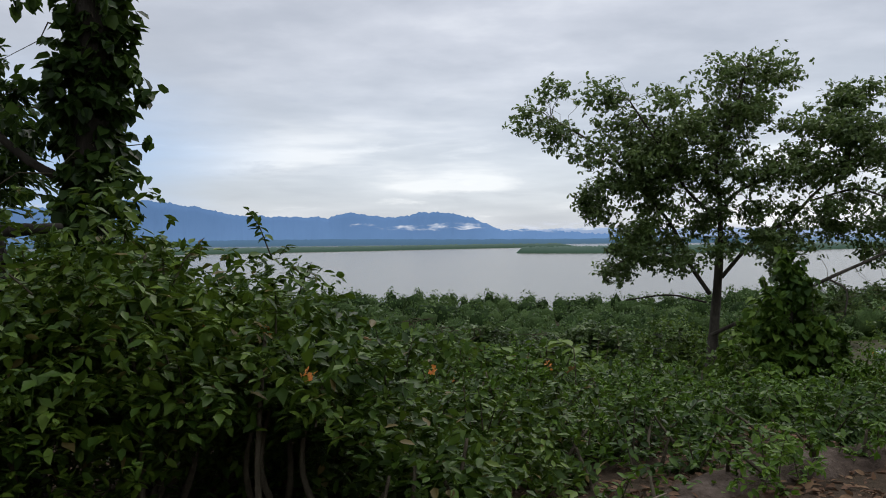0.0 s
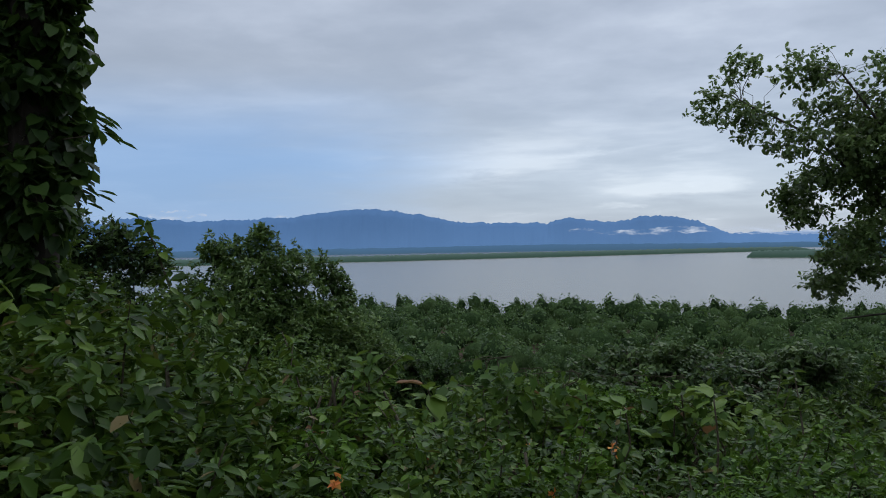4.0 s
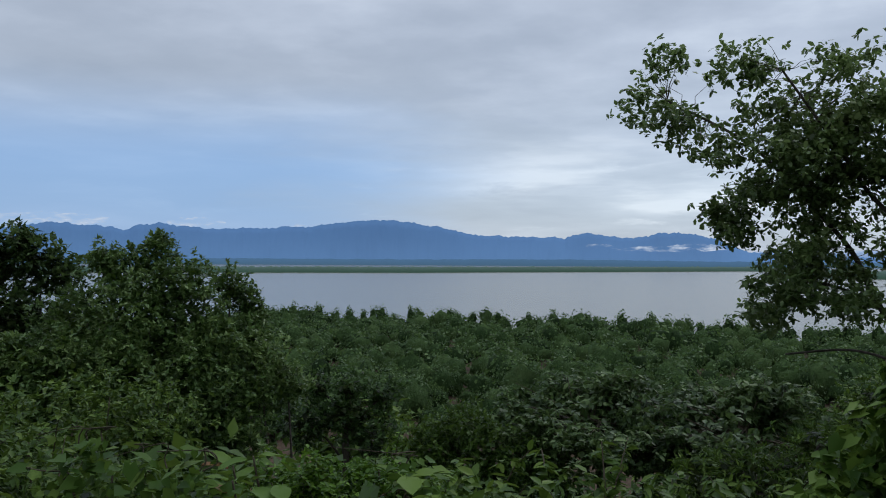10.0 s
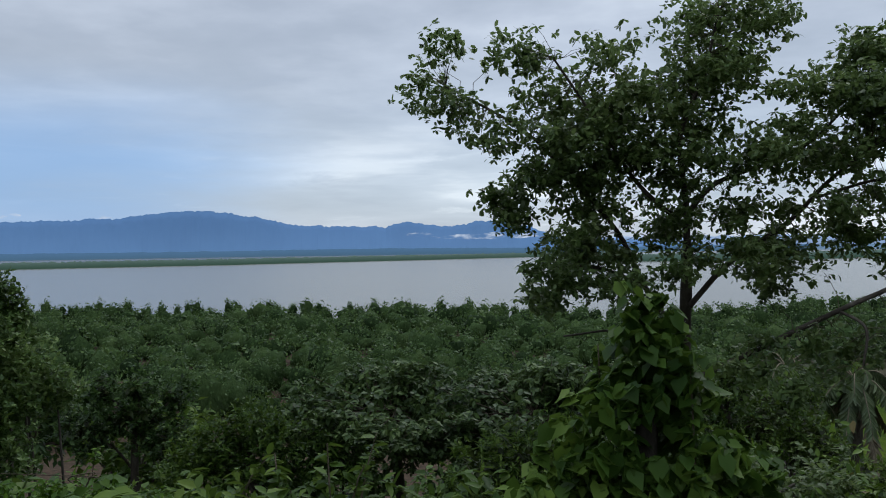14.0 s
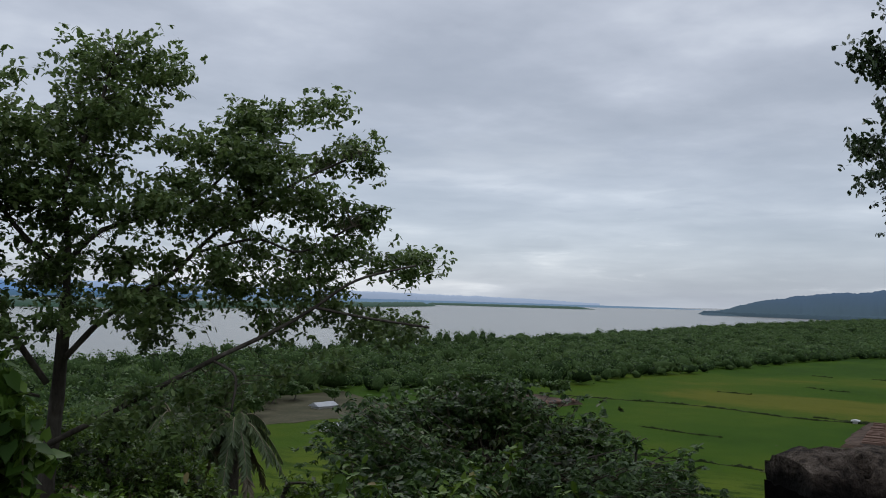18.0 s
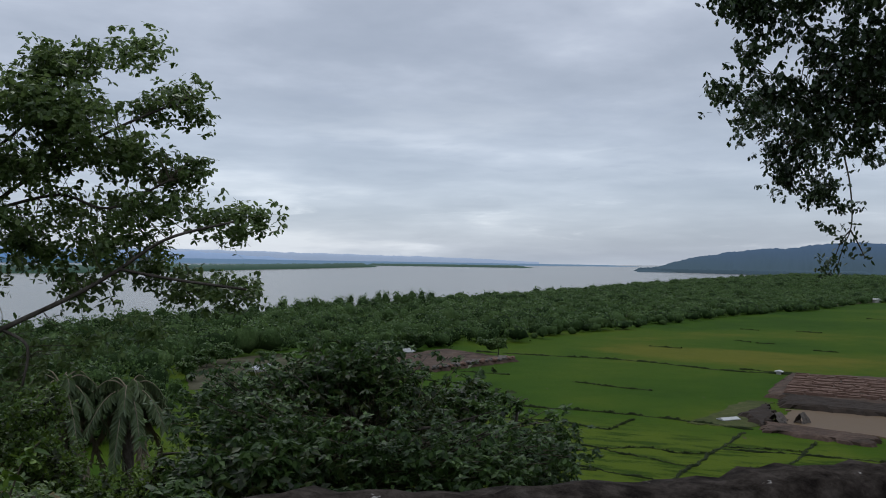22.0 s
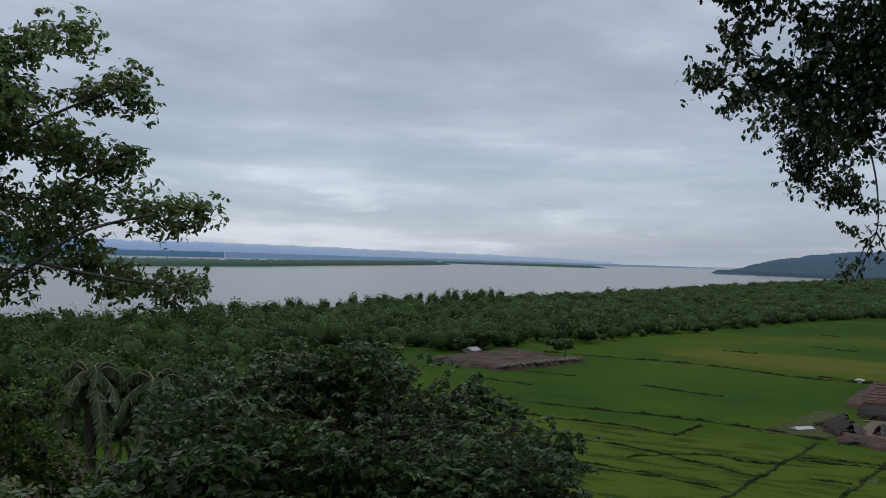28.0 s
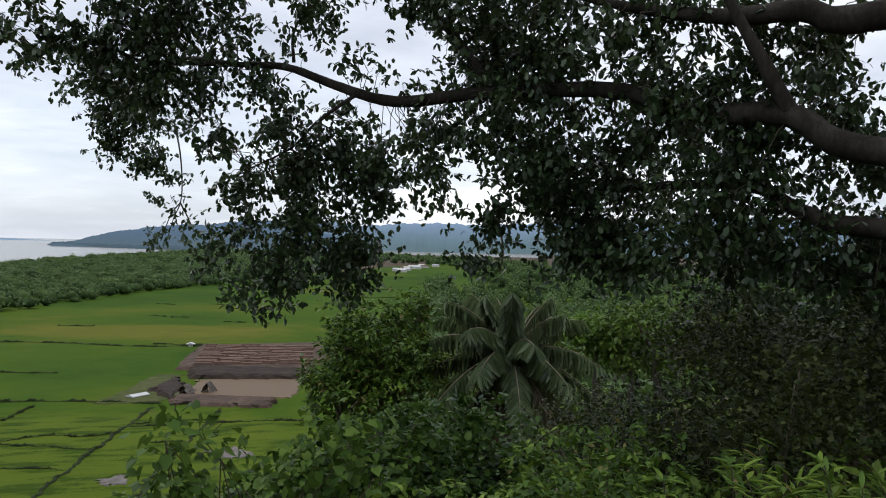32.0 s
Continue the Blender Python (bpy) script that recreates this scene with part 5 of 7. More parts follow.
shrub("undergrowth", "mixed green undergrowth below the terrace edge", "undergrowth",
      [(0.75, 5.0, 0.0, 0.3, 0.25, 0.22), (1.05, 5.25, 0.0, 0.3, 0.22, 0.2), (1.35, 5.35, 0.0, 0.28, 0.2, 0.18), (1.65, 5.5, 0.0, 0.3, 0.2, 0.18), (1.5, 6.1, 0.0, 0.5, 0.35, 0.25), (2.1, 6.3, 0.0, 0.5, 0.35, 0.25), (1.5, 5.5, 0.0, 0.5, 0.22, 0.16), (2.2, 5.75, 0.0, 0.5, 0.2, 0.18), (3.0, 5.95, 0.0, 0.6, 0.2, 0.16), (1.9, 6.5, -0.15, 0.8, 0.5, 0.40), (2.8, 6.9, -0.2, 0.9, 0.6, 0.45), (3.6, 6.9, -0.2, 0.8, 0.6, 0.45), (1.6, 7.6, -0.3, 1.0, 0.9, 0.55), (3.0, 8.3, -0.6, 1.2, 0.9, 0.7)],
      M["vine"], 0.075, 380, 43, 5, OVAL, 14, 0.25, "", 0, 0.3, 60)
shrub("vine_thicket", "dark mound of shrubs under a mat of climbers", "thicket",
      [(-0.25, 8.75, -0.15, 0.6, 0.5, 0.5), (0.3, 9.0, -0.2, 0.6, 0.5, 0.45), (-0.9, 8.5, -0.25, 0.6, 0.5, 0.5), (1.0, 9.5, -0.35, 0.8, 0.6, 0.5), (0.4, 9.9, -0.4, 1.0, 0.5, 0.45)],
      M["vine"], 0.085, 150, 44, 5, ROUND, 12, 0.45, "", 0, 0.45, 10)


shrub("sapling_clump", "yellow-green leafy saplings crowding the terrace edge", "saplings",
      [(-1.2, 7.41, 0.50, 0.3, 0.3, 0.26), (-1.06, 7.55, 0.50, 0.26, 0.26, 0.22), (-0.88, 7.68, 0.38, 0.28, 0.28, 0.22), (-0.72, 7.77, 0.25, 0.28, 0.28, 0.22), (-1.14, 7.4, 0.25, 0.4, 0.4, 0.3), (-0.94, 7.57, 0.15, 0.4, 0.4, 0.3), (-0.5, 7.85, 0.1, 0.3, 0.3, 0.24)],
      M["broad"], 0.10, 150, 144, 5, OVAL, 10, 0.35, "", 0, 0.4, 16)


def heart_vine(label, mound, leaf, number, seed, tendrils=8):
    """Heart-shaped leaves hung like shingles over a mound, with loose tendrils."""
    rng = np.random.default_rng(seed)
    t = thing("heart_leaved_vine", label, "vine", "heart-leaved vines")
    c = np.array(mound)
    k = rng.choice(len(c), number, p=c[:, 3] ** 2 / (c[:, 3] ** 2).sum())
    w = unit(rng.normal(size=(number, 3)) + (0, -0.3, 0.35))
    p = c[k, :3] + w * c[k, 3:] * rng.uniform(0.6, 1.12, (number, 1)) + rng.normal(size=(number, 3)) * 0.05
    way = unit(w * (0.9, 0.9, 0.3) + (0, 0, -0.45) + rng.normal(size=p.shape) * 0.6)
    tagged(leaves("foliage", p, way, unit(w * 0.6 + (0, 0, 0.9) + rng.normal(size=p.shape) * 0.35), leaf * (0.4 + 0.8 * rng.random(number) ** 1.5), M["heart"], t, HEART), kind="stuff")
    lines = []
    for i in range(tendrils):
        a = c[rng.integers(len(c))]
        q = a[:3] + (rng.normal() * a[3] * 0.5, 0, a[3] * 0.9)
        lines.append((smooth_line([q, q + (rng.normal() * 0.06, 0, 0.05), q + (rng.normal() * 0.12, -0.03, rng.uniform(0.05, 0.14)), q + (rng.normal() * 0.2, 0, rng.uniform(0.0, 0.12))], 5), 0.005, 0.0025))
    for i in range(14):
        a, b = c[rng.integers(len(c))], c[rng.integers(len(c))]
        g = np.array((a[0], a[1], float(slope_z(a[0], a[1]))))
        lines.append((smooth_line([g, (g + b[:3]) / 2 + rng.normal(size=3) * 0.08, b[:3]], 4), 0.012, 0.005))
    tubes("stem", lines, M["twig"], t, 4)


M["heart"] = leaf_material("heart_vine_leaf", (0.016, 0.040, 0.006), (0.05, 0.10, 0.014), (0.115, 0.18, 0.028), rough=0.5, through_light=0.3, gloss=0.12, patch=1.5)
heart_vine("dark green vine with heart-shaped leaves hanging over a mound",
           [(-0.32, 8.43, 0.42, 0.21), (-0.15, 8.52, 0.44, 0.2), (0.03, 8.59, 0.35, 0.21), (0.25, 8.67, 0.29, 0.19), (-0.23, 8.53, 0.18, 0.3), (0.07, 8.65, 0.1, 0.3), (-0.42, 8.33, 0.29, 0.17), (0.41, 8.7, 0.14, 0.21), (-0.1, 8.5, -0.15, 0.35)],
           0.10, 620, 145, 9)
heart_vine("vine with large rounded leaves over shrubs by the terrace",
           [(1.1, 9.6, 0.16, 0.2), (1.35, 9.5, 0.1, 0.22), (1.25, 9.45, -0.12, 0.3), (1.7, 9.6, -0.1, 0.25)],
           0.10, 220, 146, 3)
heart_vine("broad-leaved vine climbing over saplings by the wall's end",
           [(14.0, 7.72, -0.02, 0.24), (14.2, 7.55, 0.02, 0.18), (14.05, 7.6, -0.35, 0.3), (14.3, 7.4, -0.2, 0.22), (13.9, 7.75, -0.6, 0.36), (15.5, 7.05, -0.5, 0.4), (15.65, 6.76, -0.35, 0.32), (15.4, 7.2, -0.8, 0.45), (15.65, 6.55, -0.7, 0.4)],
           0.12, 700, 147, 5)
shrub("fern_vine", "bright green fine-leaved creeper over the thicket", "creeper",
      [(0.23, 9.9, 0.10, 0.3, 0.3, 0.17), (0.51, 10.05, 0.10, 0.3, 0.3, 0.18), (0.78, 10.15, 0.05, 0.3, 0.3, 0.18), (0.54, 9.95, -0.12, 0.5, 0.4, 0.27), (0.11, 9.77, -0.05, 0.3, 0.3, 0.2), (1.0, 10.2, -0.08, 0.35, 0.3, 0.2), (0.8, 9.9, -0.2, 0.5, 0.4, 0.3)],
      M["fern_vine"], 0.05, 700, 45, 6, OVAL, 4, 0.2, "", 0, 0.5, 40)
shrub("shrub", "green shrub with mixed leaves below the terrace", "shrub",
      [(-4.74, 9.13, 0.95, 0.6, 0.7, 0.55), (-4.2, 9.6, 0.6, 0.7, 0.7, 0.6), (-4.5, 9.2, 0.1, 1.0, 0.9, 0.8), (-3.6, 9.9, -0.2, 0.8, 0.8, 0.55), (-5.4, 8.7, 0.8, 1.0, 0.9, 0.9), (-3.0, 8.3, 0.05, 0.9, 0.8, 0.55), (-2.2, 8.0, 0.0, 0.8, 0.7, 0.5), (-3.4, 7.2, 0.35, 0.9, 0.8, 0.7), (-6.2, 8.0, 0.9, 1.2, 1.1, 1.0)],
      M["lantana"], 0.08, 300, 46, 5, OVAL, 16, 0.25, "", 6, 0.3, 80, True)
shrub("shrub", "green shrub with upright shoots on the slope", "shrub",
      [(1.6, 10.6, -0.75, 1.0, 0.9, 0.75), (2.6, 11.6, -1.0, 1.1, 1.0, 0.85), (0.6, 11.4, -0.9, 1.1, 1.0, 0.75), (3.6, 12.6, -1.2, 1.1, 1.0, 0.9)],
      M["slope"], 0.12, 170, 47, 5, OVAL, 10, 0.3, "", 0, 0.3, 60)
shrub("lantana_bush", "lantana bush with orange flowers beside the wall end", "bush",
      [(5.2, 8.2, 0.1, 0.8, 0.7, 0.62), (6.1, 8.7, 0.1, 0.9, 0.8, 0.6), (4.5, 7.6, -0.1, 0.7, 0.6, 0.5), (6.9, 8.4, -0.15, 0.9, 0.8, 0.6), (5.6, 9.4, -0.1, 1.0, 0.9, 0.7), (7.6, 9.6, -0.7, 1.0, 0.9, 0.75)],
      M["lantana"], 0.062, 540, 48, 5, OVAL, 20, 0.25, "", 16, 0.3, 110, False, 200)


def vine_column():
    """A leaning stump hidden under big-leaved climbers."""
    t = shrub("climber_column", "tall column of large-leaved climbers over a dead stump", "climber",
              [(4.05, 9.9, 0.50, 0.42, 0.45, 0.45), (4.0, 9.85, 0.0, 0.55, 0.55, 0.60), (3.95, 9.8, -0.7, 0.72, 0.7, 0.75), (4.4, 10.1, -0.8, 0.55, 0.6, 0.7), (4.1, 9.95, 0.92, 0.25, 0.25, 0.25), (4.13, 9.95, 1.2, 0.18, 0.18, 0.22), (3.5, 9.9, -0.5, 0.5, 0.5, 0.5), (4.7, 10.1, -0.4, 0.5, 0.5, 0.5), (3.6, 9.8, 0.1, 0.35, 0.35, 0.35), (4.5, 10.0, 0.3, 0.3, 0.3, 0.3)],
              M["heart"], 0.10, 360, 49, 5, HEART, 0, 0.6, "", 0, 0.5, 14)
    limb("stump", [(4.0, 9.9, -2.0), (4.02, 9.9, -0.4), (4.1, 9.94, 0.9)], 0.12, 0.05, M["darkbark"], t)


M["newleaf"] = leaf_material("young_red_leaf", (0.10, 0.045, 0.02), (0.17, 0.085, 0.035), (0.22, 0.13, 0.05), rough=0.5)


def broad_leaves():
    """Large single leaves that stand out of the thicket, each one a blade on its stalk."""
    rng = np.random.default_rng(50)
    spots = [(-1.07, 7.84, 0.72), (-0.67, 8.11, 0.52), (0.42, 8.75, 0.40), (1.38, 8.92, 0.34), (0.72, 8.75, 0.28), (-0.04, 9.55, 0.26), (0.91, 10.0, 0.16), (1.15, 9.44, 0.28), (0.17, 9.43, 0.36), (-1.25, 7.3, 0.5), (-0.6, 7.6, 0.3), (3.6, 9.3, 0.05), (4.1, 9.3, -0.1), (3.7, 9.3, -0.45), (4.4, 9.5, 0.2)]
    for x, y, z in spots:
        t = thing("broad_leaf_plant", "broad-leaved sapling with large drooping yellow-green leaves", "plant", "broad-leaved plants")
        g = float(slope_z(x, y))
        limb("stem", [(x, y + 0.1, min(g, z - 0.5)), (x + 0.03, y + 0.06, (g + z) / 2), (x, y, z)], 0.012, 0.006, M["twig"], t, 5)
        for k in range(8):
            a = rng.uniform(0, 2 * math.pi)
            size = rng.uniform(0.11, 0.22)
            way = Vector((math.cos(a), math.sin(a), rng.uniform(-0.5, 0.9))).normalized()
            side = way.cross(Vector((0, 0, 1))).normalized()
            nor = side.cross(way)
            base = Vector((x, y, z)) - Vector((0, 0, rng.uniform(0, 0.22)))
            v, f = [], []
            for i in range(7):
                s = i / 6
                half = 0.33 * math.sin(math.pi * min(1, s * 0.94 + 0.06)) ** 0.75
                fall = -0.35 * s * s
                for q in (-1, 0, 1):
                    pt = base + size * (way * (0.25 + s) + side * q * half + nor * (0.10 * abs(q) + fall + 0.03 * math.sin(s * 9 + k) * q))
                    v.append(tuple(pt))
            for i in range(6):
                for q in range(2):
                    f.append((i * 3 + q, i * 3 + q + 1, i * 3 + q + 4, i * 3 + q + 3))
            mesh_object("leaf", v, f, M["newleaf"] if k == 0 and x < 2 else M["broad"], t)


broad_leaves()


def bare_twigs():
    rng = np.random.default_rng(51)
    for a, b, c in (((-0.9, 2.6, 0.02), (-0.45, 2.75, 0.42), (-0.2, 2.7, 0.02)), ((-0.35, 2.9, 0.05), (0.0, 3.0, 0.3), (0.2, 3.05, 0.42)), ((0.1, 3.0, 0.0), (0.12, 3.0, 0.25), (0.1, 3.0, 0.36)), ((0.3, 3.3, 0.2), (0.6, 3.4, 0.34), (0.95, 3.6, 0.40)), ((-1.6, 2.7, 0.1), (-1.3, 2.7, 0.32), (-1.05, 2.65, 0.30)), ((-1.15, 2.6, 0.05), (-1.1, 2.6, 0.3), (-1.0, 2.62, 0.2))):
        t = thing("dead_twig", "bare grey dead twig leaning out of the bush", "twig", "dead twigs")
        limb("stick", [a, b, c], 0.009, 0.004, M["dead_twig"], t, 5, 0.1, 3)


bare_twigs()


# ---- the vine-hung trees at the start ----
M["creeper"] = leaf_material("creeper_leaf", (0.008, 0.020, 0.005), (0.030, 0.062, 0.012), (0.075, 0.125, 0.024), through_light=0.35)


def vine_tree():
    t = thing("vine_covered_tree", "tall slim tree trunk wrapped thickly in climbing vines", "tree")
    rng = np.random.default_rng(61)
    tr = limb("trunk", [(-2.95, 6.5, -0.2), (-2.98, 6.55, 1.6), (-2.9, 6.5, 3.4), (-2.95, 6.45, 5.5), (-2.9, 6.5, 8.5)], 0.18, 0.12, M["darkbark"], t, 10, 0.08, 2)
    blobs = [(-2.95 + rng.normal() * 0.05, 6.5 + rng.normal() * 0.05, z, 0.28 + 0.06 * math.sin(z * 3), 0.28, 0.40) for z in np.arange(0.9, 8.0, 0.35)]
    p, w = in_blobs(rng, blobs, 420, 0.55)
    blobs = [(-2.62, 6.35, 1.75, 0.28, 0.3, 0.35), (-2.5, 6.4, 2.6, 0.22, 0.25, 0.4), (-3.5, 6.5, 2.35, 0.45, 0.4, 0.35), (-4.0, 6.6, 2.75, 0.45, 0.4, 0.4), (-3.9, 6.4, 1.9, 0.5, 0.4, 0.35), (-4.4, 6.7, 3.6, 0.4, 0.4, 0.5), (-3.6, 6.6, 3.5, 0.3, 0.3, 0.3)]
    p2, w2 = in_blobs(rng, blobs, 24, 0.2)
    p, w = np.vstack([p, p2]), np.vstack([w, w2])
    pos, d, up, sz = sprigs(rng, p, w, 4, 0.1, 0.105, 0.8, 0.9)
    tagged(leaves("foliage", pos, d, up, sz, M["creeper"], t, ROUND), kind="stuff")
    limb("branch", [(-2.98, 6.55, 1.9), (-3.5, 6.5, 2.2), (-4.2, 6.6, 2.9)], 0.05, 0.02, M["darkbark"], t, 6)
    tubes("twig", twig_lines(rng, p[::14], tr, 0.012, 0.003), M["twig"], t)
    t.location = (0.22, 0, 0)
    side = [(-3.84, 7.07, 2.97, 0.27), (-3.98, 7.04, 2.49, 0.4), (-3.67, 7.24, 2.81, 0.22), (-3.79, 7.25, 2.14, 0.35), (-4.01, 7.08, 1.96, 0.35), (-3.65, 7.34, 2.37, 0.22), (-4.19, 6.82, 2.69, 0.45), (-4.06, 6.8, 3.24, 0.35), (-4.6, 6.6, 2.3, 0.5), (-4.3, 7.2, 1.5, 0.5)]
    bush = thing("leafy_tree", "leafy small tree standing close behind the vine-covered trunk", "tree")
    tr = limb("trunk", [(-4.1, 7.1, -0.3), (-4.1, 7.1, 1.2), (-3.95, 7.05, 2.8)], 0.06, 0.03, M["darkbark"], bush, 7)
    p, w = in_blobs(rng, [(a, b, c, r, r, r) for a, b, c, r in side], 230, 0.2)
    pos, d, up, sz = sprigs(rng, p, w, 5, 0.1, 0.085, 0.6, 0.9)
    tagged(leaves("crown", pos, d, up, sz, M["creeper"], bush, OVAL), kind="stuff")
    tubes("twig", twig_lines(rng, p[::30], tr, 0.012, 0.003), M["twig"], bush)
    t = thing("old_tree", "thick leaning tree trunk with pale flaking lichen bark", "tree")
    limb("trunk", [(-2.5, 4.75, -0.2), (-2.68, 4.8, 1.2), (-2.92, 4.85, 2.2), (-3.2, 4.9, 4.0), (-3.3, 5.0, 7.5)], 0.24, 0.15, M["lichen_bark"], t, 14, 0.10, 5)
    limb("branch", [(-3.0, 4.85, 1.35), (-2.75, 5.1, 1.55), (-2.5, 5.5, 1.6)], 0.07, 0.03, M["darkbark"], t, 7)
    # last three heaps are added out of view to cut skylight on the bush
    bl = [(-3.4, 4.7, 3.4, 0.35, 0.4, 0.4), (-3.2, 5.3, 7.2, 1.4, 1.4, 0.9), (-4.4, 4.6, 7.0, 1.3, 1.3, 0.9), (-3.7, 4.6, 2.3, 0.35, 0.3, 0.35), (-2.4, 1.2, 5.2, 1.7, 1.5, 0.8), (-1.2, -2.6, 3.3, 2.2, 1.5, 1.6), (-3.6, -1.0, 4.4, 2.0, 2.0, 1.3)]
    p, w = in_blobs(rng, bl, 60, 0.4)
    pos, d, up, sz = sprigs(rng, p, w, 5, 0.15, 0.13, 0.6)
    tagged(leaves("crown", pos, d, up, sz, M["dark"], t, ROUND), kind="stuff")


vine_tree()
vine_column()
shrub("fern_vine", "bright green fine-leaved creeper among the undergrowth", "creeper",
      [(0.5, 6.35, 0.30, 0.45, 0.4, 0.25), (1.6, 6.9, 0.12, 0.5, 0.4, 0.25), (2.7, 7.3, 0.1, 0.5, 0.45, 0.28), (3.4, 7.6, 0.0, 0.4, 0.4, 0.25), (1.0, 5.6, 0.1, 0.3, 0.25, 0.2), (-0.5, 5.6, 0.6, 0.4, 0.4, 0.2), (2.0, 8.0, 0.05, 0.5, 0.5, 0.3), (4.4, 8.4, 0.1, 0.4, 0.4, 0.25)],
      M["fern_vine"], 0.055, 420, 58, 6, OVAL, 6, 0.2, "", 0, 0.4, 50)
shrub("undergrowth", "tangled green undergrowth on the upper slope", "undergrowth",
      [(-4.4, 12.6, -0.9, 1.0, 0.8, 0.6), (-6.0, 13.6, -0.7, 1.1, 0.9, 0.7), (-3.0, 12.0, -0.9, 1.0, 0.8, 0.5), (2.5, 11.4, -1.0, 1.0, 0.8, 0.6), (-7.4, 12.6, -0.2, 1.0, 0.9, 0.7), (-2.0, 11.2, -0.7, 1.0, 0.8, 0.5), (4.8, 12.4, -1.4, 1.0, 0.9, 0.6), (-5.0, 15.0, -0.6, 1.2, 0.9, 0.6), (-3.6, 11.2, -0.6, 1.0, 0.8, 0.5), (-5.2, 12.0, -0.5, 1.0, 0.8, 0.6), (0.6, 10.6, -0.7, 0.9, 0.7, 0.5), (1.6, 12.2, -1.2, 1.0, 0.8, 0.6)],
      M["slope"], 0.11, 170, 59, 5, OVAL, 8, 0.3, "", 0, 0.3, 40, True)


def feather_tree():
    """Drooping compound fronds at the far left."""
    t = thing("feather_leaved_tree", "small tree with long drooping feathery compound leaves", "tree")
    rng = np.random.default_rng(62)
    x, y = -5.0, 8.5
    z = float(slope_z(x, y))
    limb("trunk", [(x, y, z - 0.2), (x + 0.1, y, 1.6), (x, y + 0.1, 2.95)], 0.08, 0.06, M["bark"], t)
    P, D, U, lines = [], [], [], []
    for k in range(38):
        a = rng.uniform(0, 2 * math.pi)
        s = np.array((x + rng.normal() * 0.2, y + rng.normal() * 0.2, rng.uniform(1.7, 2.95)))
        out = np.array((math.cos(a), math.sin(a), 0.45))
        pts = np.array([s + out * L * 0.75 + np.array((0, 0, -0.5 * L * L)) for L in np.linspace(0, 1, 9)])
        lines.append((pts, 0.015, 0.005))
        side = np.array((-math.sin(a), math.cos(a), 0))
        for q in pts[2:]:
            for sg in (-1, 1):
                for j in range(4):
                    P.append(q + rng.normal(size=3) * 0.05)
                    D.append(side * sg + out * 0.5 + np.array((0, 0, -0.45)) + rng.normal(size=3) * 0.12)
                    U.append((0, 0, 1))
    tubes("leaf_stalk", lines, M["twig"], t)
    tagged(leaves("leaflet", P, D, U, 0.24, M["creeper"], t, LANCE), kind="stuff")


feather_tree()


def slope_cover():
    """Low green growth all over the slope."""
    rng = np.random.default_rng(56)
    n = 27000
    d = np.where(np.arange(n) < 15000, rng.uniform(0, 1, n) ** 0.6 * 62, rng.uniform(0, 14, n)) + 0.6
    s = rng.uniform(-38, 60, n)
    s = np.where(np.arange(n) < 15000, s, s * 0.5 - 4)
    x, y = 5.5 + d * 0.45 + s * 0.89, 6.4 + d * 0.89 - s * 0.45
    z = slope_z(x, y) + rng.uniform(0.0, 0.55, n)
    p = np.repeat(np.stack([x, y, z], 1), 4, 0)
    k = len(p)
    size = np.where(np.arange(k) < 60000, 0.12 + 0.006 * np.repeat(d, 4), 0.2) * rng.uniform(0.7, 1.4, k)
    p = p + rng.normal(size=(k, 3)) * (0.2, 0.2, 0.1)
    tagged(leaves("undergrowth_cover", p, unit(rng.normal(size=(k, 3)) * (1, 1, 0.5) + (0, 0, 0.2)), unit(rng.normal(size=(k, 3)) * 0.4 + (0, 0, 1)), size, M["slope"], None, OVAL, simple=True), "low leafy green growth covering the hillside", "undergrowth", kind="stuff")


slope_cover()


# ---- trees on the slope ----
def slope_tree(x, y, top, radius, seed, mat="slope", leaf=0.17, density=40, label="leafy tree crown rising from the slope", per=5, squash=0.75, group="slope trees", shape=OVAL, name="slope_tree", lobes=9, droop=0.3, simple=True):
    rng = np.random.default_rng(seed)
    t = thing(name, label, "tree", group)
    z = float(slope_z(x, y))
    mid = top - radius * squash
    trunk = limb("trunk", [(x + rng.normal() * 0.3, y + rng.normal() * 0.3, z - 0.3), (x + rng.normal() * 0.15, y, (z + mid) / 2), (x, y, mid)], 0.05 * radius + 0.05, 0.03 * radius + 0.02, M["bark"], t, 7)
    blobs = [(x, y, mid, radius * 0.62, radius * 0.62, radius * squash * 0.7)]
    for k in range(lobes):
        a, e = k * 2.399 + rng.uniform(0, 0.6), rng.uniform(-0.35, 0.95)
        c = math.cos(e)
        blobs.append((x + radius * 0.62 * c * math.cos(a), y + radius * 0.62 * c * math.sin(a), mid + radius * squash * 0.62 * math.sin(e), radius * rng.uniform(0.28, 0.42), radius * rng.uniform(0.28, 0.42), radius * squash * rng.uniform(0.26, 0.42)))
    p, w = in_blobs(rng, blobs, density * 0.95, 0.45)
    k = gaps(p, leaf * 5)
    p, w = p[k], w[k]
    leaf = leaf * 1.13
    for k, b in enumerate(blobs[1:7]):
        limb("branch", [trunk[-1] - (0, 0, 0.25 * radius), (trunk[-1] + np.array(b[:3])) / 2 + rng.normal(size=3) * 0.1 * radius, b[:3]], 0.022 * radius + 0.015, 0.01 * radius, M["bark"], t, 5, 0.05, seed + k)
    pos, d, up, sz = sprigs(rng, p, w, per, leaf, leaf, droop)
    tagged(leaves("crown", pos, d, up, sz, M[mat], t, shape, simple), kind="stuff")
    return t


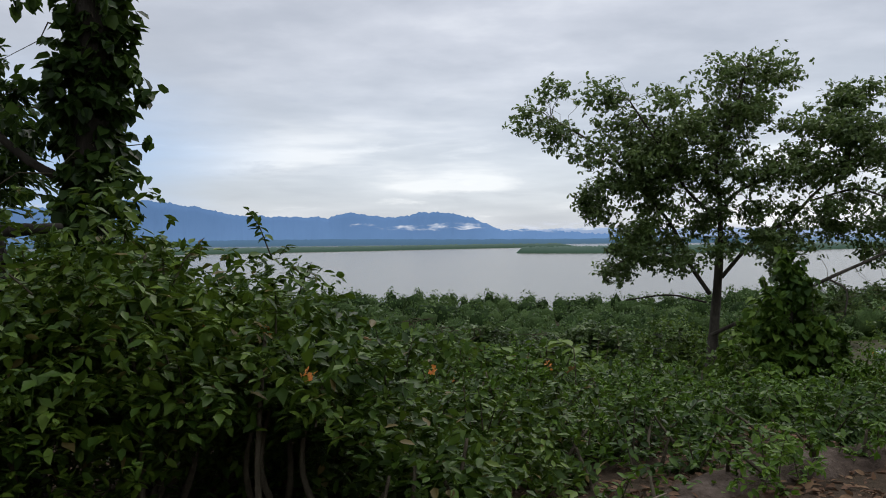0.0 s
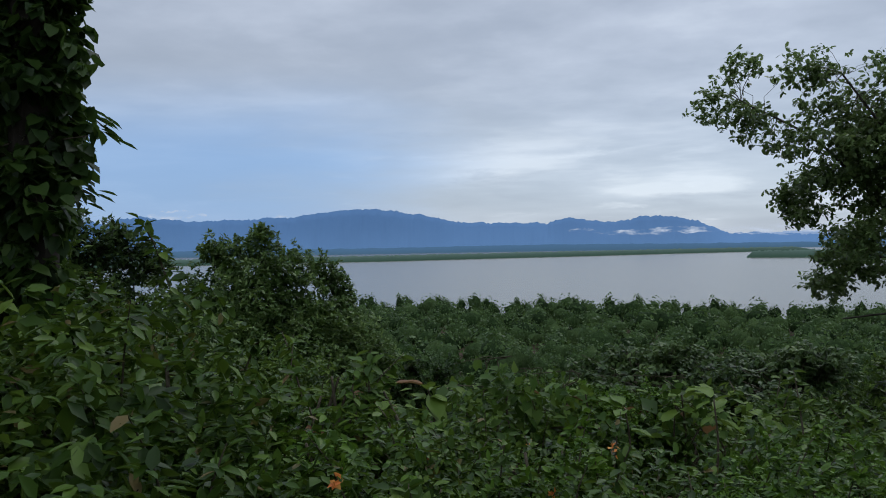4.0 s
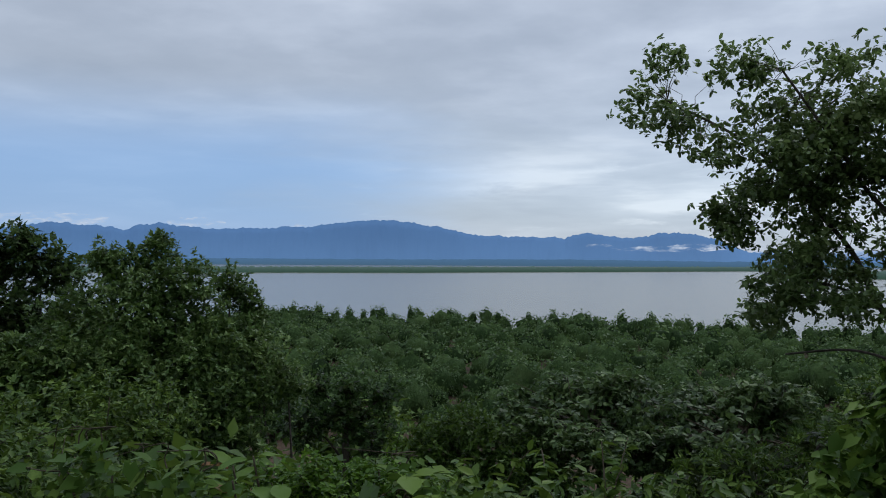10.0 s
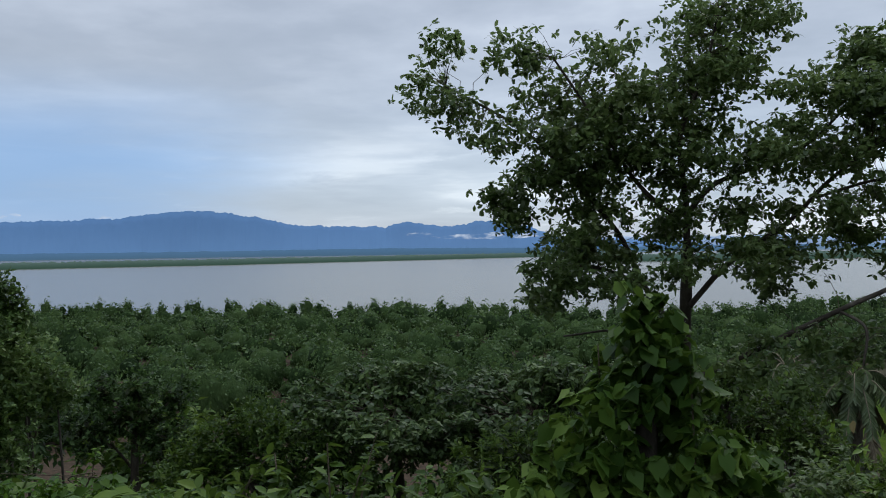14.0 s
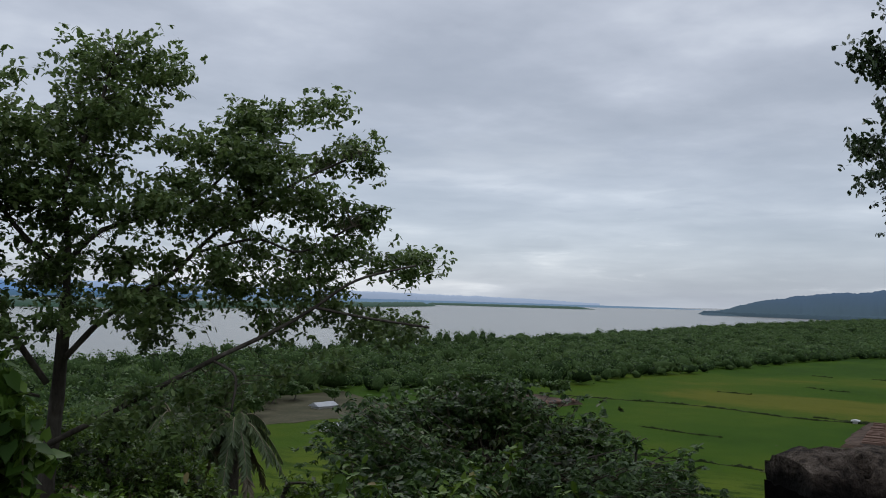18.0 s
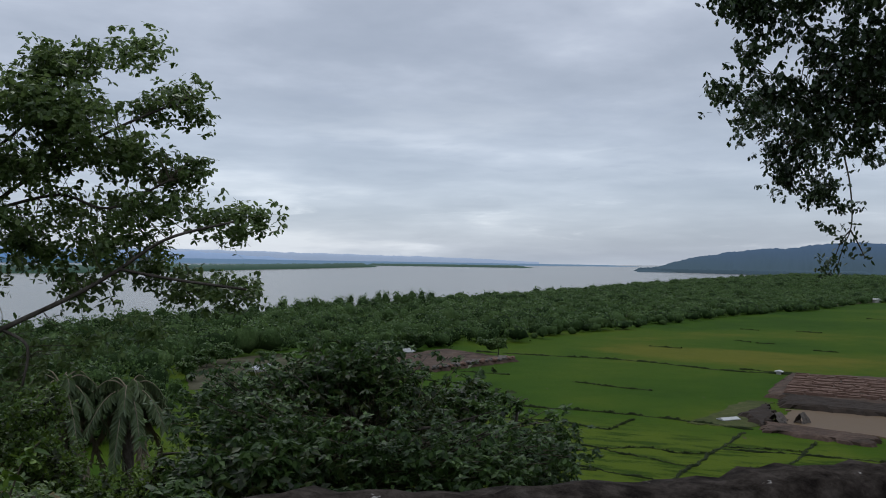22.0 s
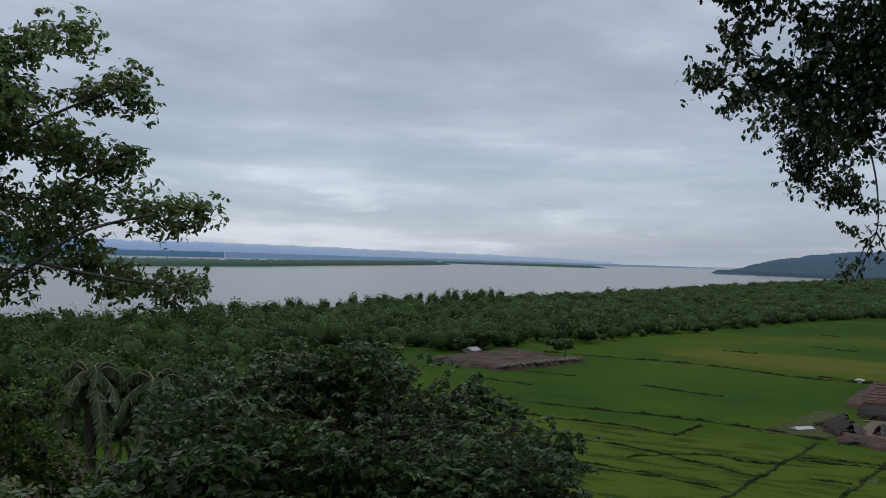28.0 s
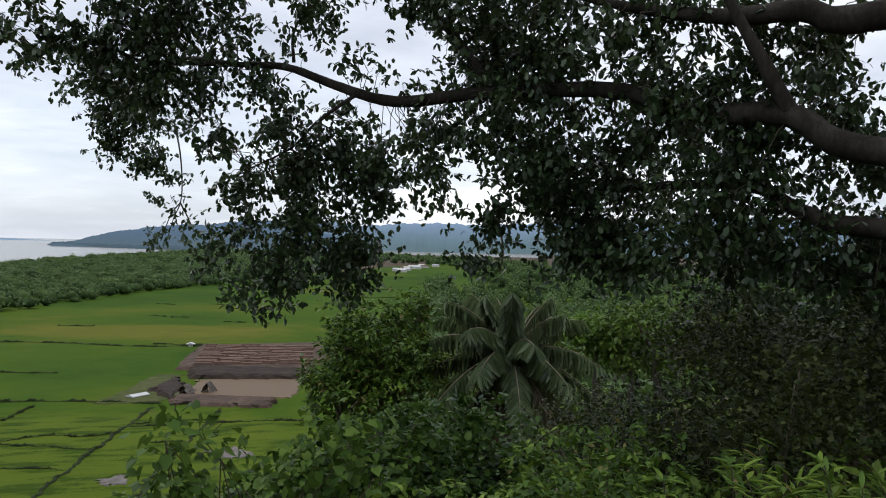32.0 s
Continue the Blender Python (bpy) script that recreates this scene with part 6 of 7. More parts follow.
def tier_tree(x, y, top, radius, seed, label, boughs=150, leaf=0.19, squash=0.62, mat="mid"):
    """A low broad tree whose leaves stand in flat rosettes along spreading boughs."""
    rng = np.random.default_rng(seed)
    t = thing("rosette_tree", label, "tree", "slope trees")
    z = float(slope_z(x, y))
    mid = top - radius * squash
    trunk = limb("trunk", [(x + 0.3, y - 0.1, z - 0.3), (x + 0.1, y, (z + mid) / 2), (x, y, mid)], 0.04 * radius + 0.05, 0.025 * radius + 0.02, M["treebark"], t, 8)
    P, lines = [], []
    for k in range(boughs):
        lobe = k % 13
        a, e = lobe * 2.399 + rng.normal() * 0.32, math.asin(min(0.98, max(-0.5, (lobe * 0.618 % 1) * 1.25 - 0.25 + rng.normal() * 0.16)))
        r = radius * (0.80 + 0.34 * (lobe * 0.377 % 1)) * rng.uniform(0.72, 1.08)
        tip = np.array((x + r * math.cos(e) * math.cos(a), y + r * math.cos(e) * math.sin(a), mid + r * squash * math.sin(e)))
        root = np.array((x, y, mid - radius * 0.2 + rng.uniform(-0.1, 0.3) * radius))
        bend = root + (tip - root) * 0.55 + np.array((0, 0, -0.03 * radius)) + rng.normal(size=3) * 0.05 * radius
        if k % 12 == 0:
            limb("bough", [root, bend, tip], 0.008 * radius + 0.012, 0.010, M["treebark"], t, 6, 0.05, seed + k)
        else:
            lines.append((smooth_line([root, bend, tip], 4), 0.022, 0.008))
        for s in (0.62, 0.74, 0.84, 0.92, 1.0):
            spot = bend + (tip - bend) * ((s - 0.55) / 0.45)
            for _ in range(2 if s < 1 else 3):
                P.append(spot + rng.normal(size=3) * (0.085 * radius, 0.085 * radius, 0.02 * radius))
    tubes("twig", lines, M["twig"], t, 3)
    P = np.array(P)
    per = 10
    n = len(P) * per
    ang = np.tile(np.arange(per) * 2 * np.pi / per, len(P)) + np.repeat(rng.uniform(0, 6.3, len(P)), per) + rng.normal(size=n) * 0.2
    tilt = np.repeat(rng.normal(size=(len(P), 3)) * 0.4, per, 0)
    d = np.stack([np.cos(ang), np.sin(ang), rng.uniform(-1.0, 0.15, n)], 1) + tilt * (0.5, 0.5, 1)
    tagged(leaves("crown", np.repeat(P, per, 0) + rng.normal(size=(n, 3)) * 0.02, d, tilt + (0, 0, 1.0), leaf * rng.uniform(0.65, 1.2, n), M[mat], t, ELLIPSE, True), kind="stuff")
    # inside a mid crown the leaves turn dark: inner shade put into colour
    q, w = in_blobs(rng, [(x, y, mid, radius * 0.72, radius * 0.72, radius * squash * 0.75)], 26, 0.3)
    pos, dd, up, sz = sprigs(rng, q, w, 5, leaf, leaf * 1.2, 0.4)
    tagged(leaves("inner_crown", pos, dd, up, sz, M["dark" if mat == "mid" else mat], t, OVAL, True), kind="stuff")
    return t


def lobed_tree(label, base, lobes, mat, leaf, density, seed, core="dark", shape=OVAL, per=7, group="slope trees"):
    """A tree whose crown is a heap of leafy lobes (x, y, z, radius), each carried by its own branch."""
    rng = np.random.default_rng(seed)
    t = thing("lobed_tree", label, "tree", group)
    x, y = base
    z = float(slope_z(x, y))
    mid = np.mean([q[:3] for q in lobes], 0)
    trunk = limb("trunk", [(x, y, z - 0.3), (x + 0.15, y, (z + mid[2]) / 2 - 0.3), (mid[0], mid[1], mid[2] - 0.2)], 0.17, 0.09, M["treebark"], t, 8)
    for k, q in enumerate(lobes):
        foot = trunk[-1 - k % 5] if np.hypot(q[0] - mid[0], q[1] - mid[1]) < 1.4 else np.array((q[0] + 0.1, q[1] + 0.2, float(slope_z(q[0] + 0.1, q[1] + 0.2)) - 0.1))
        limb("branch", [foot, (foot + np.array(q[:3])) / 2 + rng.normal(size=3) * 0.1, q[:3]], 0.045, 0.018, M["treebark"], t, 5, 0.05, seed + k)
    blobs = [(a, b, c, r, r, r * 0.92) for a, b, c, r in lobes]
    p, w = in_blobs(rng, blobs, density, 0.5)
    keep = gaps(p, leaf * 4) | (rng.random(len(p)) < 0.5)
    p, w = p[keep], unit(w[keep] + (0, 0, 0.45) + rng.normal(size=(keep.sum(), 3)) * 0.3)
    pos, d, up, sz = sprigs(rng, p, w, per, leaf * 0.8, leaf, -0.05, 0.8)
    tagged(leaves("crown", pos, d, up, sz, M[mat], t, shape, True), kind="stuff")
    # inner leaves take the core material, mostly dark, to paint the crown's inner shade
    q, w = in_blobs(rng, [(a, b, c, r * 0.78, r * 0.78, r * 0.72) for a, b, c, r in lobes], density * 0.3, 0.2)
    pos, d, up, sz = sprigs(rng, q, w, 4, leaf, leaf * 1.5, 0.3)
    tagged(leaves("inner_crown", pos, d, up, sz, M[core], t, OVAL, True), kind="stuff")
    return t


lobed_tree("broad round tree with small glossy leaves beside the river view", (-8.1, 20.6), [
    (-8.76, 21.22, 1.66, 0.57), (-9.29, 20.87, 1.21, 0.75), (-9.66, 20.61, 1.59, 0.44), (-8.06, 21.06, 0.95, 0.88), (-8.55, 20.35, 0.23, 1.1),
    (-10.02, 20.29, 0.24, 0.87), (-7.36, 21.26, -0.24, 0.98), (-7.48, 20.41, -0.96, 1.1), (-8.48, 19.54, -0.86, 1.17), (-9.66, 19.19, -0.73, 0.96),
    (-10.28, 18.71, -0.55, 0.75), (-10.7, 18.34, -0.58, 0.47), (-6.46, 21.87, -0.95, 0.83), (-5.94, 22.18, -1.25, 0.56), (-6.67, 20.95, -1.72, 0.86),
    (-7.68, 19.76, -1.84, 1.06), (-8.85, 19.02, -1.56, 0.96), (-7.55, 22.38, 0.98, 0.5), (-7.24, 22.64, 0.55, 0.48), (-7.03, 22.72, 0.21, 0.34),
    (-7.09, 22.43, -0.28, 0.66), (-8.64, 21.29, 2.02, 0.25), (-8.0, 19.8, -2.5, 1.41), (-6.84, 20.67, -2.8, 1.17), (-10.0, 18.4, -1.7, 0.9)],
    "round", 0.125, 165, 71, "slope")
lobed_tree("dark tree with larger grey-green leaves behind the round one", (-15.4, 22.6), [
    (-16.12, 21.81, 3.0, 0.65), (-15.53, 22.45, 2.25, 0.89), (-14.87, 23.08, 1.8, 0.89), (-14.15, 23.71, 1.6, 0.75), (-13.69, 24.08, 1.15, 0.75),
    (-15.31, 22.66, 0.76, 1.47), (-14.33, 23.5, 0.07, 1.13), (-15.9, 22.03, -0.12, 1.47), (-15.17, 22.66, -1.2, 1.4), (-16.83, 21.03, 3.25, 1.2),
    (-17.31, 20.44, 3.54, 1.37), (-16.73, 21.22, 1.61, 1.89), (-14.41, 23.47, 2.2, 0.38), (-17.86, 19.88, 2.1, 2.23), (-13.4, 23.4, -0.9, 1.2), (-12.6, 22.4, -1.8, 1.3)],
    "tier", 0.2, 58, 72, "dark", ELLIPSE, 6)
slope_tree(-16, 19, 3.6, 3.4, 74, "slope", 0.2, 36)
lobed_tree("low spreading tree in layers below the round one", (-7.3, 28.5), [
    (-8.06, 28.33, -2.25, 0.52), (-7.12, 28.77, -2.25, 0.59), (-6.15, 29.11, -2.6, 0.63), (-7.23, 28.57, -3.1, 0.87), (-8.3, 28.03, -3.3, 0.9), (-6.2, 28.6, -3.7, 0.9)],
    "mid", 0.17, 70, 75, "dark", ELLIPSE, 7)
lobed_tree("olive-green bushy tree with fine leaves on the slope", (-1.9, 22.4), [
    (-2.58, 22.34, -2.35, 0.75), (-1.9, 22.61, -2.1, 0.68), (-3.01, 22.11, -2.7, 0.62), (-1.29, 22.68, -2.55, 0.75), (-2.19, 22.31, -3.04, 1.0),
    (-0.8, 22.69, -3.0, 0.87), (-3.3, 21.85, -3.27, 0.75), (-0.12, 22.9, -2.8, 0.75)],
    "slope", 0.12, 110, 80, "slope")
slope_tree(-3.5, 17.5, -2.1, 1.8, 76, "slope", 0.14, 46)
slope_tree(-0.5, 17.0, -2.4, 1.8, 77, "slope", 0.14, 46)
tier_tree(0.8, 24.7, -0.8, 2.6, 78, "flat-topped tree with grey-green leaves on the slope", 150, 0.17, 0.6, "tier")
tier_tree(4.0, 24.2, -0.75, 2.6, 79, "flat-topped tree with grey-green leaves on the slope", 150, 0.17, 0.6, "tier")
slope_tree(1.8, 19.0, -2.3, 1.8, 81, "slope", 0.14, 46)
lobed_tree("sapling thicket with pale upright shoots on the slope", (3.7, 17.5), [
    (3.53, 17.46, -1.4, 0.51), (4.09, 17.46, -1.3, 0.51), (4.56, 17.5, -0.95, 0.45), (2.95, 17.42, -1.6, 0.51), (4.01, 17.36, -1.75, 0.68), (3.24, 17.35, -1.9, 0.51)],
    "slope", 0.13, 80, 181, "dark", LANCE)
slope_tree(8.5, 23.0, -1.9, 2.4, 82, "tree", 0.16, 50)
slope_tree(5.6, 16.0, -1.6, 1.6, 83, "slope", 0.14, 46)
slope_tree(-5.8, 16.2, -1.6, 1.6, 156, "slope", 0.13, 60)
slope_tree(-4.2, 13.2, -1.2, 1.3, 84, "slope", 0.12, 50)
slope_tree(9.2, 14.6, -1.6, 1.7, 86, "slope", 0.14, 46)
slope_tree(2.0, 14.5, -1.7, 1.5, 87, "slope", 0.13, 46)
slope_tree(-1.6, 13.0, -1.2, 1.4, 88, "slope", 0.13, 46)
rng = np.random.default_rng(90)
for i, (x, y, top, r) in enumerate(((-9, 33, -3.0, 3.2), (-3, 34, -4.2, 3.2), (3, 36, -4.6, 3.2), (9, 33, -3.9, 3.0), (-15, 36, -2.5, 3.4), (-21, 30, 0.5, 4.0), (14, 31, -4.4, 2.8), (-6, 47, -8.5, 3.6), (2, 48, -8.8, 3.6), (10, 46, -8.0, 3.4), (-14, 50, -7.5, 3.8), (-24, 46, -5, 4.2), (8, 60, -14.5, 3.6), (0, 62, -15, 3.8), (-10, 64, -15, 4.0), (-22, 62, -13, 4.2), (18, 56, -15.0, 3.2), (-34, 50, -5, 4.5), (-2, 78, -22, 4), (8, 80, -23, 4), (-14, 82, -22, 4.4), (20, 76, -23, 3.6), (-30, 80, -19, 4.6), (28, 70, -22.5, 3.4), (34, 52, -16, 3.0))):
    slope_tree(x, y, top, r, 100 + i, ("slope", "mid", "slope")[i % 3], 0.36, 11, simple=True)


lobed_tree("dull green thicket of small trees down the slope", (9.4, 28.0), [
    (8.76, 28.34, -2.6, 1.2), (10.08, 27.91, -3.1, 1.1), (7.6, 28.67, -2.1, 1.1), (11.15, 27.5, -3.5, 0.97), (7.12, 28.57, -3.1, 1.4), (9.42, 28.27, -2.1, 0.6), (10.76, 27.86, -2.3, 0.6)],
    "slope", 0.15, 60, 182, "dark")
lobed_tree("low mixed trees half hiding the palms", (13.2, 28.6), [
    (11.74, 29.64, -2.37, 0.79), (11.22, 29.6, -3.55, 1.05), (11.96, 29.13, -4.47, 1.05), (13.15, 28.56, -4.86, 0.96), (14.34, 28.08, -4.61, 0.96), (15.34, 27.64, -4.37, 0.96), (16.14, 27.53, -2.9, 0.61), (16.7, 27.3, -2.38, 0.79), (17.14, 26.84, -3.27, 1.22), (16.18, 27.26, -3.98, 1.05)],
    "slope", 0.15, 60, 183, "dark")
# ---- the spreading tree over the river ----

def spread_tree():
    t = thing("spreading_tree", "spreading tree with long bare limbs and whorled leaves", "tree")
    rng = np.random.default_rng(64)
    base = (6.15, 19.6, float(slope_z(6.15, 19.6)) - 0.3)
    sk = [limb("trunk", [base, (6.2, 19.55, -1.9), (6.3, 19.5, -0.4), (6.29, 19.05, 1.35)], 0.16, 0.085, M["treebark"], t, 10)]
    for line, r0 in (
        ([(6.12, 19.29, 0.19), (5.62, 19.28, 0.95), (5.22, 19.24, 1.80), (4.45, 19.22, 2.71), (3.70, 19.17, 3.50), (2.45, 18.95, 4.21)], 0.075),
        ([(6.29, 19.05, 1.35), (6.28, 19.05, 2.29), (6.19, 18.97, 3.31), (6.52, 18.79, 4.23), (6.77, 18.73, 5.26)], 0.085),
        ([(6.24, 19.06, 1.91), (5.54, 18.99, 2.54), (4.95, 18.87, 3.43), (4.20, 18.84, 4.57)], 0.06),
        ([(6.31, 19.04, 2.10), (6.85, 19.22, 2.60), (7.76, 19.27, 2.92), (8.46, 19.24, 3.34), (9.41, 19.07, 4.45)], 0.06),
        ([(6.31, 19.04, 0.59), (6.94, 19.10, 1.26), (7.90, 19.02, 1.95), (8.55, 18.89, 2.63), (9.73, 18.59, 3.51), (10.88, 18.08, 4.16)], 0.07),
        ([(6.12, 19.19, -0.74), (7.13, 18.63, -0.11), (8.21, 17.94, 0.59), (9.04, 17.48, 1.07), (9.56, 17.22, 1.43), (10.12, 16.90, 1.87), (10.91, 16.40, 2.13)], 0.065),
        ([(8.21, 17.94, 0.59), (8.46, 17.63, 0.36), (8.39, 17.55, -0.16)], 0.035),
        ([(9.56, 17.22, 1.43), (10.16, 16.65, 1.29), (10.93, 16.02, 1.16)], 0.035),
        ([(8.25, 18.89, 2.29), (9.07, 18.45, 2.53), (9.68, 18.05, 2.34), (10.44, 17.64, 2.79)], 0.035),
        ([(5.62, 19.28, 0.95), (4.80, 19.59, 1.22), (3.96, 19.76, 0.82)], 0.04),
        ([(6.01, 19.21, 0.01), (5.33, 19.83, 0.14), (4.39, 20.23, 0.00)], 0.035),
    ):
        sk.append(limb("limb", line, r0 * 0.72, 0.018, M["treebark"], t, 7))
    anchors = np.vstack(sk[0:1] + sk[1:])
    west = [
        (2.01, 19.11, 4.31, 0.51),
        (2.62, 19.15, 3.90, 0.60),
        (2.43, 19.14, 4.79, 0.42),
        (3.67, 19.17, 4.70, 0.60),
        (4.23, 19.14, 4.08, 0.74),
        (3.34, 19.17, 3.40, 0.51),
        (3.71, 19.17, 2.68, 0.56),
        (3.45, 19.17, 2.26, 0.42),
        (4.25, 19.14, 3.16, 0.70),
        (4.96, 19.07, 4.57, 0.51),
        (5.34, 19.02, 3.84, 0.74),
        (5.08, 19.06, 3.00, 0.74),
        (4.73, 19.10, 2.24, 0.70),
        (4.20, 19.14, 1.13, 0.51),
        (4.74, 19.10, 1.60, 0.65),
        (5.21, 19.04, 0.96, 0.51),
        (4.12, 19.15, 0.76, 0.32),
        (4.61, 19.11, 3.63, 0.56),
    ]
    east = [
        (6.68, 19.16, 5.27, 0.72),
        (7.07, 19.06, 4.51, 0.67),
        (7.60, 18.90, 5.12, 0.38),
        (6.14, 19.28, 4.21, 0.72),
        (6.62, 19.18, 3.54, 0.67),
        (5.98, 19.32, 3.06, 0.57),
        (6.19, 19.27, 1.82, 0.67),
        (7.03, 19.07, 1.55, 0.62),
        (7.11, 19.05, 2.12, 0.48),
        (8.20, 19.12, 3.90, 0.69),
        (9.08, 18.78, 4.57, 0.59),
        (10.07, 18.30, 4.86, 0.47),
        (10.85, 17.86, 4.21, 0.49),
        (9.01, 18.81, 3.60, 0.74),
        (10.09, 18.29, 3.21, 0.64),
        (10.64, 17.99, 2.92, 0.44),
        (8.66, 18.95, 3.03, 0.39),
        (8.68, 18.94, 1.87, 0.64),
        (9.79, 18.45, 1.88, 0.74),
        (11.24, 17.62, 2.18, 0.54),
        (11.66, 17.34, 2.09, 0.34),
        (10.51, 18.07, 1.43, 0.44),
        (10.89, 17.84, 1.07, 0.54),
        (11.73, 17.29, 1.06, 0.44),
        (9.30, 18.68, 1.21, 0.54),
        (7.67, 18.88, 0.90, 0.38),
        (10.26, 18.20, 2.36, 0.49),
    ]
    middle = [
        (4.48, 19.80, 2.85, 0.68),
        (5.36, 19.58, 3.74, 0.82),
        (6.55, 19.21, 4.33, 0.82),
        (7.24, 18.97, 5.18, 0.68),
        (6.19, 19.33, 2.67, 0.82),
        (7.45, 18.88, 3.01, 0.82),
        (4.60, 19.77, 1.51, 0.68),
        (7.77, 18.75, 1.48, 0.75),
        (8.30, 18.52, 2.97, 0.75),
        (3.96, 19.91, 0.72, 0.44),
        (9.01, 18.19, 3.91, 0.75),
    ]
    layers = [
        (9.05, 19.30, 4.57, 0.50),
        (9.75, 19.05, 4.82, 0.43),
        (10.38, 18.79, 4.97, 0.32),
        (9.36, 19.19, 3.87, 0.57),
        (10.54, 18.71, 4.05, 0.36),
        (11.11, 18.44, 4.37, 0.36),
        (11.19, 18.40, 3.90, 0.29),
        (9.20, 19.24, 3.14, 0.57),
        (10.14, 18.89, 3.28, 0.50),
        (10.79, 18.60, 3.03, 0.39),
        (9.36, 19.19, 2.43, 0.50),
        (10.30, 18.82, 2.54, 0.43),
        (11.19, 18.40, 2.47, 0.36),
        (11.92, 18.00, 2.29, 0.36),
        (9.05, 19.30, 1.70, 0.50),
        (9.99, 18.95, 1.71, 0.43),
        (10.55, 18.71, 1.61, 0.32),
        (10.95, 18.52, 1.24, 0.29),
        (11.76, 18.09, 1.13, 0.36),
        (12.25, 17.81, 1.13, 0.29),
    ]
    front = [
        (3.87, 18.51, 2.72, 0.37), (4.20, 18.42, 3.34, 0.36), (4.65, 18.46, 2.65, 0.36), (3.54, 18.56, 2.06, 0.36), (5.10, 18.44, 2.05, 0.37), (4.41, 18.52, 1.77, 0.40), (5.60, 18.29, 3.03, 0.36),
        (5.98, 18.29, 2.07, 0.36), (5.29, 18.42, 1.43, 0.36), (6.55, 18.10, 2.87, 0.34), (6.84, 18.08, 2.08, 0.30), (7.31, 17.88, 2.88, 0.30), (7.67, 17.81, 2.14, 0.27), (8.15, 17.63, 2.19, 0.27),
        (4.60, 18.50, 1.07, 0.40), (3.90, 18.55, 1.23, 0.36), (6.42, 18.19, 1.36, 0.36), (7.11, 18.00, 1.20, 0.32), (7.62, 17.72, 3.31, 0.34), (3.19, 18.54, 2.44, 0.32), (4.88, 18.33, 3.53, 0.36),
        (6.09, 18.11, 3.64, 0.36), (6.57, 17.90, 4.16, 0.32), (5.38, 18.18, 3.97, 0.32), (7.66, 17.61, 3.90, 0.27), (5.12, 18.43, 0.99, 0.40), (5.82, 18.32, 1.17, 0.36),
    ]
    low = [(7.22, 18.18, 0.07, 0.36), (7.84, 17.99, 0.15, 0.3), (8.39, 17.77, -0.03, 0.36), (8.86, 17.60, 0.14, 0.36), (9.33, 17.42, 0.40, 0.34), (6.85, 18.24, -0.24, 0.38), (8.55, 17.77, 0.49, 0.26), (9.88, 17.15, 0.58, 0.34), (7.99, 17.88, -0.31, 0.36), (7.4, 18.0, -0.45, 0.34)]
    blobs = west + east + middle + layers + front + low
    blobs = [(x, y + rng.uniform(-0.7, 0.7), z, r, r * 1.5, r * 0.72) for x, y, z, r in blobs]
    p, w = in_blobs(rng, blobs, 128, 0.12)
    p = p[gaps(p, 0.5) | (rng.random(len(p)) < 0.16)]
    tubes("twig", twig_lines(rng, p[::5], anchors, 0.010, 0.003, 0.06, 0.8), M["twig"], t, 3)
    w = unit(rng.normal(size=p.shape) * (0.8, 0.8, 0.3) + (0, 0, 0.15))
    pos, d, up, sz = sprigs(rng, p, w, 7, 0.2, 0.115, 0.4, 0.8)
    tagged(leaves("crown", pos, d, up, sz, M["tree"], t, OVAL, "blunt"), kind="stuff")


spread_tree()


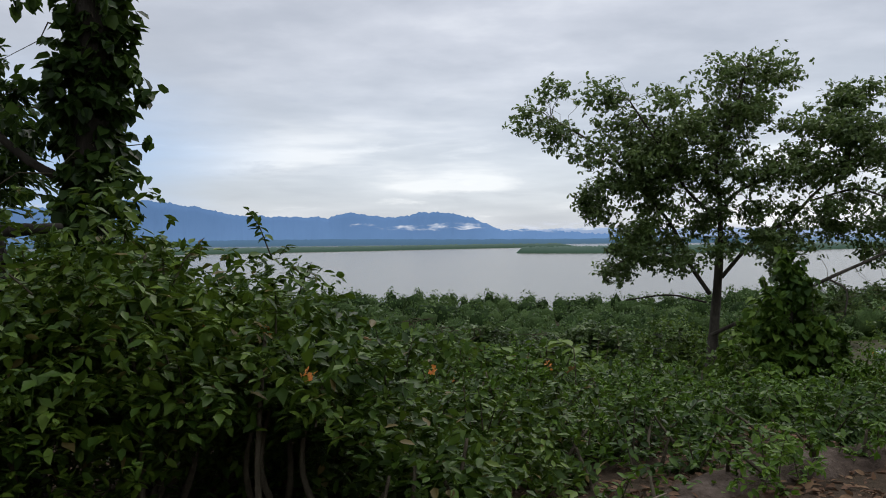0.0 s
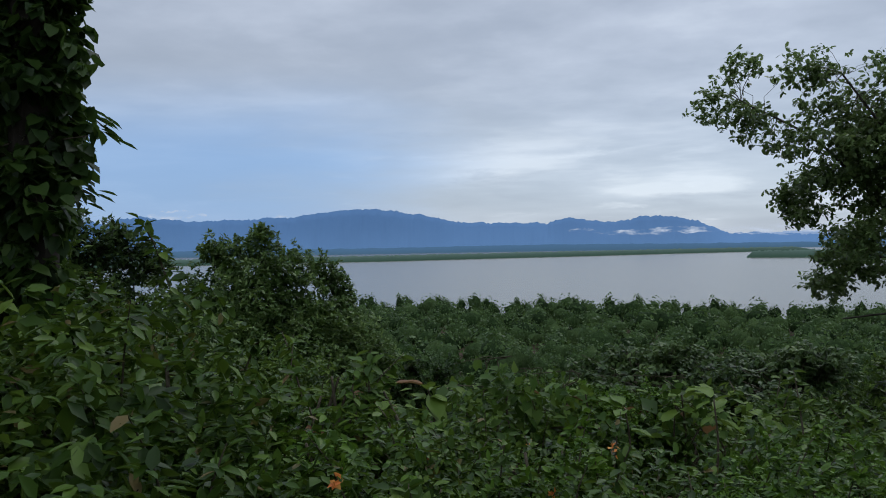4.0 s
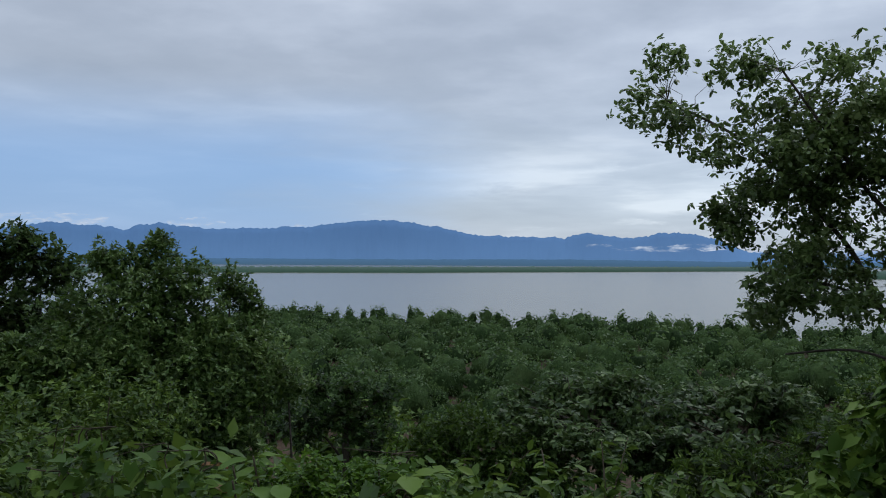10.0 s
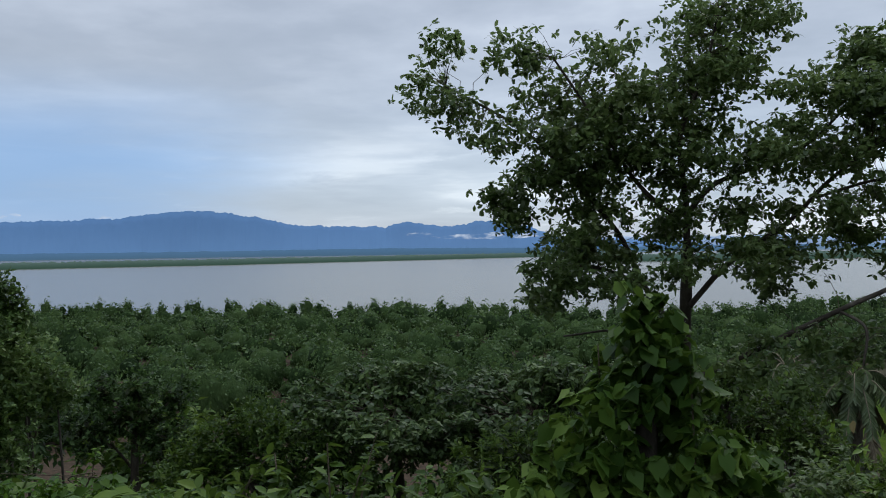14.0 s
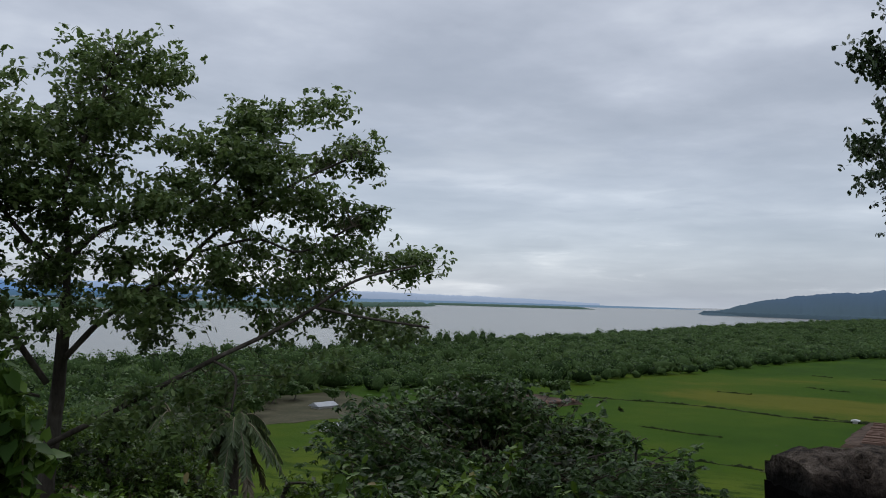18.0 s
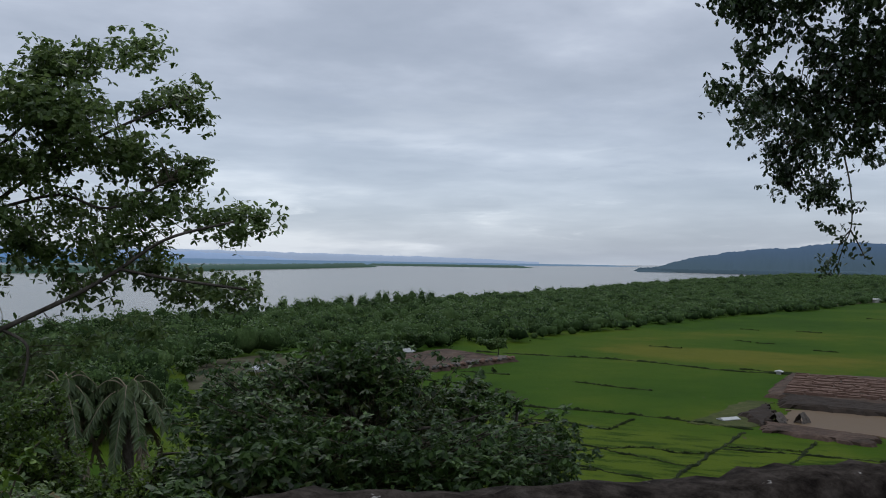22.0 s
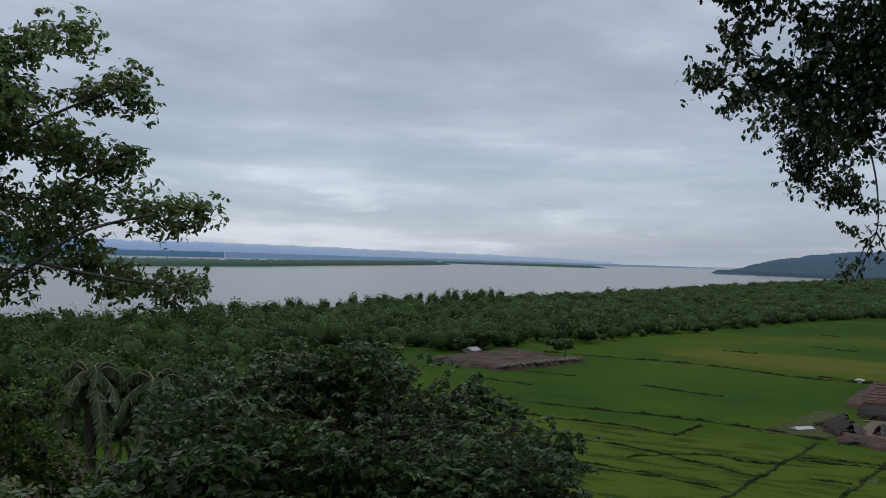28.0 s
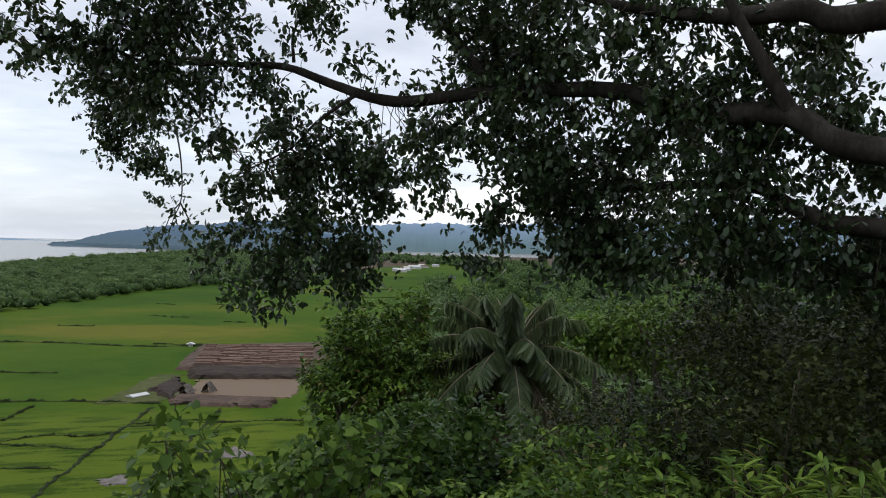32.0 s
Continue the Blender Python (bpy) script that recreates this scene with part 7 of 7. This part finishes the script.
# ---- the old fig at the end ----
def big_tree():
    t = thing("fig_tree", "huge old dark-leaved tree with hanging leafy branches", "tree")
    rng = np.random.default_rng(65)
    z = float(slope_z(17.2, -1.6))
    sk = [limb("trunk", [(17.4, -2.0, z - 0.3), (17.3, -1.9, 1.2), (17.2, -1.8, 2.7), (17.3, -1.9, 5.0), (17.6, -2.2, 7.5)], 0.62, 0.35, M["darkbark"], t, 14, 0.1)]
    for line, r0 in (
        ([(17.20, -1.80, 2.70), (17.92, 1.56, 2.66), (18.33, 2.45, 3.12), (18.85, 3.41, 3.25), (19.37, 4.52, 3.64), (19.90, 6.27, 3.73), (20.19, 7.69, 3.68), (20.27, 8.71, 3.97), (20.20, 9.42, 4.23), (20.06, 10.20, 4.27), (19.54, 11.53, 4.23)], 0.17),
        ([(18.33, 2.45, 3.12), (18.18, 2.79, 3.71), (18.12, 3.18, 4.42), (18.25, 3.50, 5.25)], 0.11),
        ([(17.30, -1.90, 5.00), (17.93, 1.59, 4.14), (18.11, 2.40, 4.26), (18.43, 3.21, 4.31), (18.87, 4.39, 4.61), (19.35, 5.90, 5.19)], 0.2),
        ([(17.20, -1.90, 1.80), (18.11, 1.49, 1.84), (18.69, 2.24, 2.04), (19.18, 2.75, 2.37), (19.67, 3.98, 2.40), (20.04, 5.13, 2.26)], 0.14),
        ([(20.23, 8.24, 3.85), (20.26, 8.60, 3.64), (20.31, 9.03, 3.36), (20.37, 9.42, 3.01), (20.33, 10.11, 2.68)], 0.035),
        ([(20.24, 9.35, 4.32), (20.23, 9.36, 4.76), (20.31, 9.16, 5.21)], 0.03),
        ([(19.91, 6.19, 3.77), (20.00, 6.81, 4.62), (20.18, 7.73, 5.53), (20.16, 8.99, 6.28)], 0.08),
        ([(20.06, 10.20, 4.27), (21.60, 12.00, 4.75), (23.20, 13.90, 4.80), (24.10, 15.00, 4.30)], 0.04),
        ([(19.54, 11.53, 4.23), (19.09, 12.18, 4.49), (18.65, 12.60, 4.15)], 0.03),
    ):
        sk.append(limb("limb", line, r0, min(0.03, r0 * 0.3), M["darkbark"], t, 9))
    anchors = np.vstack(sk)
    outer = [
        (18.68, 12.72, 4.28, 0.51),
        (18.50, 12.95, 4.53, 0.46),
        (19.00, 12.31, 4.55, 0.46),
        (19.45, 11.67, 4.81, 0.77),
        (19.87, 10.97, 4.72, 0.82),
        (19.54, 11.52, 3.97, 0.72),
        (19.92, 10.89, 3.86, 0.82),
        (20.31, 10.15, 4.80, 0.82),
        (20.28, 10.21, 3.91, 0.62),
        (20.32, 10.12, 3.30, 0.57),
        (20.18, 10.41, 2.40, 0.41),
        (20.55, 9.64, 2.87, 0.46),
        (20.75, 9.14, 2.62, 0.62),
        (20.62, 9.46, 1.89, 0.67),
        (20.88, 8.78, 1.46, 0.67),
        (20.70, 9.27, 0.90, 0.46),
        (21.00, 8.43, 1.01, 0.51),
        (20.27, 10.23, 0.71, 0.29),
        (20.57, 9.59, 0.50, 0.31),
    ]
    inner = [
        (18.63, 1.90, 2.80, 0.49),
        (20.03, 8.18, 4.25, 0.33),
        (19.92, 8.51, 4.99, 0.57),
        (20.15, 7.80, 5.03, 0.47),
        (20.27, 7.37, 4.20, 0.52),
        (20.32, 7.19, 3.27, 0.62),
        (20.32, 7.17, 2.43, 0.47),
        (20.19, 7.67, 2.75, 0.38),
        (20.42, 6.73, 4.72, 0.76),
        (20.52, 6.21, 4.05, 0.76),
        (19.60, 5.50, 3.16, 0.70),
        (19.58, 5.72, 2.38, 0.61),
        (19.67, 4.66, 2.70, 0.78),
        (19.65, 5.02, 1.85, 0.52),
        (19.68, 4.11, 1.87, 0.70),
        (18.87, 3.97, 4.24, 0.65),
        (18.87, 3.81, 3.26, 0.57),
        (18.85, 3.53, 2.55, 0.65),
        (18.84, 3.29, 3.87, 0.57),
        (18.81, 2.99, 2.00, 0.65),
        (18.79, 2.82, 2.89, 0.49),
        (18.70, 2.28, 4.01, 0.41),
        (18.67, 2.13, 2.34, 0.49),
        (18.67, 2.09, 3.53, 0.41),
        (18.57, 1.67, 2.99, 0.32),
        (18.54, 1.55, 2.27, 0.41),
        (18.61, 1.82, 4.37, 0.41),
    ]
    near = [
        (19.59, 5.64, 2.62, 0.65),
        (20.52, 6.19, 3.04, 0.52),
        (19.64, 5.10, 2.39, 0.65),
        (19.62, 5.39, 1.54, 0.52),
        (19.67, 4.62, 1.32, 0.48),
        (20.54, 6.07, 1.27, 0.33),
        (18.84, 3.31, 1.72, 0.61),
        (18.71, 2.35, 1.67, 0.61),
        (18.59, 1.76, 1.75, 0.57),
        (18.76, 2.65, 1.26, 0.53),
        (18.86, 3.63, 1.37, 0.49),
        (18.62, 1.87, 1.22, 0.53),
        (18.54, 1.55, 2.53, 0.41),
        (19.68, 4.33, 1.48, 0.44),
        (19.56, 5.86, 1.84, 0.44),
        (19.64, 5.08, 1.46, 0.39),
        (18.70, 2.26, 2.88, 0.45),
        (18.51, 1.42, 1.43, 0.49),
        (20.46, 6.55, 4.13, 0.76),
        (19.64, 5.13, 3.70, 0.70),
        (19.68, 4.23, 3.77, 0.70),
        (19.68, 4.14, 2.93, 0.70),
        (18.81, 3.02, 3.37, 0.57),
        (19.55, 5.92, 4.79, 0.70),
        (19.66, 4.78, 4.70, 0.70),
        (18.86, 3.70, 4.51, 0.65),
        (18.78, 2.79, 4.45, 0.57),
    ]
    hang = [
        (19.17, 12.08, 3.79, 0.24),
        (19.53, 11.48, 3.67, 0.32),
        (19.75, 11.09, 4.18, 0.38),
        (19.96, 10.67, 3.63, 0.32),
        (20.04, 10.51, 3.11, 0.28),
        (20.03, 10.52, 2.26, 0.24),
        (20.09, 10.39, 1.76, 0.30),
        (19.13, 12.15, 4.16, 0.24),
        (20.14, 10.30, 3.60, 0.34),
        (20.09, 10.40, 1.17, 0.28),
        (18.89, 12.51, 4.18, 0.26),
        (18.63, 12.87, 4.29, 0.28),
        (19.92, 10.75, 2.86, 0.21),
    ]
    droop = [
        (23.83, 15.60, 5.33, 0.47),
        (24.06, 15.42, 4.80, 0.47),
        (24.14, 15.43, 4.25, 0.44),
        (24.29, 15.31, 3.75, 0.41),
        (24.46, 15.07, 3.48, 0.38),
        (24.52, 15.02, 3.11, 0.27),
        (24.63, 14.82, 3.18, 0.36),
        (24.83, 14.51, 2.88, 0.22),
        (24.85, 14.51, 2.48, 0.23),
        (24.51, 14.87, 4.00, 0.55),
        (24.80, 14.44, 3.54, 0.47),
        (24.96, 14.21, 3.14, 0.25),
        (24.29, 15.04, 4.79, 0.62),
        (24.58, 14.62, 4.52, 0.62),
        (24.98, 14.31, 1.50, 0.23),
        (18.51, 12.82, 5.84, 0.40),
        (18.49, 12.69, 6.11, 0.40),
        (18.75, 12.62, 5.52, 0.36),
        (18.73, 12.44, 5.91, 0.44),
        (21.32, 11.57, 3.41, 0.24),
        (21.43, 11.41, 3.10, 0.22),
        (21.55, 11.10, 3.25, 0.19),
        (21.71, 10.61, 3.53, 0.17),
    ]
    above = [
        (18.74, 12.72, 6.23, 0.37),
        (19.27, 11.93, 6.24, 0.50),
        (19.72, 11.14, 5.95, 0.53),
        (20.07, 10.44, 6.02, 0.50),
        (18.58, 12.94, 5.13, 0.31),
        (18.42, 13.15, 4.53, 0.25),
        (19.18, 12.07, 5.25, 0.47),
        (19.68, 11.22, 4.89, 0.50),
        (20.07, 10.45, 5.07, 0.43),
        (18.99, 12.36, 5.64, 0.37),
        (19.18, 12.06, 7.18, 0.56),
        (19.80, 10.99, 7.00, 0.62),
        (18.79, 12.64, 7.07, 0.37),
    ]
    shade = [
        (20.12, 10.08, 1.52, 0.41),
        (20.37, 9.53, 1.44, 0.49),
        (20.63, 8.89, 1.81, 0.50),
        (20.81, 8.39, 2.27, 0.45),
        (20.58, 9.04, 1.10, 0.40),
        (20.31, 9.68, 0.91, 0.34),
        (20.96, 7.90, 3.10, 0.41),
        (21.10, 7.37, 2.75, 0.43),
        (21.01, 7.71, 2.29, 0.34),
        (20.86, 8.23, 2.82, 0.43),
        (20.81, 8.38, 1.47, 0.36),
        (20.50, 9.22, 2.25, 0.43),
        (21.18, 7.03, 3.21, 0.41),
        (20.70, 8.70, 0.83, 0.32),
        (21.29, 1.96, 4.11, 0.54),
        (21.14, 1.23, 4.47, 0.54),
        (21.48, 4.29, 2.61, 0.72),
        (21.44, 3.29, 3.39, 0.72),
        (21.36, 2.47, 2.70, 0.68),
        (21.20, 1.50, 3.43, 0.54),
        (21.08, 0.98, 2.84, 0.54),
        (21.46, 3.67, 1.75, 0.72),
        (21.39, 2.68, 1.42, 0.72),
        (21.25, 1.75, 1.37, 0.72),
        (21.07, 0.96, 1.63, 0.63),
        (21.40, 5.59, 2.24, 0.54),
        (21.47, 4.70, 1.64, 0.54),
        (19.72, 7.26, 5.35, 0.37),
        (19.85, 6.59, 4.83, 0.41),
        (19.95, 5.96, 5.25, 0.41),
        (20.00, 5.40, 4.58, 0.41),
        (19.97, 5.74, 4.00, 0.37),
        (19.80, 6.89, 5.64, 0.33),
        (20.02, 5.14, 5.31, 0.37),
        (19.91, 6.23, 3.94, 0.33),
    ]
    canopy = [
        (18.49, 12.14, 5.94, 0.42),
        (18.83, 11.54, 6.08, 0.46),
        (19.27, 10.92, 5.88, 0.51),
        (19.6, 10.25, 5.91, 0.51),
        (19.93, 9.62, 5.78, 0.46),
        (20.15, 8.97, 5.87, 0.42),
        (20.42, 8.44, 5.58, 0.46),
        (19.25, 11.29, 5.33, 0.42),
        (19.65, 10.63, 5.21, 0.42),
        (19.93, 9.96, 5.33, 0.42),
        (20.82, 8.87, 2.96, 0.46),
        (20.68, 9.31, 2.76, 0.46),
        (20.89, 8.51, 3.28, 0.46),
        (20.98, 8.46, 2.63, 0.51),
        (20.55, 9.68, 2.63, 0.32),
        (20.72, 8.92, 3.63, 0.28),
    ]
    sky_gaps = [
        (18.60, 12.31, 3.74, 0.27),
        (18.62, 11.99, 4.59, 0.22),
        (18.72, 12.20, 3.46, 0.22),
        (20.36, 7.39, 4.39, 0.39),
        (20.02, 8.19, 4.83, 0.35),
        (20.76, 6.79, 2.81, 0.30),
        (20.82, 6.68, 2.33, 0.37),
        (20.39, 7.84, 3.63, 0.31),
        (20.46, 1.21, 4.16, 0.45),
        (20.49, 0.94, 3.63, 0.37),
        (20.70, 2.67, 4.29, 0.21),
        (20.74, 3.68, 4.45, 0.21),
        (18.84, 12.36, 4.97, 0.20),
        (20.07, 9.80, 5.15, 0.41),
        (20.25, 9.56, 4.79, 0.41),
        (20.40, 9.49, 4.19, 0.35),
        (19.94, 11.06, 2.97, 0.23),
        (20.20, 10.29, 3.62, 0.35),
        (20.35, 10.08, 3.13, 0.23),
    ]
    blobs = [(x, y + rng.uniform(-0.5, 0.5), zz, r, r * 1.25, r) for x, y, zz, r in outer + inner + near + above + hang + droop + shade + canopy]
    blobs += [(18.5, -2.5, 6.5, 3, 3, 1.6), (21.5, 1.0, 8.0, 3, 3, 1.6), (15.5, 0.5, 8.2, 2.6, 2.6, 1.4), (17.5, 5.5, 8.6, 2.6, 2.6, 1.3), (18.5, 10, 8.0, 2.4, 2.4, 1.2), (21.5, 8, 7.6, 2.6, 2.6, 1.3)]
    p, w = in_blobs(rng, blobs, 90, 0.1)
    p = p[gaps(p, 0.62) | (rng.random(len(p)) < 0.42)]
    for x, y, zz, r in sky_gaps:
        p = p[(((p - (x, y, zz)) / (2.2 * r, 1.05 * r, 1.05 * r)) ** 2).sum(1) > rng.uniform(0.7, 1.15, len(p))]
    tubes("twig", twig_lines(rng, p[::7], anchors, 0.012, 0.004, 0.1, 0.9), M["twig"], t, 3)
    w = unit(rng.normal(size=p.shape) * (0.7, 0.7, 0.4) + (0, 0, -0.35))
    pos, d, up, sz = sprigs(rng, p, w, 6, 0.24, 0.116, 0.7, 1.0)
    tagged(leaves("crown", pos, d, up, sz, M["fig"], t, ELLIPSE, "blunt"), kind="stuff")
    # hanging tendrils
    tend = (
        [(25.25, 14.31, 4.17), (25.38, 14.23, 3.50), (25.44, 14.20, 2.83), (25.45, 14.24, 2.37), (25.39, 14.37, 2.00), (25.32, 14.51, 1.43)],
        [(25.45, 14.24, 2.37), (25.37, 14.42, 2.10), (25.27, 14.61, 1.49)],
        [(25.45, 14.24, 2.37), (25.54, 14.08, 2.01), (25.60, 13.96, 1.70)],
        [(20.99, 10.10, 1.61), (21.02, 10.05, 1.05), (20.81, 10.50, 0.68)],
        [(21.18, 9.67, 1.06), (21.13, 9.79, 0.59), (21.08, 9.91, 0.31)],
        [(22.10, 6.42, 2.08), (22.12, 6.31, 1.51), (22.11, 6.35, 1.13)],
    )
    lines, P = [], []
    for line in tend:
        s = smooth_line(line)
        lines.append((s, 0.022, 0.010))
        P.append(s[len(s) // 2:] + rng.normal(size=(len(s) - len(s) // 2, 3)) * 0.06)
    tubes("tendril", lines, M["twig"], t, 4)
    P = np.repeat(np.vstack(P), 3, 0)
    tagged(leaves("tendril_leaf", P + rng.normal(size=P.shape) * 0.08, unit(rng.normal(size=P.shape) + (0, 0, -0.6)), unit(rng.normal(size=P.shape) + (0, 0, 1)), 0.15, M["fig"], t, OVAL), kind="stuff")


big_tree()


# ---- palms ----
def palm(x, y, crown, length, seed, label, fronds=24, weep=0.42):
    t = thing("coconut_palm", label, "palm", "coconut palms")
    rng = np.random.default_rng(seed)
    z = float(slope_z(x, y))
    limb("trunk", [(x + 0.4, y, z - 0.3), (x + 0.15, y + 0.1, (z + crown) / 2), (x, y, crown)], 0.24, 0.26, M["bark"], t, 9, 0.06)
    for k in range(fronds):
        a = k * 2.399 + rng.uniform(-0.2, 0.2)
        dead = k >= fronds - 3
        lift = -1.2 if dead else 1.45 - 1.75 * k / fronds + rng.uniform(-0.12, 0.12)
        out = np.array((math.cos(a), math.sin(a), 0.0))
        L = length * rng.uniform(0.8, 1.05)
        s = np.linspace(0, 1, 14)
        pts = np.array([x, y, crown]) + out * (L * (s * math.cos(max(-0.2, lift * 0.8))))[:, None] + np.outer(s * math.sin(lift) * L - (weep + 0.45 * k / fronds) * s * s * L, (0, 0, 1))
        v, f = tube(pts, np.linspace(0.045, 0.008, 14), 5)
        fr = mesh_object("frond", v.tolist(), f, M["huskfrond"], t)
        side = np.array((-math.sin(a), math.cos(a), 0))
        P, D = [], []
        for q in np.linspace(0.12, 1.0, 56):
            c = np.array([np.interp(q, s, pts[:, i]) for i in range(3)])
            for sg in (-1, 1):
                P.append(c)
                D.append(side * sg * 0.62 + out * 0.35 + np.array((0, 0, -0.95)) + rng.normal(size=3) * 0.14)
        tagged(leaves("leaf_blade", P, D, np.tile(out + (0, 0, 0.6), (len(P), 1)), 0.26 * length * (1 - 0.35 * np.repeat(np.linspace(0, 1, 56), 2)), M["huskfrond"] if dead else M["palm"], fr, LANCE), kind="stuff")
    bm = bmesh.new()
    for k in range(7):
        a = k * 0.9
        m = bmesh.ops.create_uvsphere(bm, u_segments=8, v_segments=6, radius=0.13)["verts"]
        for q in m:
            q.co += Vector((x + 0.24 * math.cos(a), y + 0.24 * math.sin(a), crown - 0.28))
    part("coconut", bm, M["palm"], t)


palm(37.5, 8.25, -2.3, 3.7, 66, "coconut palm with pale drooping fronds on the slope", 30, 0.3)
palm(15.8, 43.2, -4.0, 2.6, 67, "coconut palm with weeping grey-green fronds below the terrace", 24, 0.85)
palm(18.25, 42.1, -4.3, 2.7, 68, "coconut palm with weeping grey-green fronds below the terrace", 24, 0.9)
palm(28.0, 39.0, -4.3, 2.2, 69, "small coconut palm half hidden behind the round tree", 18)


# ---- right-hand slope ----
tier_tree(16.3, 21.2, 0.1, 4.3, 131, "broad low tree with glossy whorled leaves on the slope", 430, 0.16)
tier_tree(20.8, 22.3, -1.6, 2.7, 132, "smaller glossy-leaved tree beside the broad one", 110)
tier_tree(12.0, 17.6, -1.3, 1.9, 133, "smaller glossy-leaved tree beside the broad one", 60)
for x, y, top, r, k in ((19.6, 20.9, -1.7, 0.55, 151), (20.8, 20.6, -1.75, 0.5, 152), (18.9, 20.2, -1.6, 0.6, 153)):
    slope_tree(x, y, top, r, k, "mid", 0.2, 34, "spray of glossy leaves on a thin sapling", squash=0.5, lobes=4, per=9)
tier_tree(23.5, 22.0, -4.0, 1.6, 138, "sapling with glossy leaves on the slope", 40)
slope_tree(36.5, 12.7, 0.75, 2.6, 134, "lantana", 0.2, 50, "round yellow-green leafy tree on the slope", squash=1.15, lobes=14)
slope_tree(35.0, 13.6, -1.7, 2.2, 139, "lantana", 0.22, 34, "round yellow-green leafy tree on the slope", squash=1.0)
slope_tree(47, 9.5, -1.0, 3.2, 135, "slope", 0.28, 24)
slope_tree(45, 3.0, 0.2, 3.4, 136, "slope", 0.28, 24)
slope_tree(46, 5.6, -0.6, 2.4, 137, "fern_vine", 0.22, 30, "bright green leafy tree behind the palm")
slope_tree(31, -0.8, 0.8, 2.8, 140, "dark", 0.2, 36)
slope_tree(25, 0.5, 1.0, 2.6, 142, "dark", 0.18, 40)
slope_tree(56, 14, -3.5, 3.4, 143, "slope", 0.34, 16, simple=True)
slope_tree(60, 4, -1.5, 4.0, 144, "slope", 0.34, 16, simple=True)
slope_tree(70, 12, -6, 4.0, 145, "mid", 0.4, 14, simple=True)
slope_tree(75, -4, -2, 4.6, 146, "slope", 0.4, 14, simple=True)
slope_tree(50, -8, 3, 4.5, 147, "dark", 0.34, 16, simple=True)
slope_tree(88, 8, -10, 4.5, 148, "slope", 0.45, 12, simple=True)
slope_tree(30, 16, -5.0, 2.2, 149, "slope", 0.24, 26)
slope_tree(27, 12.5, -4.4, 2.0, 150, "slope", 0.2, 30)
shrub("climber_thicket", "leafy climbers and saplings on the near slope", "thicket",
      [(16.5, 7.6, -1.5, 1.2, 1.1, 0.9), (18.2, 7.2, -1.5, 1.3, 1.1, 0.95), (14.8, 8.2, -1.6, 1.0, 0.9, 0.8), (20.2, 6.6, -1.7, 1.4, 1.2, 1.0), (17.0, 9.2, -2.1, 1.2, 1.1, 0.8)],
      M["vine"], 0.11, 200, 52, 5, ROUND, 12, 0.4, "", 0, 0.35, 40)
shrub("undergrowth", "bright green undergrowth by the end of the wall", "undergrowth",
      [(11.6, 5.0, -0.35, 0.8, 0.6, 0.45), (12.8, 4.8, -0.35, 0.9, 0.6, 0.5), (14.0, 4.5, -0.35, 0.9, 0.7, 0.5), (15.2, 4.3, -0.4, 0.9, 0.7, 0.5), (13.5, 5.8, -0.8, 1.2, 0.8, 0.6)],
      M["lantana"], 0.078, 320, 53, 5, OVAL, 14, 0.25, "", 0, 0.3, 60)
# leaf colour darkened to carry the old tree's shade
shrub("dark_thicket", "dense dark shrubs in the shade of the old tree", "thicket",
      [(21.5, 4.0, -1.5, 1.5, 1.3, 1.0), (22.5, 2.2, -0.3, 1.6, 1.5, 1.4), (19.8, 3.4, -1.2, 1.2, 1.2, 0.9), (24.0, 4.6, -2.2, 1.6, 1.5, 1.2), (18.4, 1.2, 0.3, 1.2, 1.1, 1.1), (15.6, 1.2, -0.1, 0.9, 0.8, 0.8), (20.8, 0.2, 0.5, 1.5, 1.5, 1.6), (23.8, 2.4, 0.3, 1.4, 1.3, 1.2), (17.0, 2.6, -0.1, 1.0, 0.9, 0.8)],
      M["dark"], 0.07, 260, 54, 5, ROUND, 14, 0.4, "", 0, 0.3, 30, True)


def reed_clump():
    """Narrow-leaved saplings at the end of the walk."""
    t = thing("narrow_leaved_shrub", "sprawling shrub with long narrow pale green leaves", "shrub")
    rng = np.random.default_rng(70)
    P, D, lines = [], [], []
    for k in range(70):
        x, y = 14.6 + rng.normal() * 0.8, 2.3 + rng.normal() * 0.7
        z = float(slope_z(x, y))
        tip = np.array((x + rng.normal() * 0.35, y + rng.normal() * 0.35, z + rng.uniform(0.3, 1.25)))
        a = np.array((x, y, z))
        lines.append((np.array((a, (a + tip) / 2 + rng.normal(size=3) * 0.05, tip)), 0.009, 0.004))
        for s in np.linspace(0.35, 1, 9):
            for j in range(3):
                P.append(a + (tip - a) * s)
                D.append(unit(rng.normal(size=3) * (1, 1, 0.4) + (0, 0, 0.35)))
    tubes("stem", lines, M["twig"], t)
    tagged(leaves("foliage", P, D, np.tile((0, 0, 1.0), (len(P), 1)), 0.18, M["broad"], t, LANCE), kind="stuff")


reed_clump()
